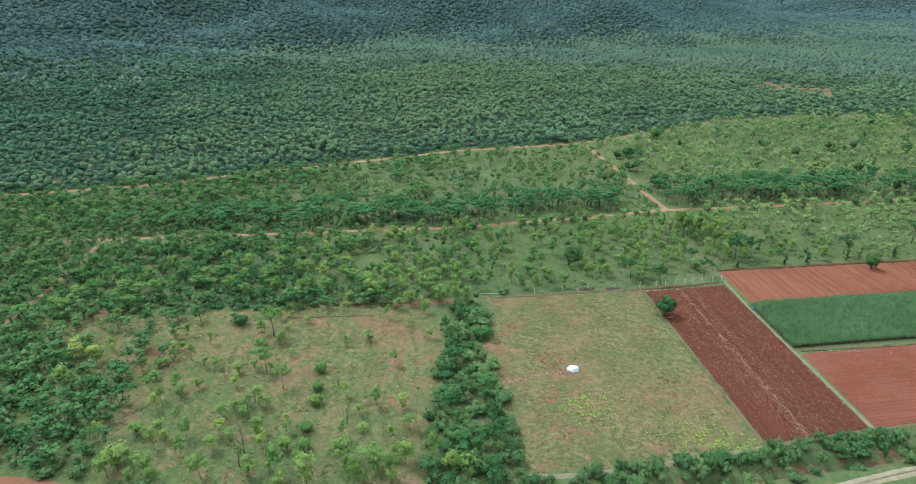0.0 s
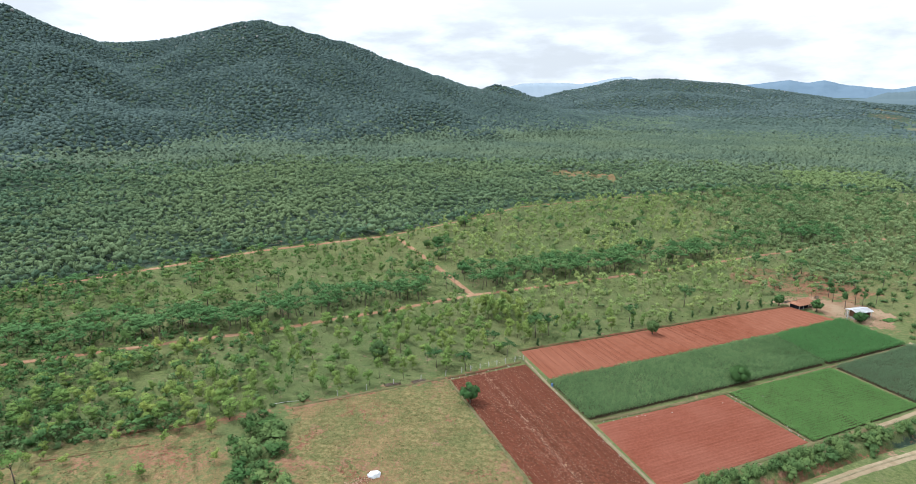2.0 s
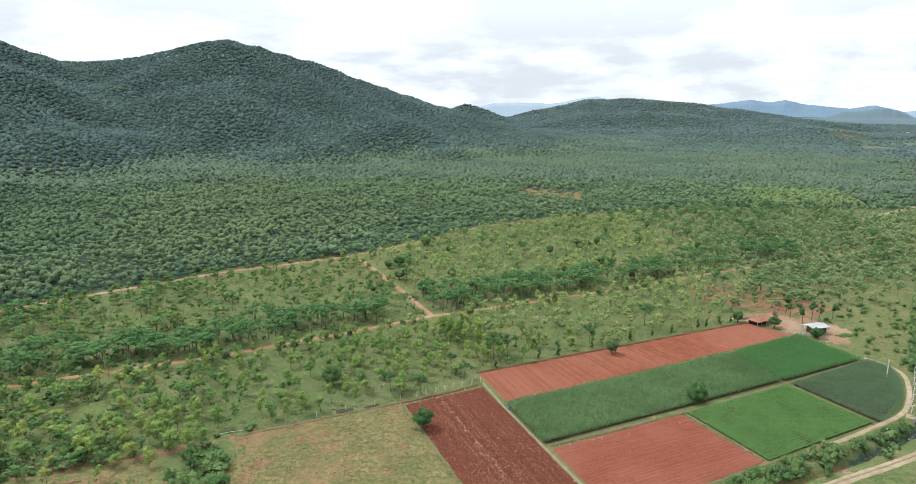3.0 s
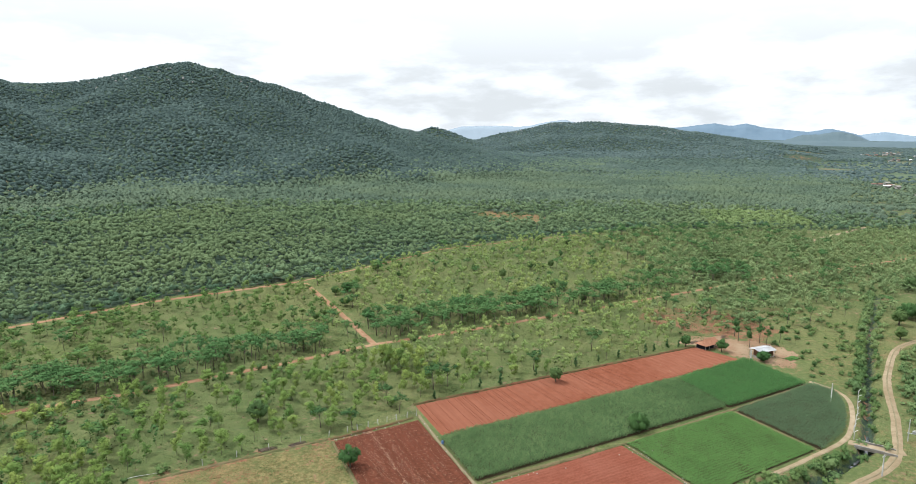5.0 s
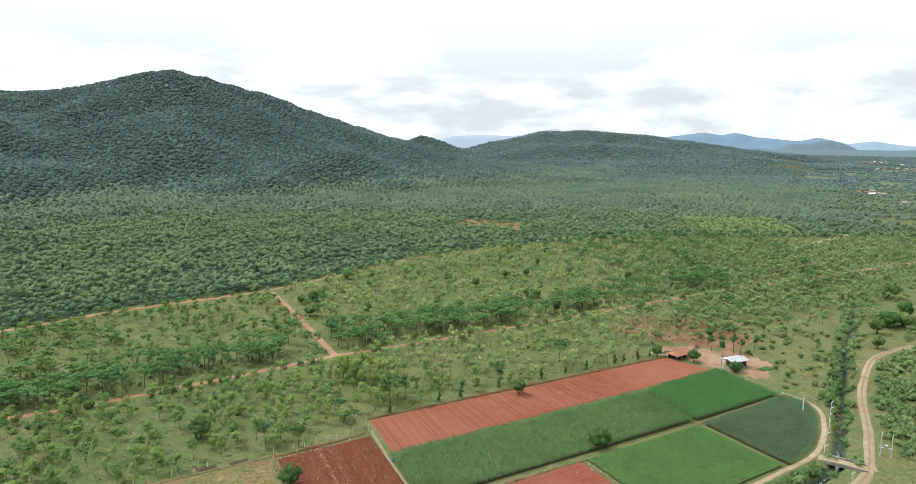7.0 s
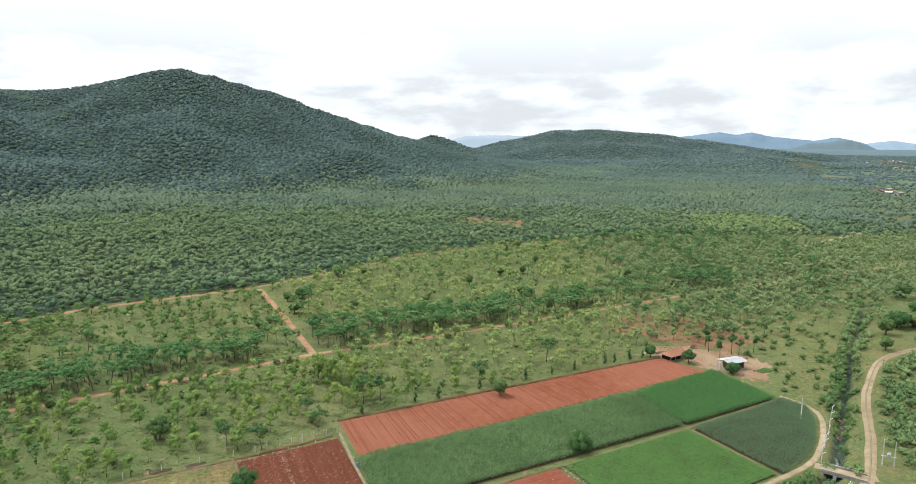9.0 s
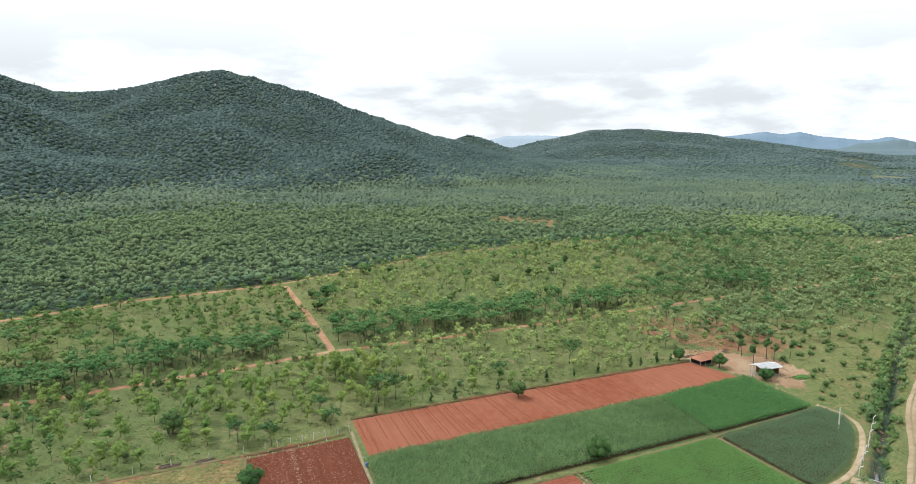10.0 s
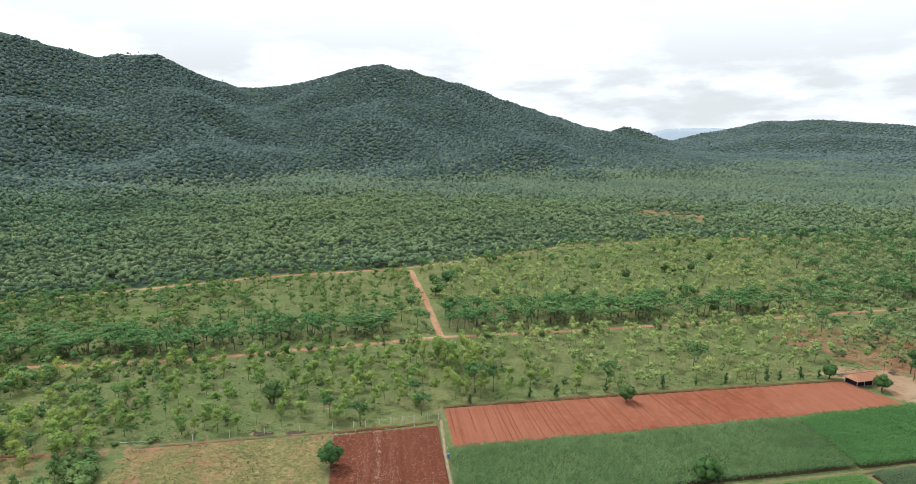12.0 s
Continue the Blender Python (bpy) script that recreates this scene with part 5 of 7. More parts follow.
    east = (along(EAST_ROAD, x, y)[0] > 3.2) & (x > 100) & (y < 1.18 * x + 20) & (x < 200) & (waves(x, y, 28, 11) > -0.6)
    edge = (np.abs(y - north_line(x) - 2) < 2.5) & (x < -60)
    wild = (x > 78) & (y > farm_road(x) - 45) & (rng.rand(len(x)) < 0.08)
    rest = (y > north_line(x) + 3) & (y < forest_edge(x) - 3) & (rng.rand(len(x)) < np.where((x < -38) & (y < farm_road(x)), 0.07, 0.03))
    chance = np.maximum.reduce([thick, 0.85 * west, canal, 0.8 * east, 0.18 * edge, 1.0 * wild, 1.0 * rest])
    keep = (rng.rand(len(x)) < chance) & off_roads(x, y, 2.1) & (dc > 1.1)
    for poly in (RED_STRIP, RED_NORTH, MAIZE, MAIZE_EAST, RED_SOUTH, GREEN, DARK, TAN, YARD):
        keep &= ~inside(poly, x, y)
    x, y = x[keep], y[keep]
    s = spots_of(x, y, rng, (0.6, 1.35), (0.55, 1.25), 8)
    hedge = inside(HEDGE, x, y)
    s[hedge, 4:6] *= 1.3
    tall = hedge & (rng.rand(len(x)) < 0.28)
    tree_things("hedge_tree", "leafy green tree in the field hedge", "tree", "hedge trees", SAPLINGS, BROAD_LEAF, np.column_stack([s[tall, :4], rng.uniform(0.7, 1.25, (tall.sum(), 1)), rng.uniform(0.45, 0.95, (tall.sum(), 1)), s[tall, 6:]]))
    s, x, y = s[~tall], x[~tall], y[~tall]
    s[x > 108, 4:6] *= 1.05
    s[(x > 72) & (x <= 112) & (along(CANAL, x, y)[0] < 5), 4:6] *= 1.1
    order = np.argsort(np.hypot(x, y - 20))
    made = [grown("shrub", a, [SHRUB_LEAF]) for a in SHRUBS]
    # bushes crowding over the edges of the canal
    rows = []
    for a, b in zip(CANAL[1:], CANAL[2:]):
        long = math.hypot(b[0] - a[0], b[1] - a[1])
        for k in range(int(long / (0.5 if a[0] > 68 else 0.9))):
            e, side = rng.rand(), 1 if rng.rand() < 0.88 or a[0] < 74 else -1
            off = side * rng.uniform(0.9, (3.3 if side > 0 else 2.2) if a[0] > 68 else 4.4)
            px, py = a[0] + e * (b[0] - a[0]) - off * (b[1] - a[1]) / long, a[1] + e * (b[1] - a[1]) + off * (b[0] - a[0]) / long
            if px < 188 and off_roads(np.array([px]), np.array([py]), 2.0)[0] and math.hypot(px - 85.6, py - 123.4) > 4.5:
                rows.append((px, py, SLOPE * py - (0.7 if abs(off) < 1.7 else 0.1), rng.uniform(0, 6.28), *(rng.uniform(0.5, 0.95, 2) * (1.0 if a[0] > 68 else 1.3)), rng.randint(0, 8)))
    for px, py, z, turn, w, h, k in rows[:290]:
        ob = tagged(new("canal_bush", made[int(k)]), "leafy green bush leaning over the canal", "bush", "canal bushes")
        ob.matrix_basis = Matrix.LocRotScale((px, py, z), Euler((0, 0, turn)), (w, w, h))
    if len(rows) > 290:
        tagged(scattered("canal_thicket", [[(a, 0)] for a in SHRUBS_MID], np.array(rows[290:]), [SHRUB_LEAF_FAR], True), "leafy bushes crowding along the canal bank", "shrubs", kind="stuff")
    for px, py, z, turn, w, h, k in s[order[:260]]:
        ob = tagged(new("shrub", made[int(k)]), "bushy green shrub in a thicket", "shrub", "hedge shrubs")
        ob.matrix_basis = Matrix.LocRotScale((px, py, z - 0.1), Euler((0, 0, turn)), (w, w, h))
    rest = s[order[260:]]
    near = (rest[:, 0] > 55) & (rest[:, 0] < 155) & (rest[:, 1] < 205)
    tagged(scattered("thicket", [[(a, 0)] for a in SHRUBS_MID], rest[near], [SHRUB_LEAF_FAR], True), "leafy green shrubs beside the canal and the sandy track", "shrubs", kind="stuff")
    tagged(scattered("thicket", [[(a, 0)] for a in SHRUBS_FAR], rest[~near], [SHRUB_LEAF_FAR], True), "dense green thicket of mixed shrubs", "shrubs", kind="stuff")


ACACIA_LEAF_FAR = foliage("dark_feathery_leaves_far", (0.050, 0.112, 0.038), (0.118, 0.192, 0.068), (0.078, 0.148, 0.052), True, 0.3)
YELLOW_LEAF = foliage("yellow_scrub_leaves", (0.095, 0.138, 0.052), (0.165, 0.200, 0.080), (0.126, 0.166, 0.064), True, 0.0, 1.6, 0.3)
WEST_LEAF = foliage("mixed_green_leaves", (0.044, 0.098, 0.033), (0.126, 0.192, 0.060), (0.074, 0.136, 0.044), True, 0.3)
EAST_LEAF = foliage("pale_scrub_leaves", (0.104, 0.156, 0.066), (0.232, 0.275, 0.118), (0.158, 0.207, 0.089), True, 0.3)
SHRUB_LEAF_FAR = foliage("thicket_leaves", (0.050, 0.094, 0.036), (0.172, 0.216, 0.084), (0.100, 0.145, 0.056), True, 0.2)
plantation()

# ---- distance: hills with haze put into their colour, and the valley beyond ----
def distant_hill(profile, distance, reach, mat, label):
    """A far range as a tent of ground: the profile names bearings in degrees and the height of the crest there."""
    b = np.linspace(profile[0][0], profile[-1][0], 220)
    h = np.interp(b, [p[0] for p in profile], [p[1] for p in profile])
    for _ in range(5):
        h[1:-1] = 0.25 * h[:-2] + 0.5 * h[1:-1] + 0.25 * h[2:]
    h = h + 1.2 * waves(b * 60, b * 0, 40, 17)
    a = np.radians(b)
    v = []
    for k in np.linspace(-1, 1, 13):
        rr = distance + reach * k
        s = (1 - abs(k)) ** 1.2
        v.append(np.column_stack([rr * np.sin(a), rr * np.cos(a), 5 + (h - 5) * s + 0.035 * h * s * (1 - s) * 4 * waves(b * 40, b * 0 + k * 90, 60, 18)]))
    v = np.concatenate(v)
    n = len(a)
    i = (np.arange(12)[:, None] * n + np.arange(n - 1)).ravel()
    f = np.concatenate([np.stack([i, i + n + 1, i + 1], 1), np.stack([i, i + n, i + n + 1], 1)])
    return tagged(new("backdrop_hill", tri_mesh("backdrop_hill", v, f, [mat], smooth=True)), label, "hills", kind="structure")


# haze is painted into these base colours, mostly paler with distance
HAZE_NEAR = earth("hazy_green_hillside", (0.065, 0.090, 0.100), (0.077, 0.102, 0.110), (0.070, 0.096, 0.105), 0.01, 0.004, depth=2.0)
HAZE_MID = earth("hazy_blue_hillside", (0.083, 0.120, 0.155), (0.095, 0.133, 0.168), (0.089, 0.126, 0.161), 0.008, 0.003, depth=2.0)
HAZE_PALE = earth("light_haze_hillside", (0.130, 0.170, 0.205), (0.145, 0.185, 0.218), (0.138, 0.177, 0.211), 0.008, 0.003, depth=2.0)
HAZE_FAR = earth("pale_haze_hillside", (0.165, 0.200, 0.230), (0.182, 0.217, 0.246), (0.174, 0.208, 0.238), 0.006, 0.002, depth=1.0)
distant_hill(((13, 60), (16, 115), (18, 132), (19.3, 142), (21.3, 162), (22.6, 144), (23.7, 160), (25.2, 133), (26.8, 121), (28.2, 109), (29.6, 129), (30.7, 112), (31.6, 92), (33, 30)), 4250, 300, HAZE_MID, "far hills with blue haze painted in")
distant_hill(((25.4, 20), (26.4, 60), (27.8, 87), (28.9, 90), (30.3, 103), (31.1, 92), (32.3, 63), (33.2, 25)), 3300, 240, HAZE_NEAR, "low green hill on the plain with haze painted in")
# an added low strip, hazed in colour, in place of the far plain
distant_hill(((-9, 20), (-7, 58), (10, 60), (21, 60), (27, 62), (33, 61.5), (38, 62.5), (46, 60)), 3000, 200, HAZE_NEAR, "low strip painted as the hazy plain towards the horizon")
distant_hill(((29.5, 30), (31.2, 88), (32.2, 101), (33.3, 111), (34.1, 100), (35.6, 82), (38, 80), (42, 40)), 4420, 250, HAZE_PALE, "horizon hills painted pale blue with haze")
distant_hill(((-3, 40), (-1.6, 110), (0, 142), (2, 146), (4, 146), (5, 140), (6, 150), (7.6, 176), (9, 190), (11, 150), (13, 40)), 4450, 260, HAZE_FAR, "mountains painted pale blue as if almost lost in haze")


def valley_woods():
    rng = np.random.RandomState(61)
    x, y = jittered(240, 2300, 330, 2900, 10, 62, 0.48)
    keep = (y > forest_edge(x) + 3) & (y < 1.9 * x + 60) & (np.hypot(x, y) > 520) & (np.hypot(x, y) < 2950) & (np.arctan2(x, y) < radians(40))
    keep &= (waves(x * 0.5, y * 1.4, 110, 63) > -0.45) & (rng.rand(len(x)) < 0.85) & off_patches(x, y)
    x, y = x[keep], y[keep]
    s = spots_of(x, y, rng, (2.0, 5.0), (1.6, 3.8), 8)
    # trees farther out take the leaf colour with more haze painted in
    near = np.hypot(x, y) < 900
    tagged(scattered("valley_trees", MID_CROWNS, s[near] * [1, 1, 1, 1, 0.7, 0.9, 1], [MID_HAZE_LEAF], True), "scattered green trees on the plain", "trees", kind="stuff")
    tagged(scattered("valley_trees", FAR_CROWNS, s[~near], [FAR_HAZE_LEAF], True), "scattered dark trees on the distant plain", "trees", kind="stuff")


valley_woods()

PLASTER = earth("whitewashed_plaster", (0.260, 0.250, 0.230), (0.320, 0.308, 0.285), (0.225, 0.210, 0.185), 1.2, 0.3)
TILE = earth("weathered_clay_tile", (0.190, 0.088, 0.050), (0.255, 0.135, 0.086), (0.160, 0.076, 0.048), 2.2, 0.5)
TIN = earth("white_painted_tin", (0.409, 0.415, 0.422), (0.471, 0.477, 0.484), (0.360, 0.353, 0.341), 0.8, 0.4, rough=0.5)
NETTING = earth("dark_shade_netting", (0.010, 0.011, 0.013), (0.022, 0.024, 0.028), (0.015, 0.016, 0.020), 2.0, 0.5)
WOOD = earth("greyed_timber", (0.080, 0.060, 0.043), (0.130, 0.100, 0.075), (0.100, 0.080, 0.060), 3.0, 0.5)
CONCRETE = earth("weathered_concrete", (0.180, 0.170, 0.150), (0.240, 0.225, 0.200), (0.150, 0.135, 0.110), 1.5, 0.35)
PALE_POST = earth("pale_concrete_post", (0.341, 0.335, 0.310), (0.422, 0.415, 0.391), (0.310, 0.298, 0.273), 2.5, 0.6)
BRICKWORK = earth("bare_mud_brick", (0.150, 0.080, 0.050), (0.190, 0.110, 0.070), (0.125, 0.065, 0.040), 2.0, 0.5)
SHEETING = earth("white_plastic_sheeting", (0.434, 0.440, 0.446), (0.496, 0.502, 0.508), (0.384, 0.384, 0.378), 1.5, 0.7, rough=0.45)
STRAW_MAT = earth("pale_maize_stubble", (0.180, 0.108, 0.070), (0.270, 0.185, 0.128), (0.215, 0.138, 0.092), 3.0, 0.5)
STONE = earth("pale_field_stone", (0.250, 0.230, 0.210), (0.310, 0.290, 0.270), (0.225, 0.200, 0.180), 3.0, 0.6)
BLUE_PLASTIC, _n, _l, _b = material("blue_plastic", 0.4, 0.4)
_b.inputs["Base Color"].default_value = (0.06, 0.12, 0.24, 1)
GALVANISED, _n, _l, _b = material("galvanised_steel", 0.45, 0.5)
_b.inputs["Base Color"].default_value, _b.inputs["Metallic"].default_value = (0.45, 0.46, 0.47, 1), 0.8
WATER, _n, _l, _b = material("still_canal_water", 0.06, 0.6)
_b.inputs["Base Color"].default_value = (0.03, 0.035, 0.035, 1)
bump(_n, _l, _b, noise_node(_n, _l, _n.new("ShaderNodeTexCoord").outputs["Object"], 1.5, 3), 0.15, 0.03)


def thing(name, x, y, turn, label, category, group="", z=None):
    ob = tagged(new(name), label, category, group)
    ob.matrix_basis = pose(x, y, gz(x, y) if z is None else z, 0, 0, turn)
    return ob


# ---- banks and bunds ----
def bank(name, line, width, height, mat, label, seed):
    """A low uneven ridge of earth along a line."""
    pts = []
    for a, b in zip(line, line[1:]):
        n = max(1, int(math.hypot(b[0] - a[0], b[1] - a[1]) / 0.9))
        pts += [(a[0] + (b[0] - a[0]) * k / n, a[1] + (b[1] - a[1]) * k / n) for k in range(n)]
    pts = np.array(pts + [line[-1]])
    d = np.gradient(pts, axis=0)
    d /= np.linalg.norm(d, axis=1)[:, None]
    side = np.stack([-d[:, 1], d[:, 0]], 1)
    rng = np.random.RandomState(seed)
    rows = []
    for s, h in ((-1, -0.15), (-0.72, 0.35), (-0.35, 0.9), (0, 1), (0.4, 0.85), (0.75, 0.3), (1, -0.15)):
        w = width / 2 * (1 + 0.25 * rng.uniform(-1, 1, len(pts)))
        p = pts + side * (s * w)[:, None]
        rows.append(np.column_stack([p, SLOPE * p[:, 1] + height * h * (1 + 0.35 * rng.uniform(-1, 1, len(pts)))]))
    v = np.stack(rows, 1).reshape(-1, 3)
    n, m = len(pts), 7
    i = (np.arange(n - 1)[:, None] * m + np.arange(m - 1)).ravel()
    f = np.concatenate([np.stack([i, i + m, i + m + 1], 1), np.stack([i, i + m + 1, i + 1], 1)])
    return tagged(new(name, tri_mesh(name, v, f, [mat], smooth=True)), label, "bank", kind="structure")


BANK_EARTH = earth("crumbling_red_bank", (0.060, 0.045, 0.022), (0.125, 0.050, 0.030), (0.075, 0.075, 0.032), 0.9, 0.22, depth=0.2)
bank("earth_bank", ((-13.6, 142.0), (27.6, 162.3), (69.4, 182.7)), 0.9, 0.32, BANK_EARTH, "worn red earth bank along the harrowed field", 1)
bank("earth_bank", ((-30.4, 125.1), (-20.5, 130.6), (-13.2, 135.3)), 0.8, 0.25, BANK_EARTH, "worn red earth bank above the ploughed field", 2)
bank("earth_bank", ((-62.3, 108.9), (-45.5, 117.6), (-31, 125.1)), 0.9, 0.25, BUND, "low dry bank below the plantation", 3)
bank("earth_bank", ((-94, 94), (-88, 96.8), (-80, 100.2)), 0.8, 0.3, BANK_EARTH, "eroded red earth bank above the scrub field", 4)
bank("field_bund", ((-12.0, 136.6), (-6.9, 124.8), (0.5, 109.1), (11.2, 86.8)), 0.75, 0.20, VERGE, "narrow trodden bund between fields", 5)
bank("field_bund", ((2.0, 109.0), (33.3, 124.1), (63.2, 140.4), (88.8, 155.2)), 0.9, 0.22, BUND, "grassy bund along the maize", 6)
bank("field_bund", ((33.4, 123.7), (44.0, 105.6)), 0.6, 0.12, BUND, "thin dry bund beside the low crop", 7)
bank("field_bund", ((63.7, 139.4), (73.7, 122.4)), 0.7, 0.12, BUND, "thin dry bund between two crops", 8)
bank("field_bund", ((-29.9, 124.2), (-6.1, 76.4)), 0.7, 0.12, BUND, "thin dry bund beside the ploughed field", 9)
bank("field_bund", ((-6.0, 76.3), (9.8, 86.0), (20, 91.8), (43.8, 105.0), (59.5, 112.6)), 1.1, 0.14, BUND, "dry bund below the fields", 10)
bank("field_bund", ((-40.6, 56.6), (-32.5, 60.0), (-21.6, 66.3), (-12.2, 72.2), (-6.2, 76.0)), 1.3, 0.12, VERGE, "dry trodden bund along the fallow field", 13)
bank("field_line", ((53.2, 173.4), (57.3, 157.8)), 0.34, 0.06, ROAD_EARTH, "pale trodden line across the harrowed field", 11)


# ---- canal and bridge ----
def canal_water():
    pts = np.array(CANAL[6:9])
    d = np.gradient(pts, axis=0)
    d /= np.linalg.norm(d, axis=1)[:, None]
    side = np.stack([-d[:, 1], d[:, 0]], 1)
    bm = bmesh.new()
    rows = [[bm.verts.new((*(p + s * q * 0.3), SLOPE * p[1] - 1.6)) for q in (-1, 1)] for p, s in zip(pts, side)]
    for a, b in zip(rows, rows[1:]):
        bm.faces.new((a[0], b[0], b[1], a[1]))
    tagged(part("water", bm, WATER), "still dark water in the narrow canal", "water", kind="structure")


canal_water()


def bridge():
    ob = thing("canal_bridge", 85.6, 123.4, -36, "small concrete slab bridge over the canal", "bridge", z=SLOPE * 123.4)
    part("deck", box(bmesh.new(), -3.0, 3.0, -1.6, 1.6, -0.35, 0.0, 0.03), CONCRETE, ob)
    part("road_surface", box(bmesh.new(), -3.6, 3.6, -1.25, 1.25, 0.004, 0.13, 0.03), SAND, ob, "sandy dust on the deck")
    for y in (-1.5, 1.5):
        part("parapet", box(bmesh.new(), -2.7, 2.7, y - 0.14, y + 0.14, 0.004, 0.5, 0.03), CONCRETE, ob)
    for x in (-2.6, 2.6):
        part("abutment", box(bmesh.new(), x - 0.4, x + 0.4, -1.7, 1.7, -2.0, -0.354, 0.03), CONCRETE, ob)
    part("wing_wall", box(bmesh.new(), 2.75, 4.6, 1.36, 1.62, -0.3, 0.35, 0.03), CONCRETE, ob)
    part("wing_wall", box(bmesh.new(), 2.75, 5.0, -1.62, -1.36, -0.3, 0.42, 0.03), CONCRETE, ob)


bridge()
ribbon("bridge_road", ((82.4, 125.7), (85.6, 123.4), (89.2, 120.8), (91.5, 121)), 2.4, SAND, "sandy approach over the bridge", 0.15, seed=8)


# ---- farm buildings ----
def tiled_slope(name, parent, x0, x1, y0, z0, y1, z1, mat, hip=0.0, course=0.42, tile=0.5, label=""):
    """A roof slope from eave to ridge with overlapping tiles, each its own piece. hip: how far its first end draws in towards the ridge."""
    a, long = math.atan2(z1 - z0, y1 - y0), math.hypot(y1 - y0, z1 - z0)
    bm = bmesh.new()
    top = [bm.verts.new(p) for p in ((x0, 0, 0), (x1, 0, 0), (x1, long, 0), (x0 + hip, long, 0))]
    low = [bm.verts.new(v.co - Vector((0, 0, 0.04))) for v in top]
    bm.faces.new(top)
    bm.faces.new(low[::-1])
    for k in range(4):
        bm.faces.new((top[k], low[k], low[(k + 1) % 4], top[(k + 1) % 4]))
    slope = part(name, bm, mat, parent, label)
    slope.matrix_basis = Matrix.Translation((0, y0, z0)) @ Matrix.Rotation(a, 4, "X")
    bm = bmesh.new()
    pipe(bm, [(0, -0.26, 0.035), (0, 0.26, 0.005)], [tile * 0.48, tile * 0.42], 6)
    for v in bm.verts:
        v.co.z = max(v.co.z * 0.35, -0.01)
    me = bpy.data.meshes.new("tile")
    bm.to_mesh(me)
    bm.free()
    me.materials.append(mat)
    rows, cols = max(1, round(long / course)), max(1, round((x1 - x0) / tile))
    for r in range(rows):
        for q in range(cols):
            x, f = x0 + (q + 0.5) * (x1 - x0) / cols, (r + 0.5) / rows
            if x > x0 + hip * f:
                t = new("roof_tile", me)
                t.parent = slope
                t.matrix_basis = Matrix.Translation((x, f * long, 0.012))


def cattle_shed():
    ob = thing("farm_shed", 73.1, 182.4, 33, "low shed with clay tile roof and dark netting walls", "shed")
    for x in (-3.0, -1.0, 1.2, 3.1):
        for y in (-1.55, 1.55):
            part("post", pipe(bmesh.new(), [(x, y, -0.3), (x, y, 1.5 if y < 0 else 1.72)], [0.07, 0.06], 6), PALE_POST if y < 0 else WOOD, ob)
    part("netting_wall", box(bmesh.new(), -3.0, 1.3, -1.52, -1.48, 0.05, 1.1), NETTING, ob, "sagging dark netting")
    part("netting_wall", box(bmesh.new(), -3.05, -3.01, -1.5, 1.5, 0.05, 1.5), NETTING, ob, "sagging dark netting")
    part("netting_wall", box(bmesh.new(), -3.0, 3.0, 1.48, 1.52, 0.05, 1.6), NETTING, ob, "sagging dark netting")
    part("floor_slab", box(bmesh.new(), -3.0, 3.1, -1.45, 1.45, -0.1, 0.08, 0.02), CONCRETE, ob)
    part("ridge_beam", box(bmesh.new(), -3.4, 3.5, 0.25, 0.35, 2.26, 2.36), WOOD, ob)
    tiled_slope("roof_slope", ob, -3.6, 3.6, -2.2, 1.30, 0.2, 2.42, TILE, 1.9)
    back = part("roof_slope", box(bmesh.new(), -1.7, 3.6, 0.2, 2.0, -0.04, 0.0), TILE, ob)
    back.matrix_basis = Matrix.Translation((0, 0.2, 2.42)) @ Matrix.Rotation(-0.42, 4, "X") @ Matrix.Translation((0, -0.2, 0))
    bm = bmesh.new()
    a, b, d = [bm.verts.new(p) for p in ((-3.6, -2.2, 1.30), (-1.7, 0.2, 2.42), (-3.6, 2.0, 1.35))]
    low = [bm.verts.new(v.co - Vector((0, 0, 0.04))) for v in (a, b, d)]
    for q in ((a, b, d), low[::-1], (a, low[0], low[1], b), (b, low[1], low[2], d), (d, low[2], low[0], a)):
        bm.faces.new(q)
    part("hip_slope", bm, TILE, ob)
    part("ridge_cap", pipe(bmesh.new(), [(-1.7, 0.2, 2.44), (3.6, 0.2, 2.44)], [0.12, 0.12], 8), TILE, ob)
    part("bench", box(bmesh.new(), 1.6, 2.6, -1.9, -1.5, 0.3, 0.38, 0.01), WOOD, ob)


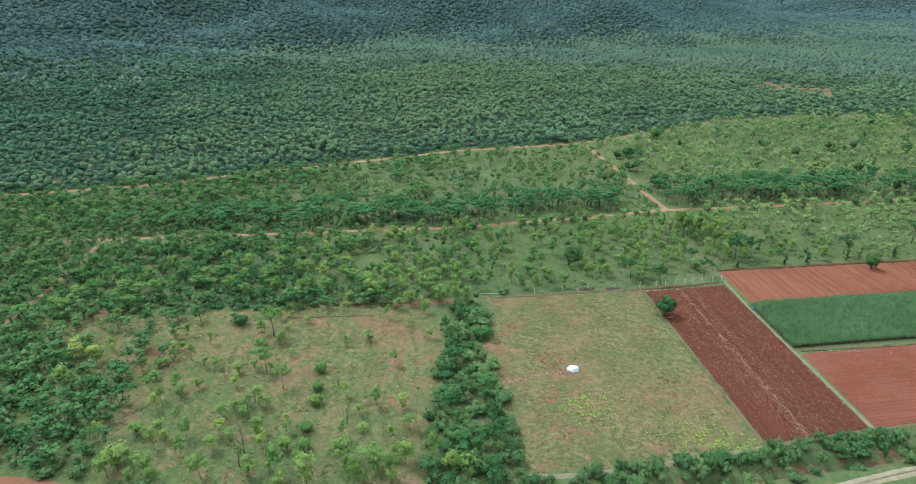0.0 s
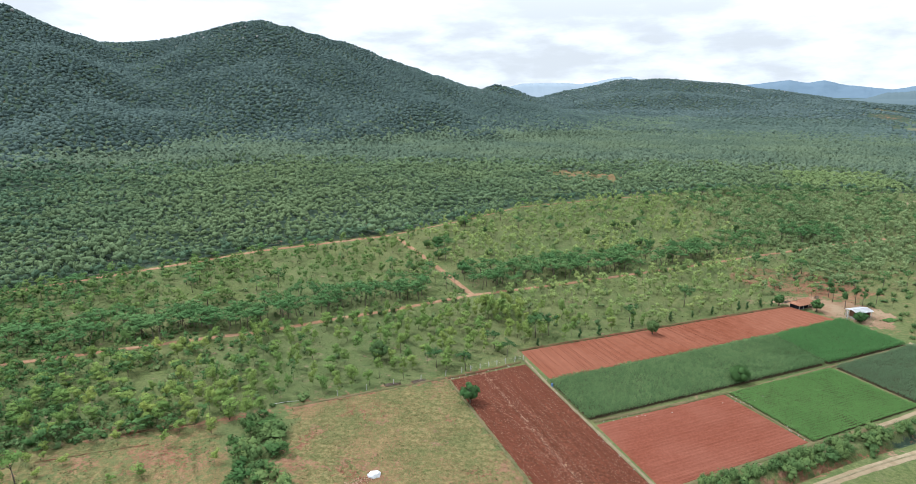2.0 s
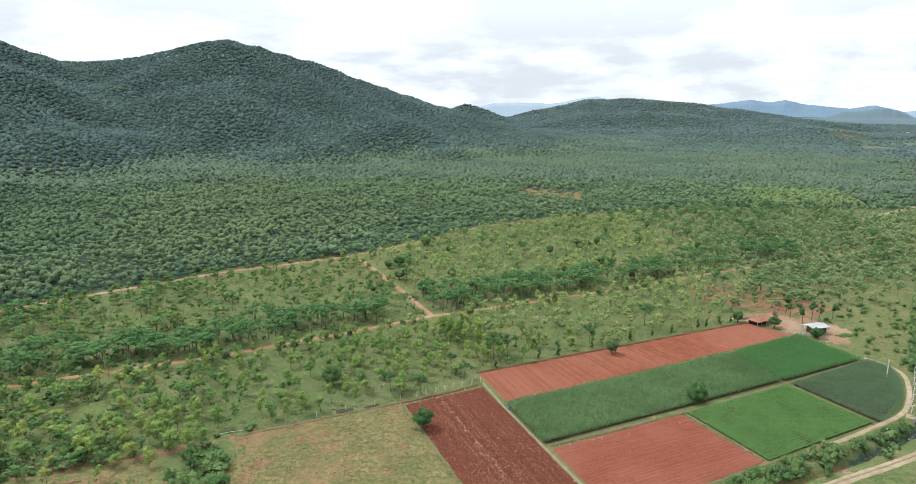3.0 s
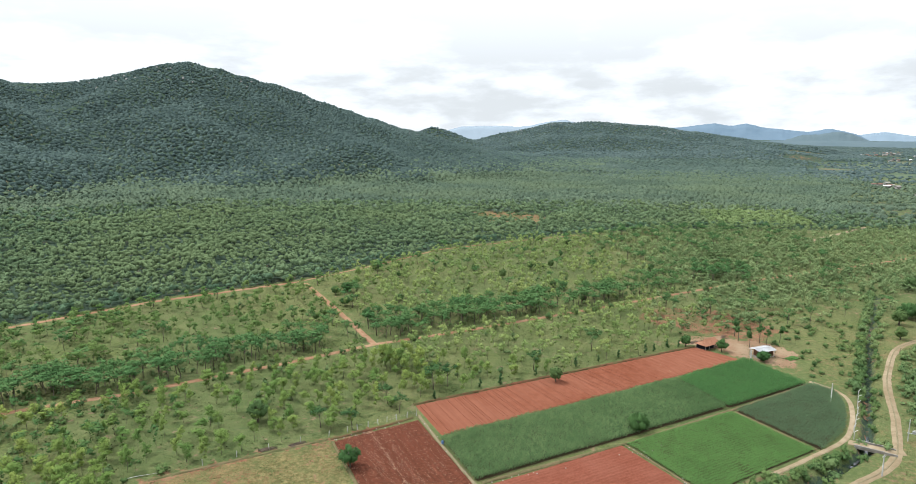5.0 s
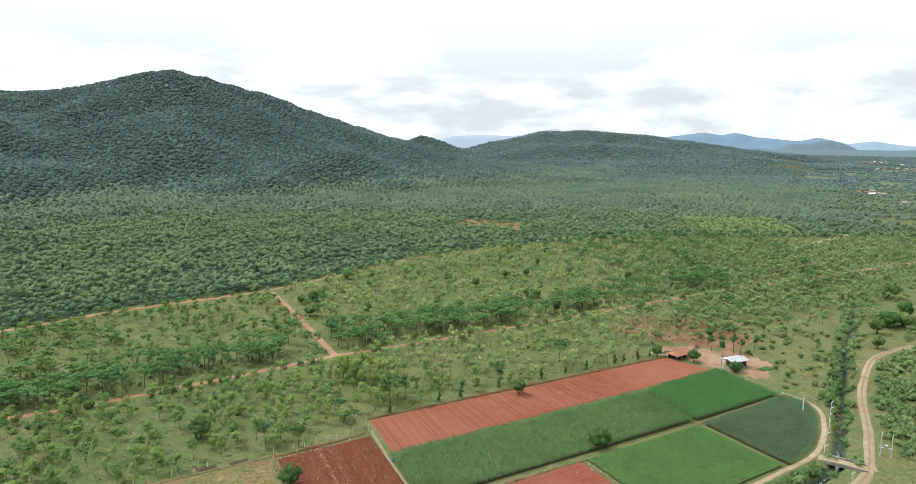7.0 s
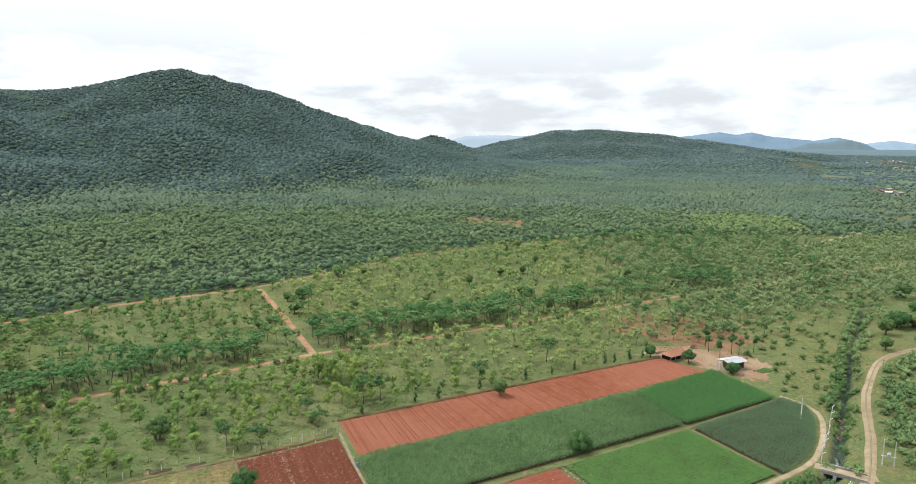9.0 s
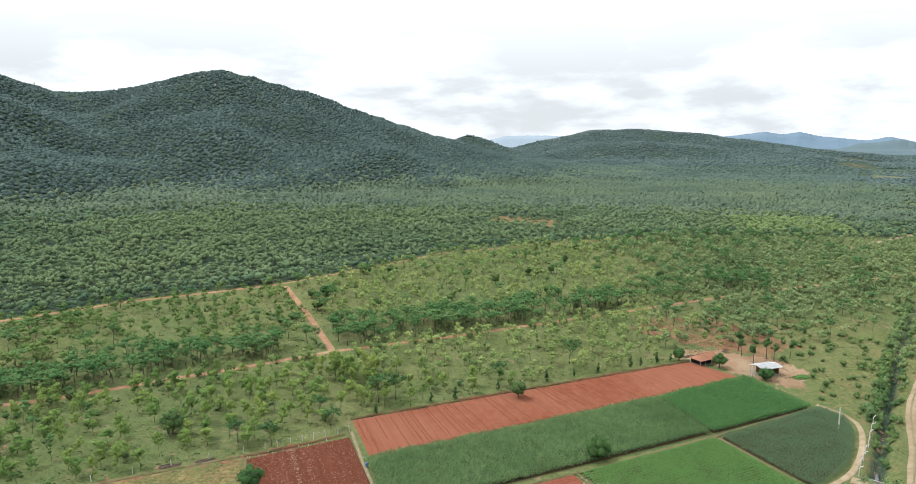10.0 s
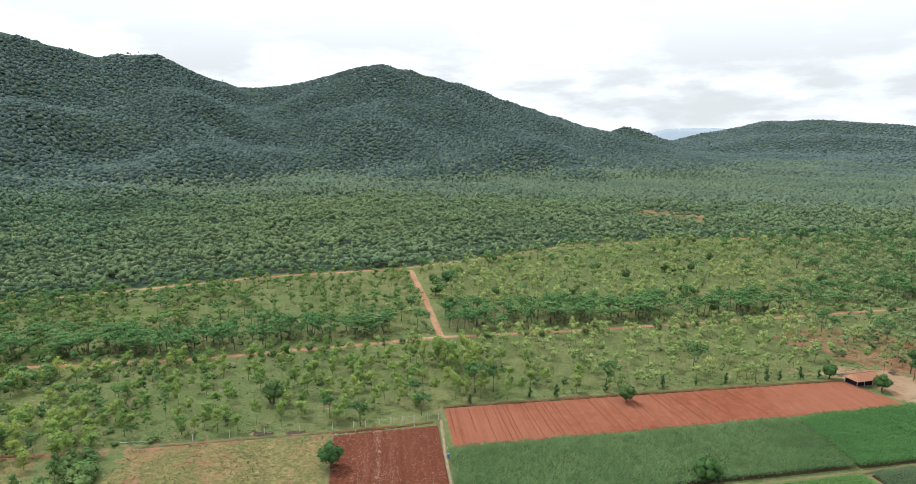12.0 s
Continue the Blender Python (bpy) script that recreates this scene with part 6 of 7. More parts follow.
def tin_house():
    ob = thing("farm_house", 86.6, 175.4, 24, "small open house under a white corrugated tin roof", "house")
    part("wall", box(bmesh.new(), -1.6, 2.6, 1.5, 1.7, -0.1, 2.1, 0.02), BRICKWORK, ob)
    part("wall", box(bmesh.new(), 2.4, 2.6, -1.6, 1.5, -0.1, 2.1, 0.02), BRICKWORK, ob)
    part("wall", box(bmesh.new(), -1.6, -1.4, -0.6, 1.5, -0.1, 2.1, 0.02), BRICKWORK, ob)
    part("floor_slab", box(bmesh.new(), -2.9, 2.8, -1.9, 1.8, -0.2, 0.06, 0.02), CONCRETE, ob)
    for x, y in ((-3.0, -1.9), (-0.4, -1.9), (2.6, -1.9), (-3.0, 1.7)):
        part("post", pipe(bmesh.new(), [(x, y, -0.3), (x, y, 2.15)], [0.09, 0.08], 7), PALE_POST, ob)
    for side in (-1, 1):
        bm = bmesh.new()
        n = 52
        top = [bm.verts.new((-3.4 + 6.6 * k / n, 0, 2.62 + 0.03 * (k % 2))) for k in range(n + 1)]
        low = [bm.verts.new((-3.4 + 6.6 * k / n, side * 2.35, 2.10 + 0.03 * (k % 2))) for k in range(n + 1)]
        for k in range(n):
            bm.faces.new((top[k], top[k + 1], low[k + 1], low[k]))
        bmesh.ops.solidify(bm, geom=bm.faces[:], thickness=0.02)
        part("roof_sheet", bm, TIN, ob, "white corrugated tin")
    part("ridge_cap", box(bmesh.new(), -3.4, 3.2, -0.14, 0.14, 2.63, 2.69, 0.02), TIN, ob)
    part("tie_beam", box(bmesh.new(), -3.1, 2.9, -1.95, -1.85, 2.0, 2.1), WOOD, ob)


cattle_shed()
tin_house()
pl = thing("gate_pillar", 82.2, 172.9, 20, "pale plastered pillar in front of the farm house", "pillar")
part("shaft", box(bmesh.new(), -0.14, 0.14, -0.14, 0.14, -0.2, 2.6, 0.02), PALE_POST, pl)
part("cap", box(bmesh.new(), -0.2, 0.2, -0.2, 0.2, 2.604, 2.7, 0.02), PALE_POST, pl)


def log_pile(x, y, turn):
    ob = thing("log_pile", x, y, turn, "long cut branches lying in a heap", "wood pile")
    rng = np.random.RandomState(7)
    for k in range(9):
        o, h = rng.uniform(-0.6, 0.6), 0.1 + 0.07 * (k // 3)
        part("branch", pipe(bmesh.new(), [(-1.8 + rng.uniform(-0.4, 0.4), o, h), (0, o + rng.uniform(-0.2, 0.2), h + 0.08), (1.8, o + rng.uniform(-0.5, 0.5), h)], [0.07, 0.06, 0.03], 5), WOOD, ob)


log_pile(81.8, 191.6, 60)
log_pile(70.5, 186.0, 30)
log_pile(-36.8, 122.8, 40)
log_pile(-42.5, 120.6, 25)


# ---- poles and posts ----
def concrete_pole(x, y, height, label, group="", arm=True):
    ob = thing("utility_pole", x, y, 20, label, "pole", group)
    part("shaft", pipe(bmesh.new(), [(0, 0, -0.5), (0, 0, height)], [0.15, 0.10], 8), PALE_POST, ob)
    if not arm:
        return ob
    part("crossarm", box(bmesh.new(), -0.5, 0.5, -0.05, 0.05, height - 0.45, height - 0.36, 0.01), GALVANISED, ob)
    for k in (-0.42, 0, 0.42):
        part("insulator", pipe(bmesh.new(), [(k, 0, height - 0.36), (k, 0, height - 0.2)], [0.05, 0.03], 7), PALE_POST, ob)
    return ob


concrete_pole(90.0, 145.8, 4.6, "pale concrete pole standing in the crop", "power line poles", False)
concrete_pole(81.0, 112.3, 4.6, "pale concrete pole beside the sandy track", "power line poles")


def transformer():
    ob = thing("transformer_stand", 96.4, 125.7, -28, "two pale poles carrying a small transformer", "transformer")
    for x in (-0.95, 0.95):
        part("pole", pipe(bmesh.new(), [(x, 0, -0.5), (x, 0, 5.2)], [0.11, 0.075], 8), PALE_POST, ob)
    for z in (1.9,):
        part("crossbar", box(bmesh.new(), -1.2, 1.2, -0.16, -0.08, z, z + 0.1, 0.01), GALVANISED, ob)
        part("crossbar", box(bmesh.new(), -1.2, 1.2, 0.08, 0.16, z, z + 0.1, 0.01), GALVANISED, ob)
    tank = part("tank", box(bmesh.new(), -0.3, 0.3, -0.22, 0.22, 2.004, 2.55, 0.04), GALVANISED, ob, "grey finned tank")
    for k in range(5):
        part("fin", box(bmesh.new(), -0.26 + 0.12 * k, -0.23 + 0.12 * k, -0.3, -0.224, 2.06, 2.48), GALVANISED, tank)
    for k in (-0.2, 0, 0.2):
        part("bushing", pipe(bmesh.new(), [(k, 0, 2.55), (k, 0, 2.85)], [0.06, 0.04], 7), PALE_POST, ob)


transformer()


def hooked_post():
    ob = tagged(new("fence_post"), "pale concrete fence post with a bent top", "post", "bent posts along the canal")
    bm = pipe(bmesh.new(), [(0, 0, -0.3), (0, 0, 1.5), (0.12, 0, 1.75), (0.75, 0, 2.0)], [0.09, 0.085, 0.085, 0.075], 6)
    part("shaft", bm, PALE_POST, ob)
    return ob


post = hooked_post()
SPOTS = ((84.3, 126.9), (86.1, 129.9), (88.0, 132.5), (89.8, 135.2), (91.9, 138.1), (94.0, 141.6), (96.1, 144.9), (98.1, 148.0))
post.matrix_basis = pose(*SPOTS[0], gz(*SPOTS[0]), 0, 0, 10)
for n, (x, y) in enumerate(SPOTS[1:]):
    copy_thing(post, pose(x, y, gz(x, y), 0, 0, (35, 5, 20, 45, 15, 0, 30)[n]))


def straight_post():
    ob = tagged(new("fence_post"), "short pale stone fence post", "post", "posts along the plantation edge")
    part("shaft", box(bmesh.new(), -0.07, 0.07, -0.06, 0.06, -0.3, 1.35, 0.015), PALE_POST, ob)
    return ob


post = straight_post()
post.matrix_basis = pose(-27.3, 128.3, gz(-27.3, 128.3), 2, 1, 20)
FENCE = [(-25.2, 129.4), (-23.0, 130.8), (-20.9, 131.9), (-19.0, 133.0), (-16.9, 134.3), (-14.6, 135.5), (-12.5, 136.6), (-31.0, 126.4), (-36.5, 123.6), (-42.4, 120.6), (-48.2, 117.6), (-54.0, 114.4)]
for k, (x, y) in enumerate(FENCE):
    copy_thing(post, pose(x, y, gz(x, y), (k * 37) % 9 - 4, (k * 23) % 9 - 4, 25))


def pole_post():
    ob = tagged(new("fence_post"), "thin grey wooden fence post beside the forest road", "post", "posts along the forest road")
    part("shaft", pipe(bmesh.new(), [(0, 0, -0.3), (0.03, 0, 0.9), (0, 0.02, 1.9)], [0.06, 0.055, 0.045], 5), WOOD, ob)
    return ob


post = pole_post()
post.matrix_basis = pose(-201.5, 151.2, gz(-201.5, 151.2))
for k in range(1, 66):
    e = 7 * k / 66
    a, b = FOREST_ROAD[3 + int(e)], FOREST_ROAD[4 + int(e)]
    x, y = a[0] + (b[0] - a[0]) * (e % 1) - 1.2, a[1] + (b[1] - a[1]) * (e % 1) + 1.6
    copy_thing(post, pose(x, y, gz(x, y), (k * 37) % 9 - 4, (k * 23) % 9 - 4, k * 50))


def wire(points, height):
    bm = bmesh.new()
    pipe(bm, [(x, y, gz(x, y) + height) for x, y in points], [0.004] * len(points), 3)
    return tagged(part("fence_wire", bm, GALVANISED), "thin wire strung between fence posts", "wire")


wire([(-27.3, 128.3)] + FENCE[:7], 1.1)
wire([(-27.3, 128.3)] + FENCE[:7], 0.6)

ribbon("track_verge", EAST_ROAD, 0.36, VERGE, "grassy strip between the wheel ruts", 0.2, seed=9)

log = thing("fallen_log", -64.6, 110.2, 24, "pale fallen pole lying along the field edge", "log")
part("pole", pipe(bmesh.new(), [(-3.0, 0, 0.08), (0, 0.1, 0.14), (3.1, 0, 0.08)], [0.06, 0.055, 0.04], 7), PALE_POST, log)

def outcrops():
    r = np.random.RandomState(66)
    rows = []
    for line, _ in RIDGES[:1] + RIDGES[5:6]:
        for _ in range(80):
            k = r.randint(0, len(line) - 1)
            e = r.rand()
            x = line[k][0] + e * (line[k + 1][0] - line[k][0]) + r.normal() * 14
            y = line[k][1] + e * (line[k + 1][1] - line[k][1]) - 14 - abs(r.normal()) * 28
            w = r.uniform(1.0, 2.6)
            rows.append((x, y, gz(x, y) + 0.9, r.uniform(0, 6.28), w, w * r.uniform(0.6, 1.1), r.randint(0, 4)))
    kinds = [[(lump(np.zeros(3), 1.0, np.random.RandomState(k), 0.35), 0)] for k in range(4)]
    tagged(scattered("rock_outcrops", kinds, np.array(rows), [ROCK]), "pale grey rocks showing between the crest trees", "rocks", kind="stuff")


ROCK = earth("weathered_grey_rock", (0.120, 0.120, 0.115), (0.190, 0.185, 0.175), (0.150, 0.150, 0.145), 0.6, 0.1)
outcrops()

# ---- small things on the fields ----
rng = np.random.RandomState(71)
heap = bmesh.new()
bmesh.ops.create_icosphere(heap, subdivisions=3, radius=1.0)
for v in heap.verts:
    n = 1 + 0.22 * noise.noise(v.co * 1.7) + 0.10 * noise.noise(v.co * 4.5)
    v.co = Vector((v.co.x * 1.25 * n, v.co.y * 0.95 * n, max(v.co.z, -0.1) * 0.85 * n))
ob = tagged(part("sheeted_heap", heap, SHEETING), "heap covered with crumpled white plastic sheeting", "heap")
ob.matrix_basis = pose(-39.4, 86.9, gz(-39.4, 86.9) - 0.02, 0, 0, 20)
drum = thing("plastic_drum", -5.95, 123.4, 0, "blue plastic drum beside the maize", "drum")
part("barrel", pipe(bmesh.new(), [(0, 0, 0), (0, 0, 0.08), (0, 0, 0.36), (0, 0, 0.68), (0, 0, 0.76)], [0.22, 0.24, 0.26, 0.24, 0.21], 14), BLUE_PLASTIC, drum)
part("lid", pipe(bmesh.new(), [(0, 0, 0.764), (0, 0, 0.81)], [0.18, 0.17], 14), BLUE_PLASTIC, drum)
stone = bmesh.new()
bmesh.ops.create_icosphere(stone, subdivisions=1, radius=0.14)
for v in stone.verts:
    v.co *= 1 + 0.3 * noise.noise(v.co * 6)
first = tagged(part("field_stone", stone, STONE), "pale stone lying on red soil", "stone", "stones along the bunds")
first.matrix_basis = pose(4.0, 108.9, gz(4, 108.9) + 0.24)
for k in range(46):
    e = rng.rand()
    x, y = ((1.7 + 42 * e, 108.4 + 15.6 * e * 0.98), (-12 + 22 * e, 135.6 - 48 * e), (33.4 + 10.2 * e, 123.2 - 17.6 * e), (-30 + 17.2 * e, 124.4 + 9.8 * e))[k % 4]
    copy_thing(first, Matrix.Translation((x + rng.uniform(-0.6, 0.6), y + rng.uniform(-0.6, 0.6), SLOPE * y + 0.16)) @ Matrix.Rotation(e * 6, 4, "Z"))


def litter(name, poly, count, size, mat, label, category, seed, weight=None, lift=0.05, lean=1.5):
    r = np.random.RandomState(seed)
    p = np.array(poly)
    x, y = r.uniform(p[:, 0].min(), p[:, 0].max(), count), r.uniform(p[:, 1].min(), p[:, 1].max(), count)
    keep = inside(poly, x, y)
    if weight is not None:
        keep &= r.rand(count) < weight(x, y)
    keep &= along(CANAL, x, y)[0] > 1.9
    c = np.column_stack([x[keep], y[keep], SLOPE * y[keep] + lift])
    v, f = cards(c, size, r, lean + 0.7)
    down = np.cross(v[f[:, 1]] - v[f[:, 0]], v[f[:, 2]] - v[f[:, 0]])[:, 2] < 0
    f[down] = f[down][:, ::-1]
    return tagged(new(name, tri_mesh(name, v, f, [mat], smooth=True, normals=unit(0.35 * r.normal(size=v.shape) + [0, 0, 1]))), label, category, kind="stuff")


def strip_lines(x, y):
    """Stubble lies thickest along one worked line down the field."""
    d, _ = along(((-22.3, 128.6), (0.5, 81.4)), x, y)
    return np.clip(0.20 + 0.7 * np.exp(-(d / 0.9) ** 2) + 0.35 * np.exp(-((d - 2.4) / 0.7) ** 2) + 0.15 * waves(x, y, 7, 72) + 0.12 * np.sin(d * 4.2), 0, 1)


litter("maize_stubble", RED_STRIP, 46000, 0.14, STRAW_MAT, "pale maize stubble strewn over ploughed earth", "stubble", 73, strip_lines, 0.16)
STUBBLE_ROW = ((-22.3, 128.6), (-10.6, 105.0), (0.5, 81.4))
litter("maize_stubble", RED_STRIP, 34000, 0.27, STRAW_MAT, "pale line of cut maize stalks down the field", "stubble", 71, lambda x, y: 0.5 * np.exp(-(along(STUBBLE_ROW, x, y)[0] / 0.55) ** 2) * np.clip(0.7 + waves(x, y, 6, 70), 0, 1), 0.16)
TRODDEN = [(-51, 79.5), (-40, 87.5), (-38.6, 85.4), (-49.4, 77.4)]
litter("dry_stalks", TRODDEN, 2600, 0.24, STRAW_MAT, "pale trodden stalks beside the plastic heap", "straw", 69, lambda x, y: np.exp(-(along(((-50.0, 78.8), (-39.6, 86.6)), x, y)[0] / 0.7) ** 2), 0.05)
TUFT = foliage("dry_grass_tufts", (0.082, 0.090, 0.035), (0.164, 0.148, 0.070), (0.118, 0.116, 0.050), True, 0.1, 0.3)
WEED = foliage("yellow_flowering_weeds", (0.150, 0.190, 0.036), (0.280, 0.295, 0.050), (0.210, 0.240, 0.042), True, 0.1, 0.5)
HERB = foliage("green_herbs", (0.066, 0.092, 0.030), (0.118, 0.136, 0.052), (0.090, 0.112, 0.040), True, 0.1, 0.4)
litter("grass_tufts", TAN, 9000, 0.30, TUFT, "short dry grass tufts over the fallow field", "grass", 74, lambda x, y: np.clip(0.5 + 0.6 * waves(x, y, 9, 75), 0, 1), 0.03, 2.0)
litter("grass_tufts", SCRUB, 16000, 0.36, TUFT, "rough dry grass over the scrub field", "grass", 76, lambda x, y: np.clip(0.5 + 0.6 * waves(x, y, 8, 77), 0, 1), 0.04, 2.0)
litter("flowering_weeds", TAN, 46000, 0.29, WEED, "patches of yellow-green flowering weeds", "weeds", 78,
       lambda x, y: np.clip(1.5 * np.exp(-(((x + 12.6) / 6) ** 2 + ((y - 75) / 3) ** 2)) + 1.1 * np.exp(-(((x + 35) / 4) ** 2 + ((y - 76.5) / 4) ** 2)), 0, 1) * (waves(x, y, 4, 79) > -0.1), 0.1, 0.8)
FRESH = foliage("short_green_grass", (0.086, 0.100, 0.036), (0.158, 0.155, 0.068), (0.118, 0.124, 0.050), True, 0.1, 0.4)
litter("standing_grass", TAN, 34000, 0.22, FRESH, "short green grass standing in the fallow field", "grass", 99, lambda x, y: np.clip(0.55 + 0.6 * waves(x, y, 10, 100), 0, 1), 0.06, -0.7)
litter("herb_patches", TAN, 12000, 0.26, HERB, "green herb patches in the fallow field", "weeds", 80, lambda x, y: np.clip(waves(x, y, 11, 81) - 0.2, 0, 1), 0.03, 2.0)
PLOTS = [(-175, 104), (-100, 141), (-30, 182), (46, 220), (110, 255), (96, 205), (69, 184), (-13, 143), (-30, 127), (-62, 110), (-116, 86), (-155, 68)]
litter("grass_tufts", PLOTS, 60000, 0.34, HERB, "green grass tufts under the young trees", "grass", 82, lambda x, y: np.clip(0.5 + 0.5 * waves(x, y, 12, 83), 0, 1), 0.08, 0.6)
litter("undergrowth", PLOTS, 150000, 0.42, HERB, "low green undergrowth between the young trees", "undergrowth", 85, lambda x, y: np.clip(0.35 + 0.55 * waves(x, y, 16, 86), 0, 1) * off_roads(x, y, 2.0), 0.08, 0.9)
UPPER = [(-175, 108), (-100, 145), (-30, 186), (46, 224), (118, 262), (150, 290), (116, 380), (38, 346), (-14, 316), (-70, 248), (-148, 192), (-200, 146)]
litter("undergrowth", UPPER, 130000, 0.55, HERB, "low green undergrowth on the upper plots", "undergrowth", 87, lambda x, y: np.clip(0.35 + 0.55 * waves(x, y, 18, 88), 0, 1) * off_roads(x, y, 2.0), 0.18, 0.5)
litter("undergrowth", SCRUB, 24000, 0.34, HERB, "green weeds in the scrub field", "undergrowth", 93, lambda x, y: np.clip(0.15 + 0.7 * waves(x, y, 14, 94), 0, 1), 0.05, 1.6)
EASTLAND = [(80, 176), (98, 158), (86, 118), (70, 108), (40, 92), (10, 72), (30, 70), (110, 110), (170, 170), (200, 235), (130, 240), (96, 205)]
litter("grass_tufts", EASTLAND, 70000, 0.28, TUFT, "mixed dry and green grass beside the canal", "grass", 89, lambda x, y: np.clip(0.4 + 0.6 * waves(x, y, 9, 90), 0, 1) * off_roads(x, y, 1.5), 0.1, 0.6)
litter("undergrowth", EASTLAND, 60000, 0.28, HERB, "green weeds beside the canal and tracks", "undergrowth", 91, lambda x, y: np.clip(0.2 + 0.7 * waves(x, y, 13, 92), 0, 1) * off_roads(x, y, 1.5), 0.14, 0.6)
litter("weed_strip", SCRUB, 26000, 0.34, HERB, "strip of lush green weeds down the scrub field", "weeds", 95, lambda x, y: 0.9 * np.exp(-(along(((-83, 66), (-79.5, 58), (-76, 50), (-72, 43)), x, y)[0] / 2.4) ** 2), 0.12, 0.5)
litter("grass_rows", SCRUB, 60000, 0.30, TUFT, "dry grass standing in faint rows", "grass", 96, lambda x, y: np.clip(0.15 + 0.85 * np.sin(2.1 * (x * 0.89 + y * 0.45) + 0.8 * waves(x, y, 12, 97)), 0, 1) * np.clip(0.5 + 0.8 * waves(x, y, 18, 98), 0, 1), 0.1, 0.7)
BED = [(92.0, 173.2), (95.6, 175.2), (96.6, 173.4), (93.0, 171.4)]
litter("kitchen_garden", BED, 1400, 0.3, CROP_BRIGHT, "small bright green vegetable bed beside the house", "garden", 84, None, 0.2, 0.8)

# ---- trees that stand alone ----
LONE = [round_tree(500, 4.7, 2.3), round_tree(501, 3.8, 1.9), round_tree(502, 2.7, 2.0)]


def slim_tree(seed):
    r = np.random.RandomState(seed)
    bm = pipe(bmesh.new(), [(0, 0, -0.3), (0.08, 0.05, 1.6), (0.0, 0.1, 3.6)], [0.11, 0.09, 0.05], 6)
    crown = []
    for k in range(11):
        d = r.normal(size=3); d /= np.linalg.norm(d)
        h = np.array([0, 0.1, 3.9]) + d * [0.75, 0.75, 0.8]
        crown += clump(h, 0.5, np.array([0, 0.1, 3.7]), r, 44, 0.22, 0.66)
    return to_arrays(bm), joined(crown)


SLIM = [slim_tree(540 + k) for k in range(3)]


def lone(name, label, variant, x, y, size=1.0, turn=0.0, leaf=None, tall=1.0):
    trunk, crown = variant
    ob = tagged(new(name), label, "tree")
    ob.matrix_basis = Matrix.LocRotScale((x, y, gz(x, y)), Euler((0, 0, turn)), (size, size, size * tall))
    new("trunk", grown("trunk", trunk, [BARK])).parent = ob
    new("crown", grown("crown", crown, [leaf or BROAD_LEAF])).parent = ob


lone("mango_tree", "dense dark green tree at the fallow field's corner", LONE[0], -24.2, 114.1, 1.05)
lone("mango_tree", "round dark green tree standing in the harrowed field", LONE[1], 23.0, 155.8, 1.05, 1.0, SHRUB_LEAF, 1.05)
lone("mango_tree", "spreading green bush tree at the maize edge", LONE[2], 37.6, 129.5, 1.3, 2.0, BROAD_LEAF, 1.15)
lone("mango_tree", "round dark tree beside the tiled shed", LONE[0], 76.0, 178.6, 0.85, 2.5)
lone("mango_tree", "bushy dark tree in front of the tin house", LONE[2], 84.9, 171.2, 1.1, 0.6)
lone("mango_tree", "dark dense tree among young plantation trees", LONE[0], -48.5, 132.6, 1.15, 3.2, SHRUB_LEAF)
for n, (x, y, size) in enumerate(((154, 211, 1.7), (146, 204, 1.2), (160, 212, 1.5), (168, 222, 1.3), (180, 248, 1.6), (137, 190, 0.9), (163, 200, 1.4), (150, 186, 1.3))):
    lone("mango_tree", "broad dark green tree among scrub by the track", LONE[2 - n % 2], x, y, size * 1.2, n * 1.7, SHRUB_LEAF if n % 3 else BROAD_LEAF)
for n, (x, y, size) in enumerate(((-100.9, 77.2, 1.05), (-94.5, 65.9, 0.8), (-88.5, 62.5, 0.7))):
    lone("scrub_tree", "open-crowned yellow-green tree on the scrub field", ACACIAS[n], x, y, size, n * 2.1, SAPLING_LEAF)
for n, (x, y, size) in enumerate(((-110.6, 78.9, 0.85), (-84.9, 69.6, 0.7), (-93.0, 99.8, 0.7), (-80.3, 60.8, 0.7), (-78.0, 54.0, 0.65), (-82.4, 64.5, 0.6), (-76.0, 50.0, 0.7), (-62.3, 77.9, 1.2), (-57.5, 70.5, 1.1), (-52.5, 60.0, 1.2))):
    lone("bush_tree", "round leafy green bush on rough grass", LONE[2], x, y, size, n * 1.3, SHRUB_LEAF if n in (0, 7, 8, 9) else SAPLING_LEAF)
r = np.random.RandomState(111)
for n in range(46):
    x = r.uniform(-60, 85)
    y = float(farm_road(x)) + (float(forest_edge(x)) - 6 - float(farm_road(x)) - 8) * r.rand() + 8
    if off_roads(np.array([x]), np.array([y]), 3.5)[0]:
        lone("bush_tree", "round dark green tree among the young trees", LONE[n % 3], x, y, r.uniform(0.55, 1.0), n * 1.3, SHRUB_LEAF if n % 3 else BROAD_LEAF, r.uniform(0.8, 1.2))
lone("mango_tree", "dark tree at the end of the earth bank", LONE[1], 66.6, 182.6, 0.95, 1.7)
for n, (x, y) in enumerate(((84.7, 187.5), (85.9, 182.0), (90.9, 186.2), (92.4, 184.9), (97.4, 186.9), (85.4, 192.0))):
    lone("yard_tree", "slim tree with a small round dark crown by the farmyard", SLIM[n % 3], x, y, 0.95 + 0.12 * (n % 3), n * 1.1, BROAD_LEAF)
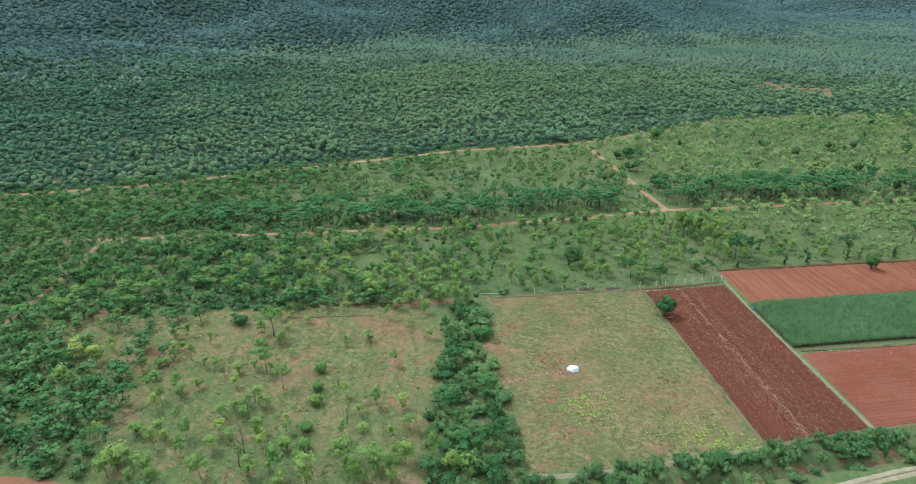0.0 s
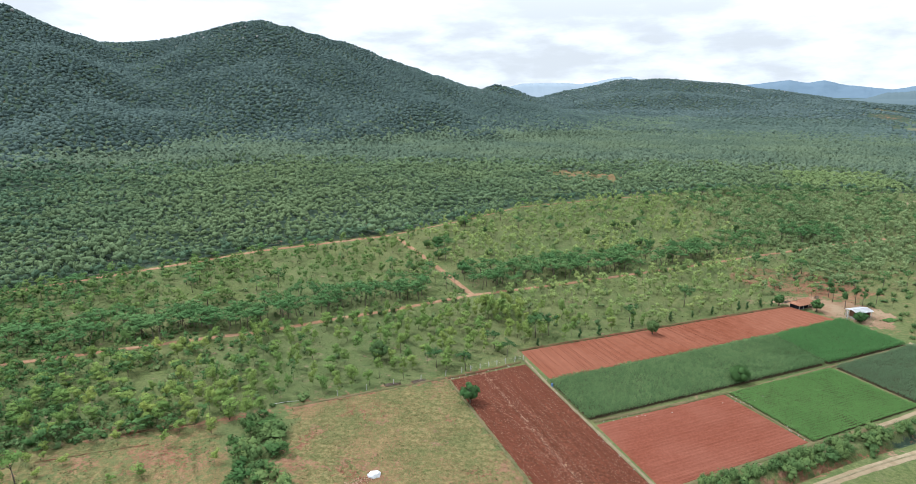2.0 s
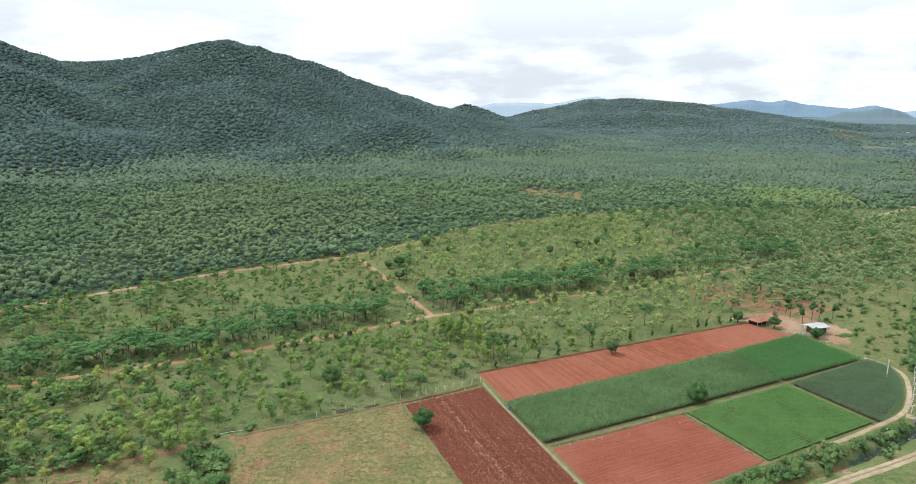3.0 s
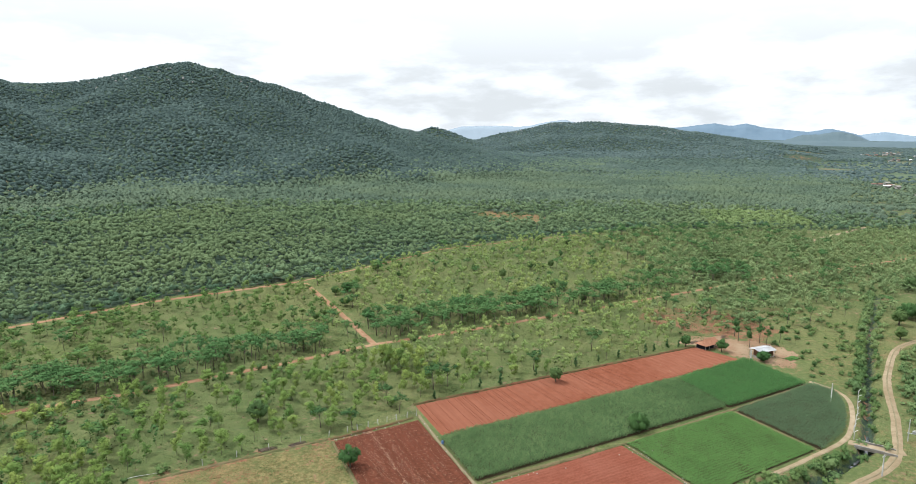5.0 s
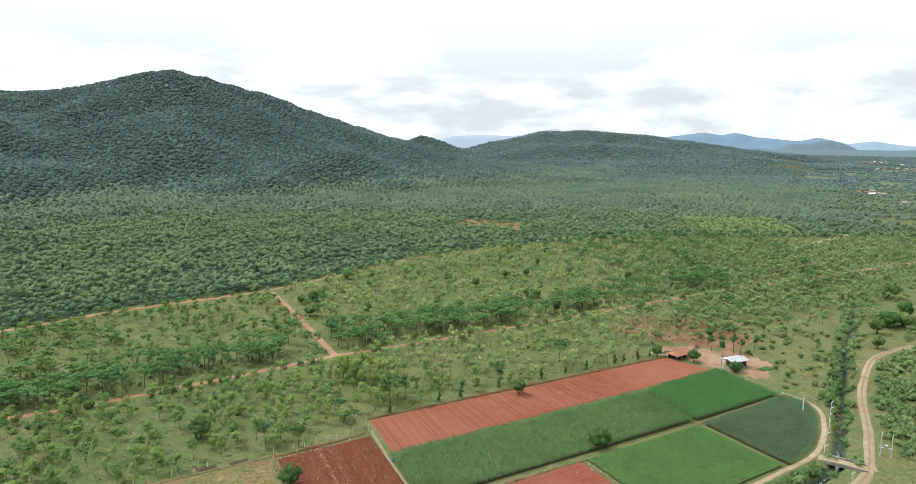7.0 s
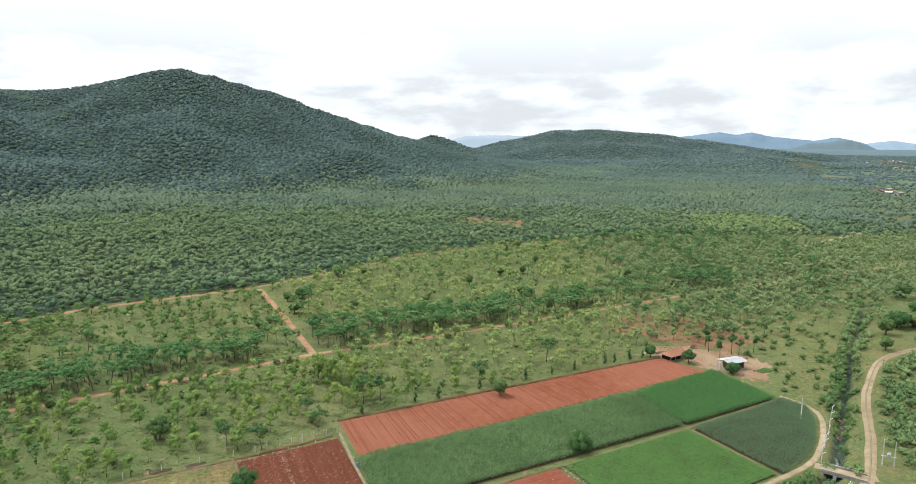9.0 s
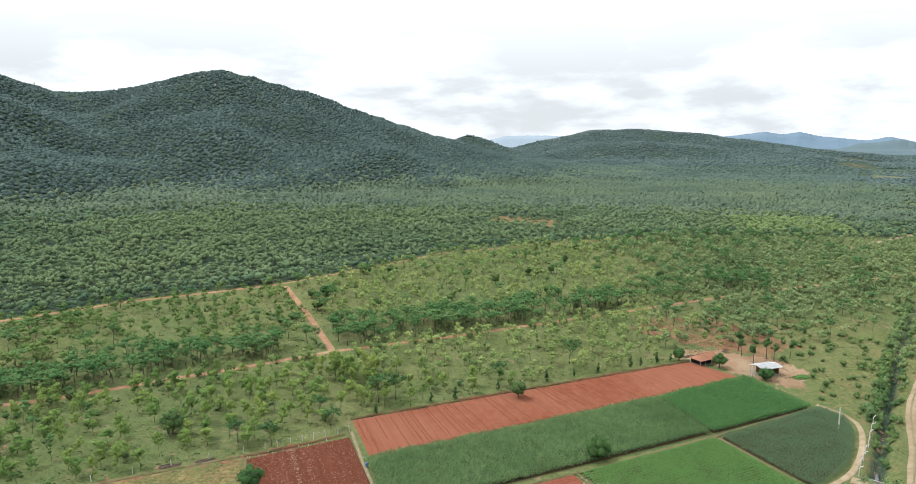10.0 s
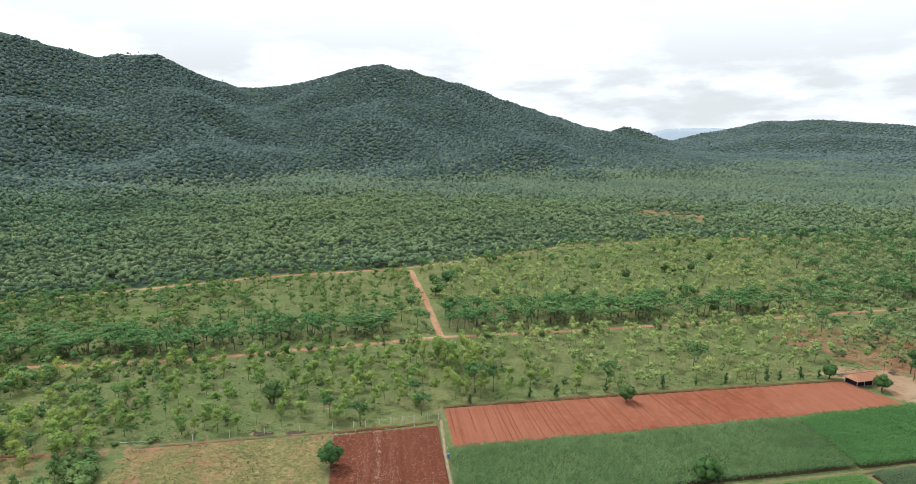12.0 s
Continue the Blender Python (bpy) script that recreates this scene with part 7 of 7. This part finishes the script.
for n, (x, y, size) in enumerate(((-9.1, 150.7, 1.08), (-5.4, 152.4, 0.92), (18.0, 163.6, 0.84), (36.9, 178.2, 1.05), (-26.4, 129.5, 0.76), (-19.9, 142.6, 0.74), (-33.7, 130.3, 0.75), (-16.6, 137.4, 0.7))):
    lone("dark_tree", "slender dark green tree with a drooping crown", ACACIAS[n % 6], x, y, size, n * 0.9, DARK_LEAF)


def column_tree(seed):
    """A narrow upright little tree, leafy almost to the ground."""
    r = np.random.RandomState(seed)
    bm = pipe(bmesh.new(), [(0, 0, -0.3), (0.03, 0.02, 1.0), (0.0, 0.05, 2.6)], [0.07, 0.05, 0.02], 5)
    crown = []
    for k in range(9):
        z = 0.55 + 2.3 * k / 8
        wide = 0.32 * math.sin(math.pi * min(1, 0.3 + 0.7 * k / 8)) + 0.05
        h = np.array([r.uniform(-1, 1) * wide, r.uniform(-1, 1) * wide, z])
        crown += clump(h, np.array([0.40, 0.40, 0.42]) * (1.1 - 0.05 * k), np.array([0, 0, 1.6]), r, 34, 0.2, 0.66)
    return to_arrays(bm), joined(crown)


COLUMNS = [column_tree(560 + k) for k in range(4)]
for n, (x, y) in enumerate(((-8.6, 145.3), (2.9, 151.8), (8.3, 153.9), (18.2, 159.8), (30.2, 166.2), (37.2, 169.6), (43.8, 172.9), (52.7, 177.0), (55.6, 178.2), (60.2, 180.4), (64.4, 182.4))):
    lone("edge_tree", "small dark upright tree on the earth bank", COLUMNS[n % 4], x, y, (0.7, 0.85, 1.0, 0.8, 1.0)[n % 5], n * 1.3, DARK_LEAF)


def bare_tree(seed):
    """A leafless stem with forked branches and twigs."""
    r = np.random.RandomState(seed)
    bm = pipe(bmesh.new(), [(0, 0, -0.3), (0.1, 0.0, 1.7), (0.0, 0.15, 3.4), (0.15, 0.1, 5.0)], [0.10, 0.085, 0.06, 0.02], 6)
    for k in range(7):
        a, z = 2.4 * k + r.uniform(-0.4, 0.4), 1.8 + 0.42 * k
        d = np.array([math.cos(a), math.sin(a), 0.9])
        tip = np.array([0.05, 0.08, z]) + d * r.uniform(0.8, 1.4)
        pipe(bm, [(0.05, 0.08, z), tuple(np.array([0.05, 0.08, z]) * 0.5 + tip * 0.5 + [0, 0, 0.1]), tuple(tip)], [0.045, 0.03, 0.012], 4)
        for m in range(2):
            pipe(bm, [tuple(tip * 0.6 + np.array([0.05, 0.08, z]) * 0.4), tuple(tip + r.uniform(-0.5, 0.5, 3) + [0, 0, 0.3])], [0.02, 0.008], 3)
    return bm


for n, (x, y, size) in enumerate(((-112.1, 32.1, 1.15), (-90.9, 57.4, 0.8), (-87.7, 51.9, 1.0), (-84.1, 45.7, 1.05), (-72.2, 57.6, 0.8), (-83.3, 43.3, 0.9))):
    ob = tagged(part("bare_tree", bare_tree(570 + n), WOOD), "leafless grey tree standing in the scrub", "tree", "bare trees")
    ob.matrix_basis = Matrix.LocRotScale((x, y, gz(x, y)), Euler((0, 0, n * 1.1)), (size, size, size))
bank("field_bund", ((-103.0, 84.4), (-94.0, 88.6), (-85.2, 92.1)), 0.5, 0.14, BANK_EARTH, "low dark bund across the scrub field", 12)


EAST_SHRUB = [grown("low_shrub", a, [SHRUB_LEAF]) for a in SHRUBS[:4]]
r = np.random.RandomState(97)
for n in range(170):
    if n < 26:
        e = r.rand()
        x, y = 88.5 + 14 * e + r.normal() * 0.9, 157.5 - 9 * e + r.normal() * 1.6
    else:
        x, y = r.uniform(92, 128), r.uniform(150, 214)
    at = np.array([x]), np.array([y])
    if inside(YARD, *at)[0] or inside(DARK, *at)[0] or inside(MAIZE_EAST, *at)[0] or along(CANAL, *at)[0][0] < 3.5 or not off_roads(*at, 2.4)[0] or math.hypot(x - 90, y - 174) < 7:
        continue
    ob = tagged(new("low_shrub", EAST_SHRUB[n % 4]), "low green shrub on dry grass", "shrub", "shrubs between fields and canal")
    w = r.uniform(0.4, 0.85)
    ob.matrix_basis = Matrix.LocRotScale((x, y, gz(x, y) - 0.05), Euler((0, 0, n)), (w, w, w * r.uniform(0.6, 1.2)))


# ---- the village on the plain ----
DULL_TILE = earth("dull_clay_tile", (0.110, 0.065, 0.048), (0.160, 0.100, 0.075), (0.090, 0.065, 0.055), 1.2, 0.4)


def village_house(x, y, w, d, h, turn, roof):
    ob = thing("village_house", x, y, turn, "small pale house among trees on the plain", "house", "village houses")
    part("wall", box(bmesh.new(), -w / 2, w / 2, -d / 2, d / 2, -0.5, h), PLASTER, ob)
    bm = bmesh.new()
    e = 0.5
    a = [bm.verts.new(p) for p in ((-w / 2 - e, -d / 2 - e, h), (w / 2 + e, -d / 2 - e, h), (w / 2 + e, d / 2 + e, h), (-w / 2 - e, d / 2 + e, h), (-w / 2 - e, 0, h + d * 0.28), (w / 2 + e, 0, h + d * 0.28))]
    for q in ((0, 1, 5, 4), (2, 3, 4, 5), (1, 2, 5), (3, 0, 4), (3, 2, 1, 0)):
        bm.faces.new([a[k] for k in q])
    part("roof", bm, roof, ob)
    part("door", box(bmesh.new(), -0.5, 0.5, -d / 2 - 0.06, -d / 2 - 0.004, 0, 2.0), WOOD, ob)
    for k in (-w / 3.2, w / 3.2):
        part("window", box(bmesh.new(), k - 0.5, k + 0.5, -d / 2 - 0.05, -d / 2 - 0.004, 1.0, 2.0), NETTING, ob)


HAMLETS = ((462, 690, 18, 26, 7), (915, 1450, 60, 16, 12), (1180, 1839, 90, 45, 12), (862, 1234, 50, 9, 8), (1000, 1450, 40, 18, 6), (414, 573, 7, 4, 2))
for cx, cy, sx, sy, count in HAMLETS:
    for n in range(count):
        village_house(cx + rng.uniform(-sx, sx), cy + rng.uniform(-sy, sy), rng.uniform(3.5, 6), rng.uniform(3, 4.5), rng.uniform(2.4, 3.0), rng.uniform(-30, 30), (CONCRETE, DULL_TILE, CONCRETE, DULL_TILE, TIN)[n % 5])
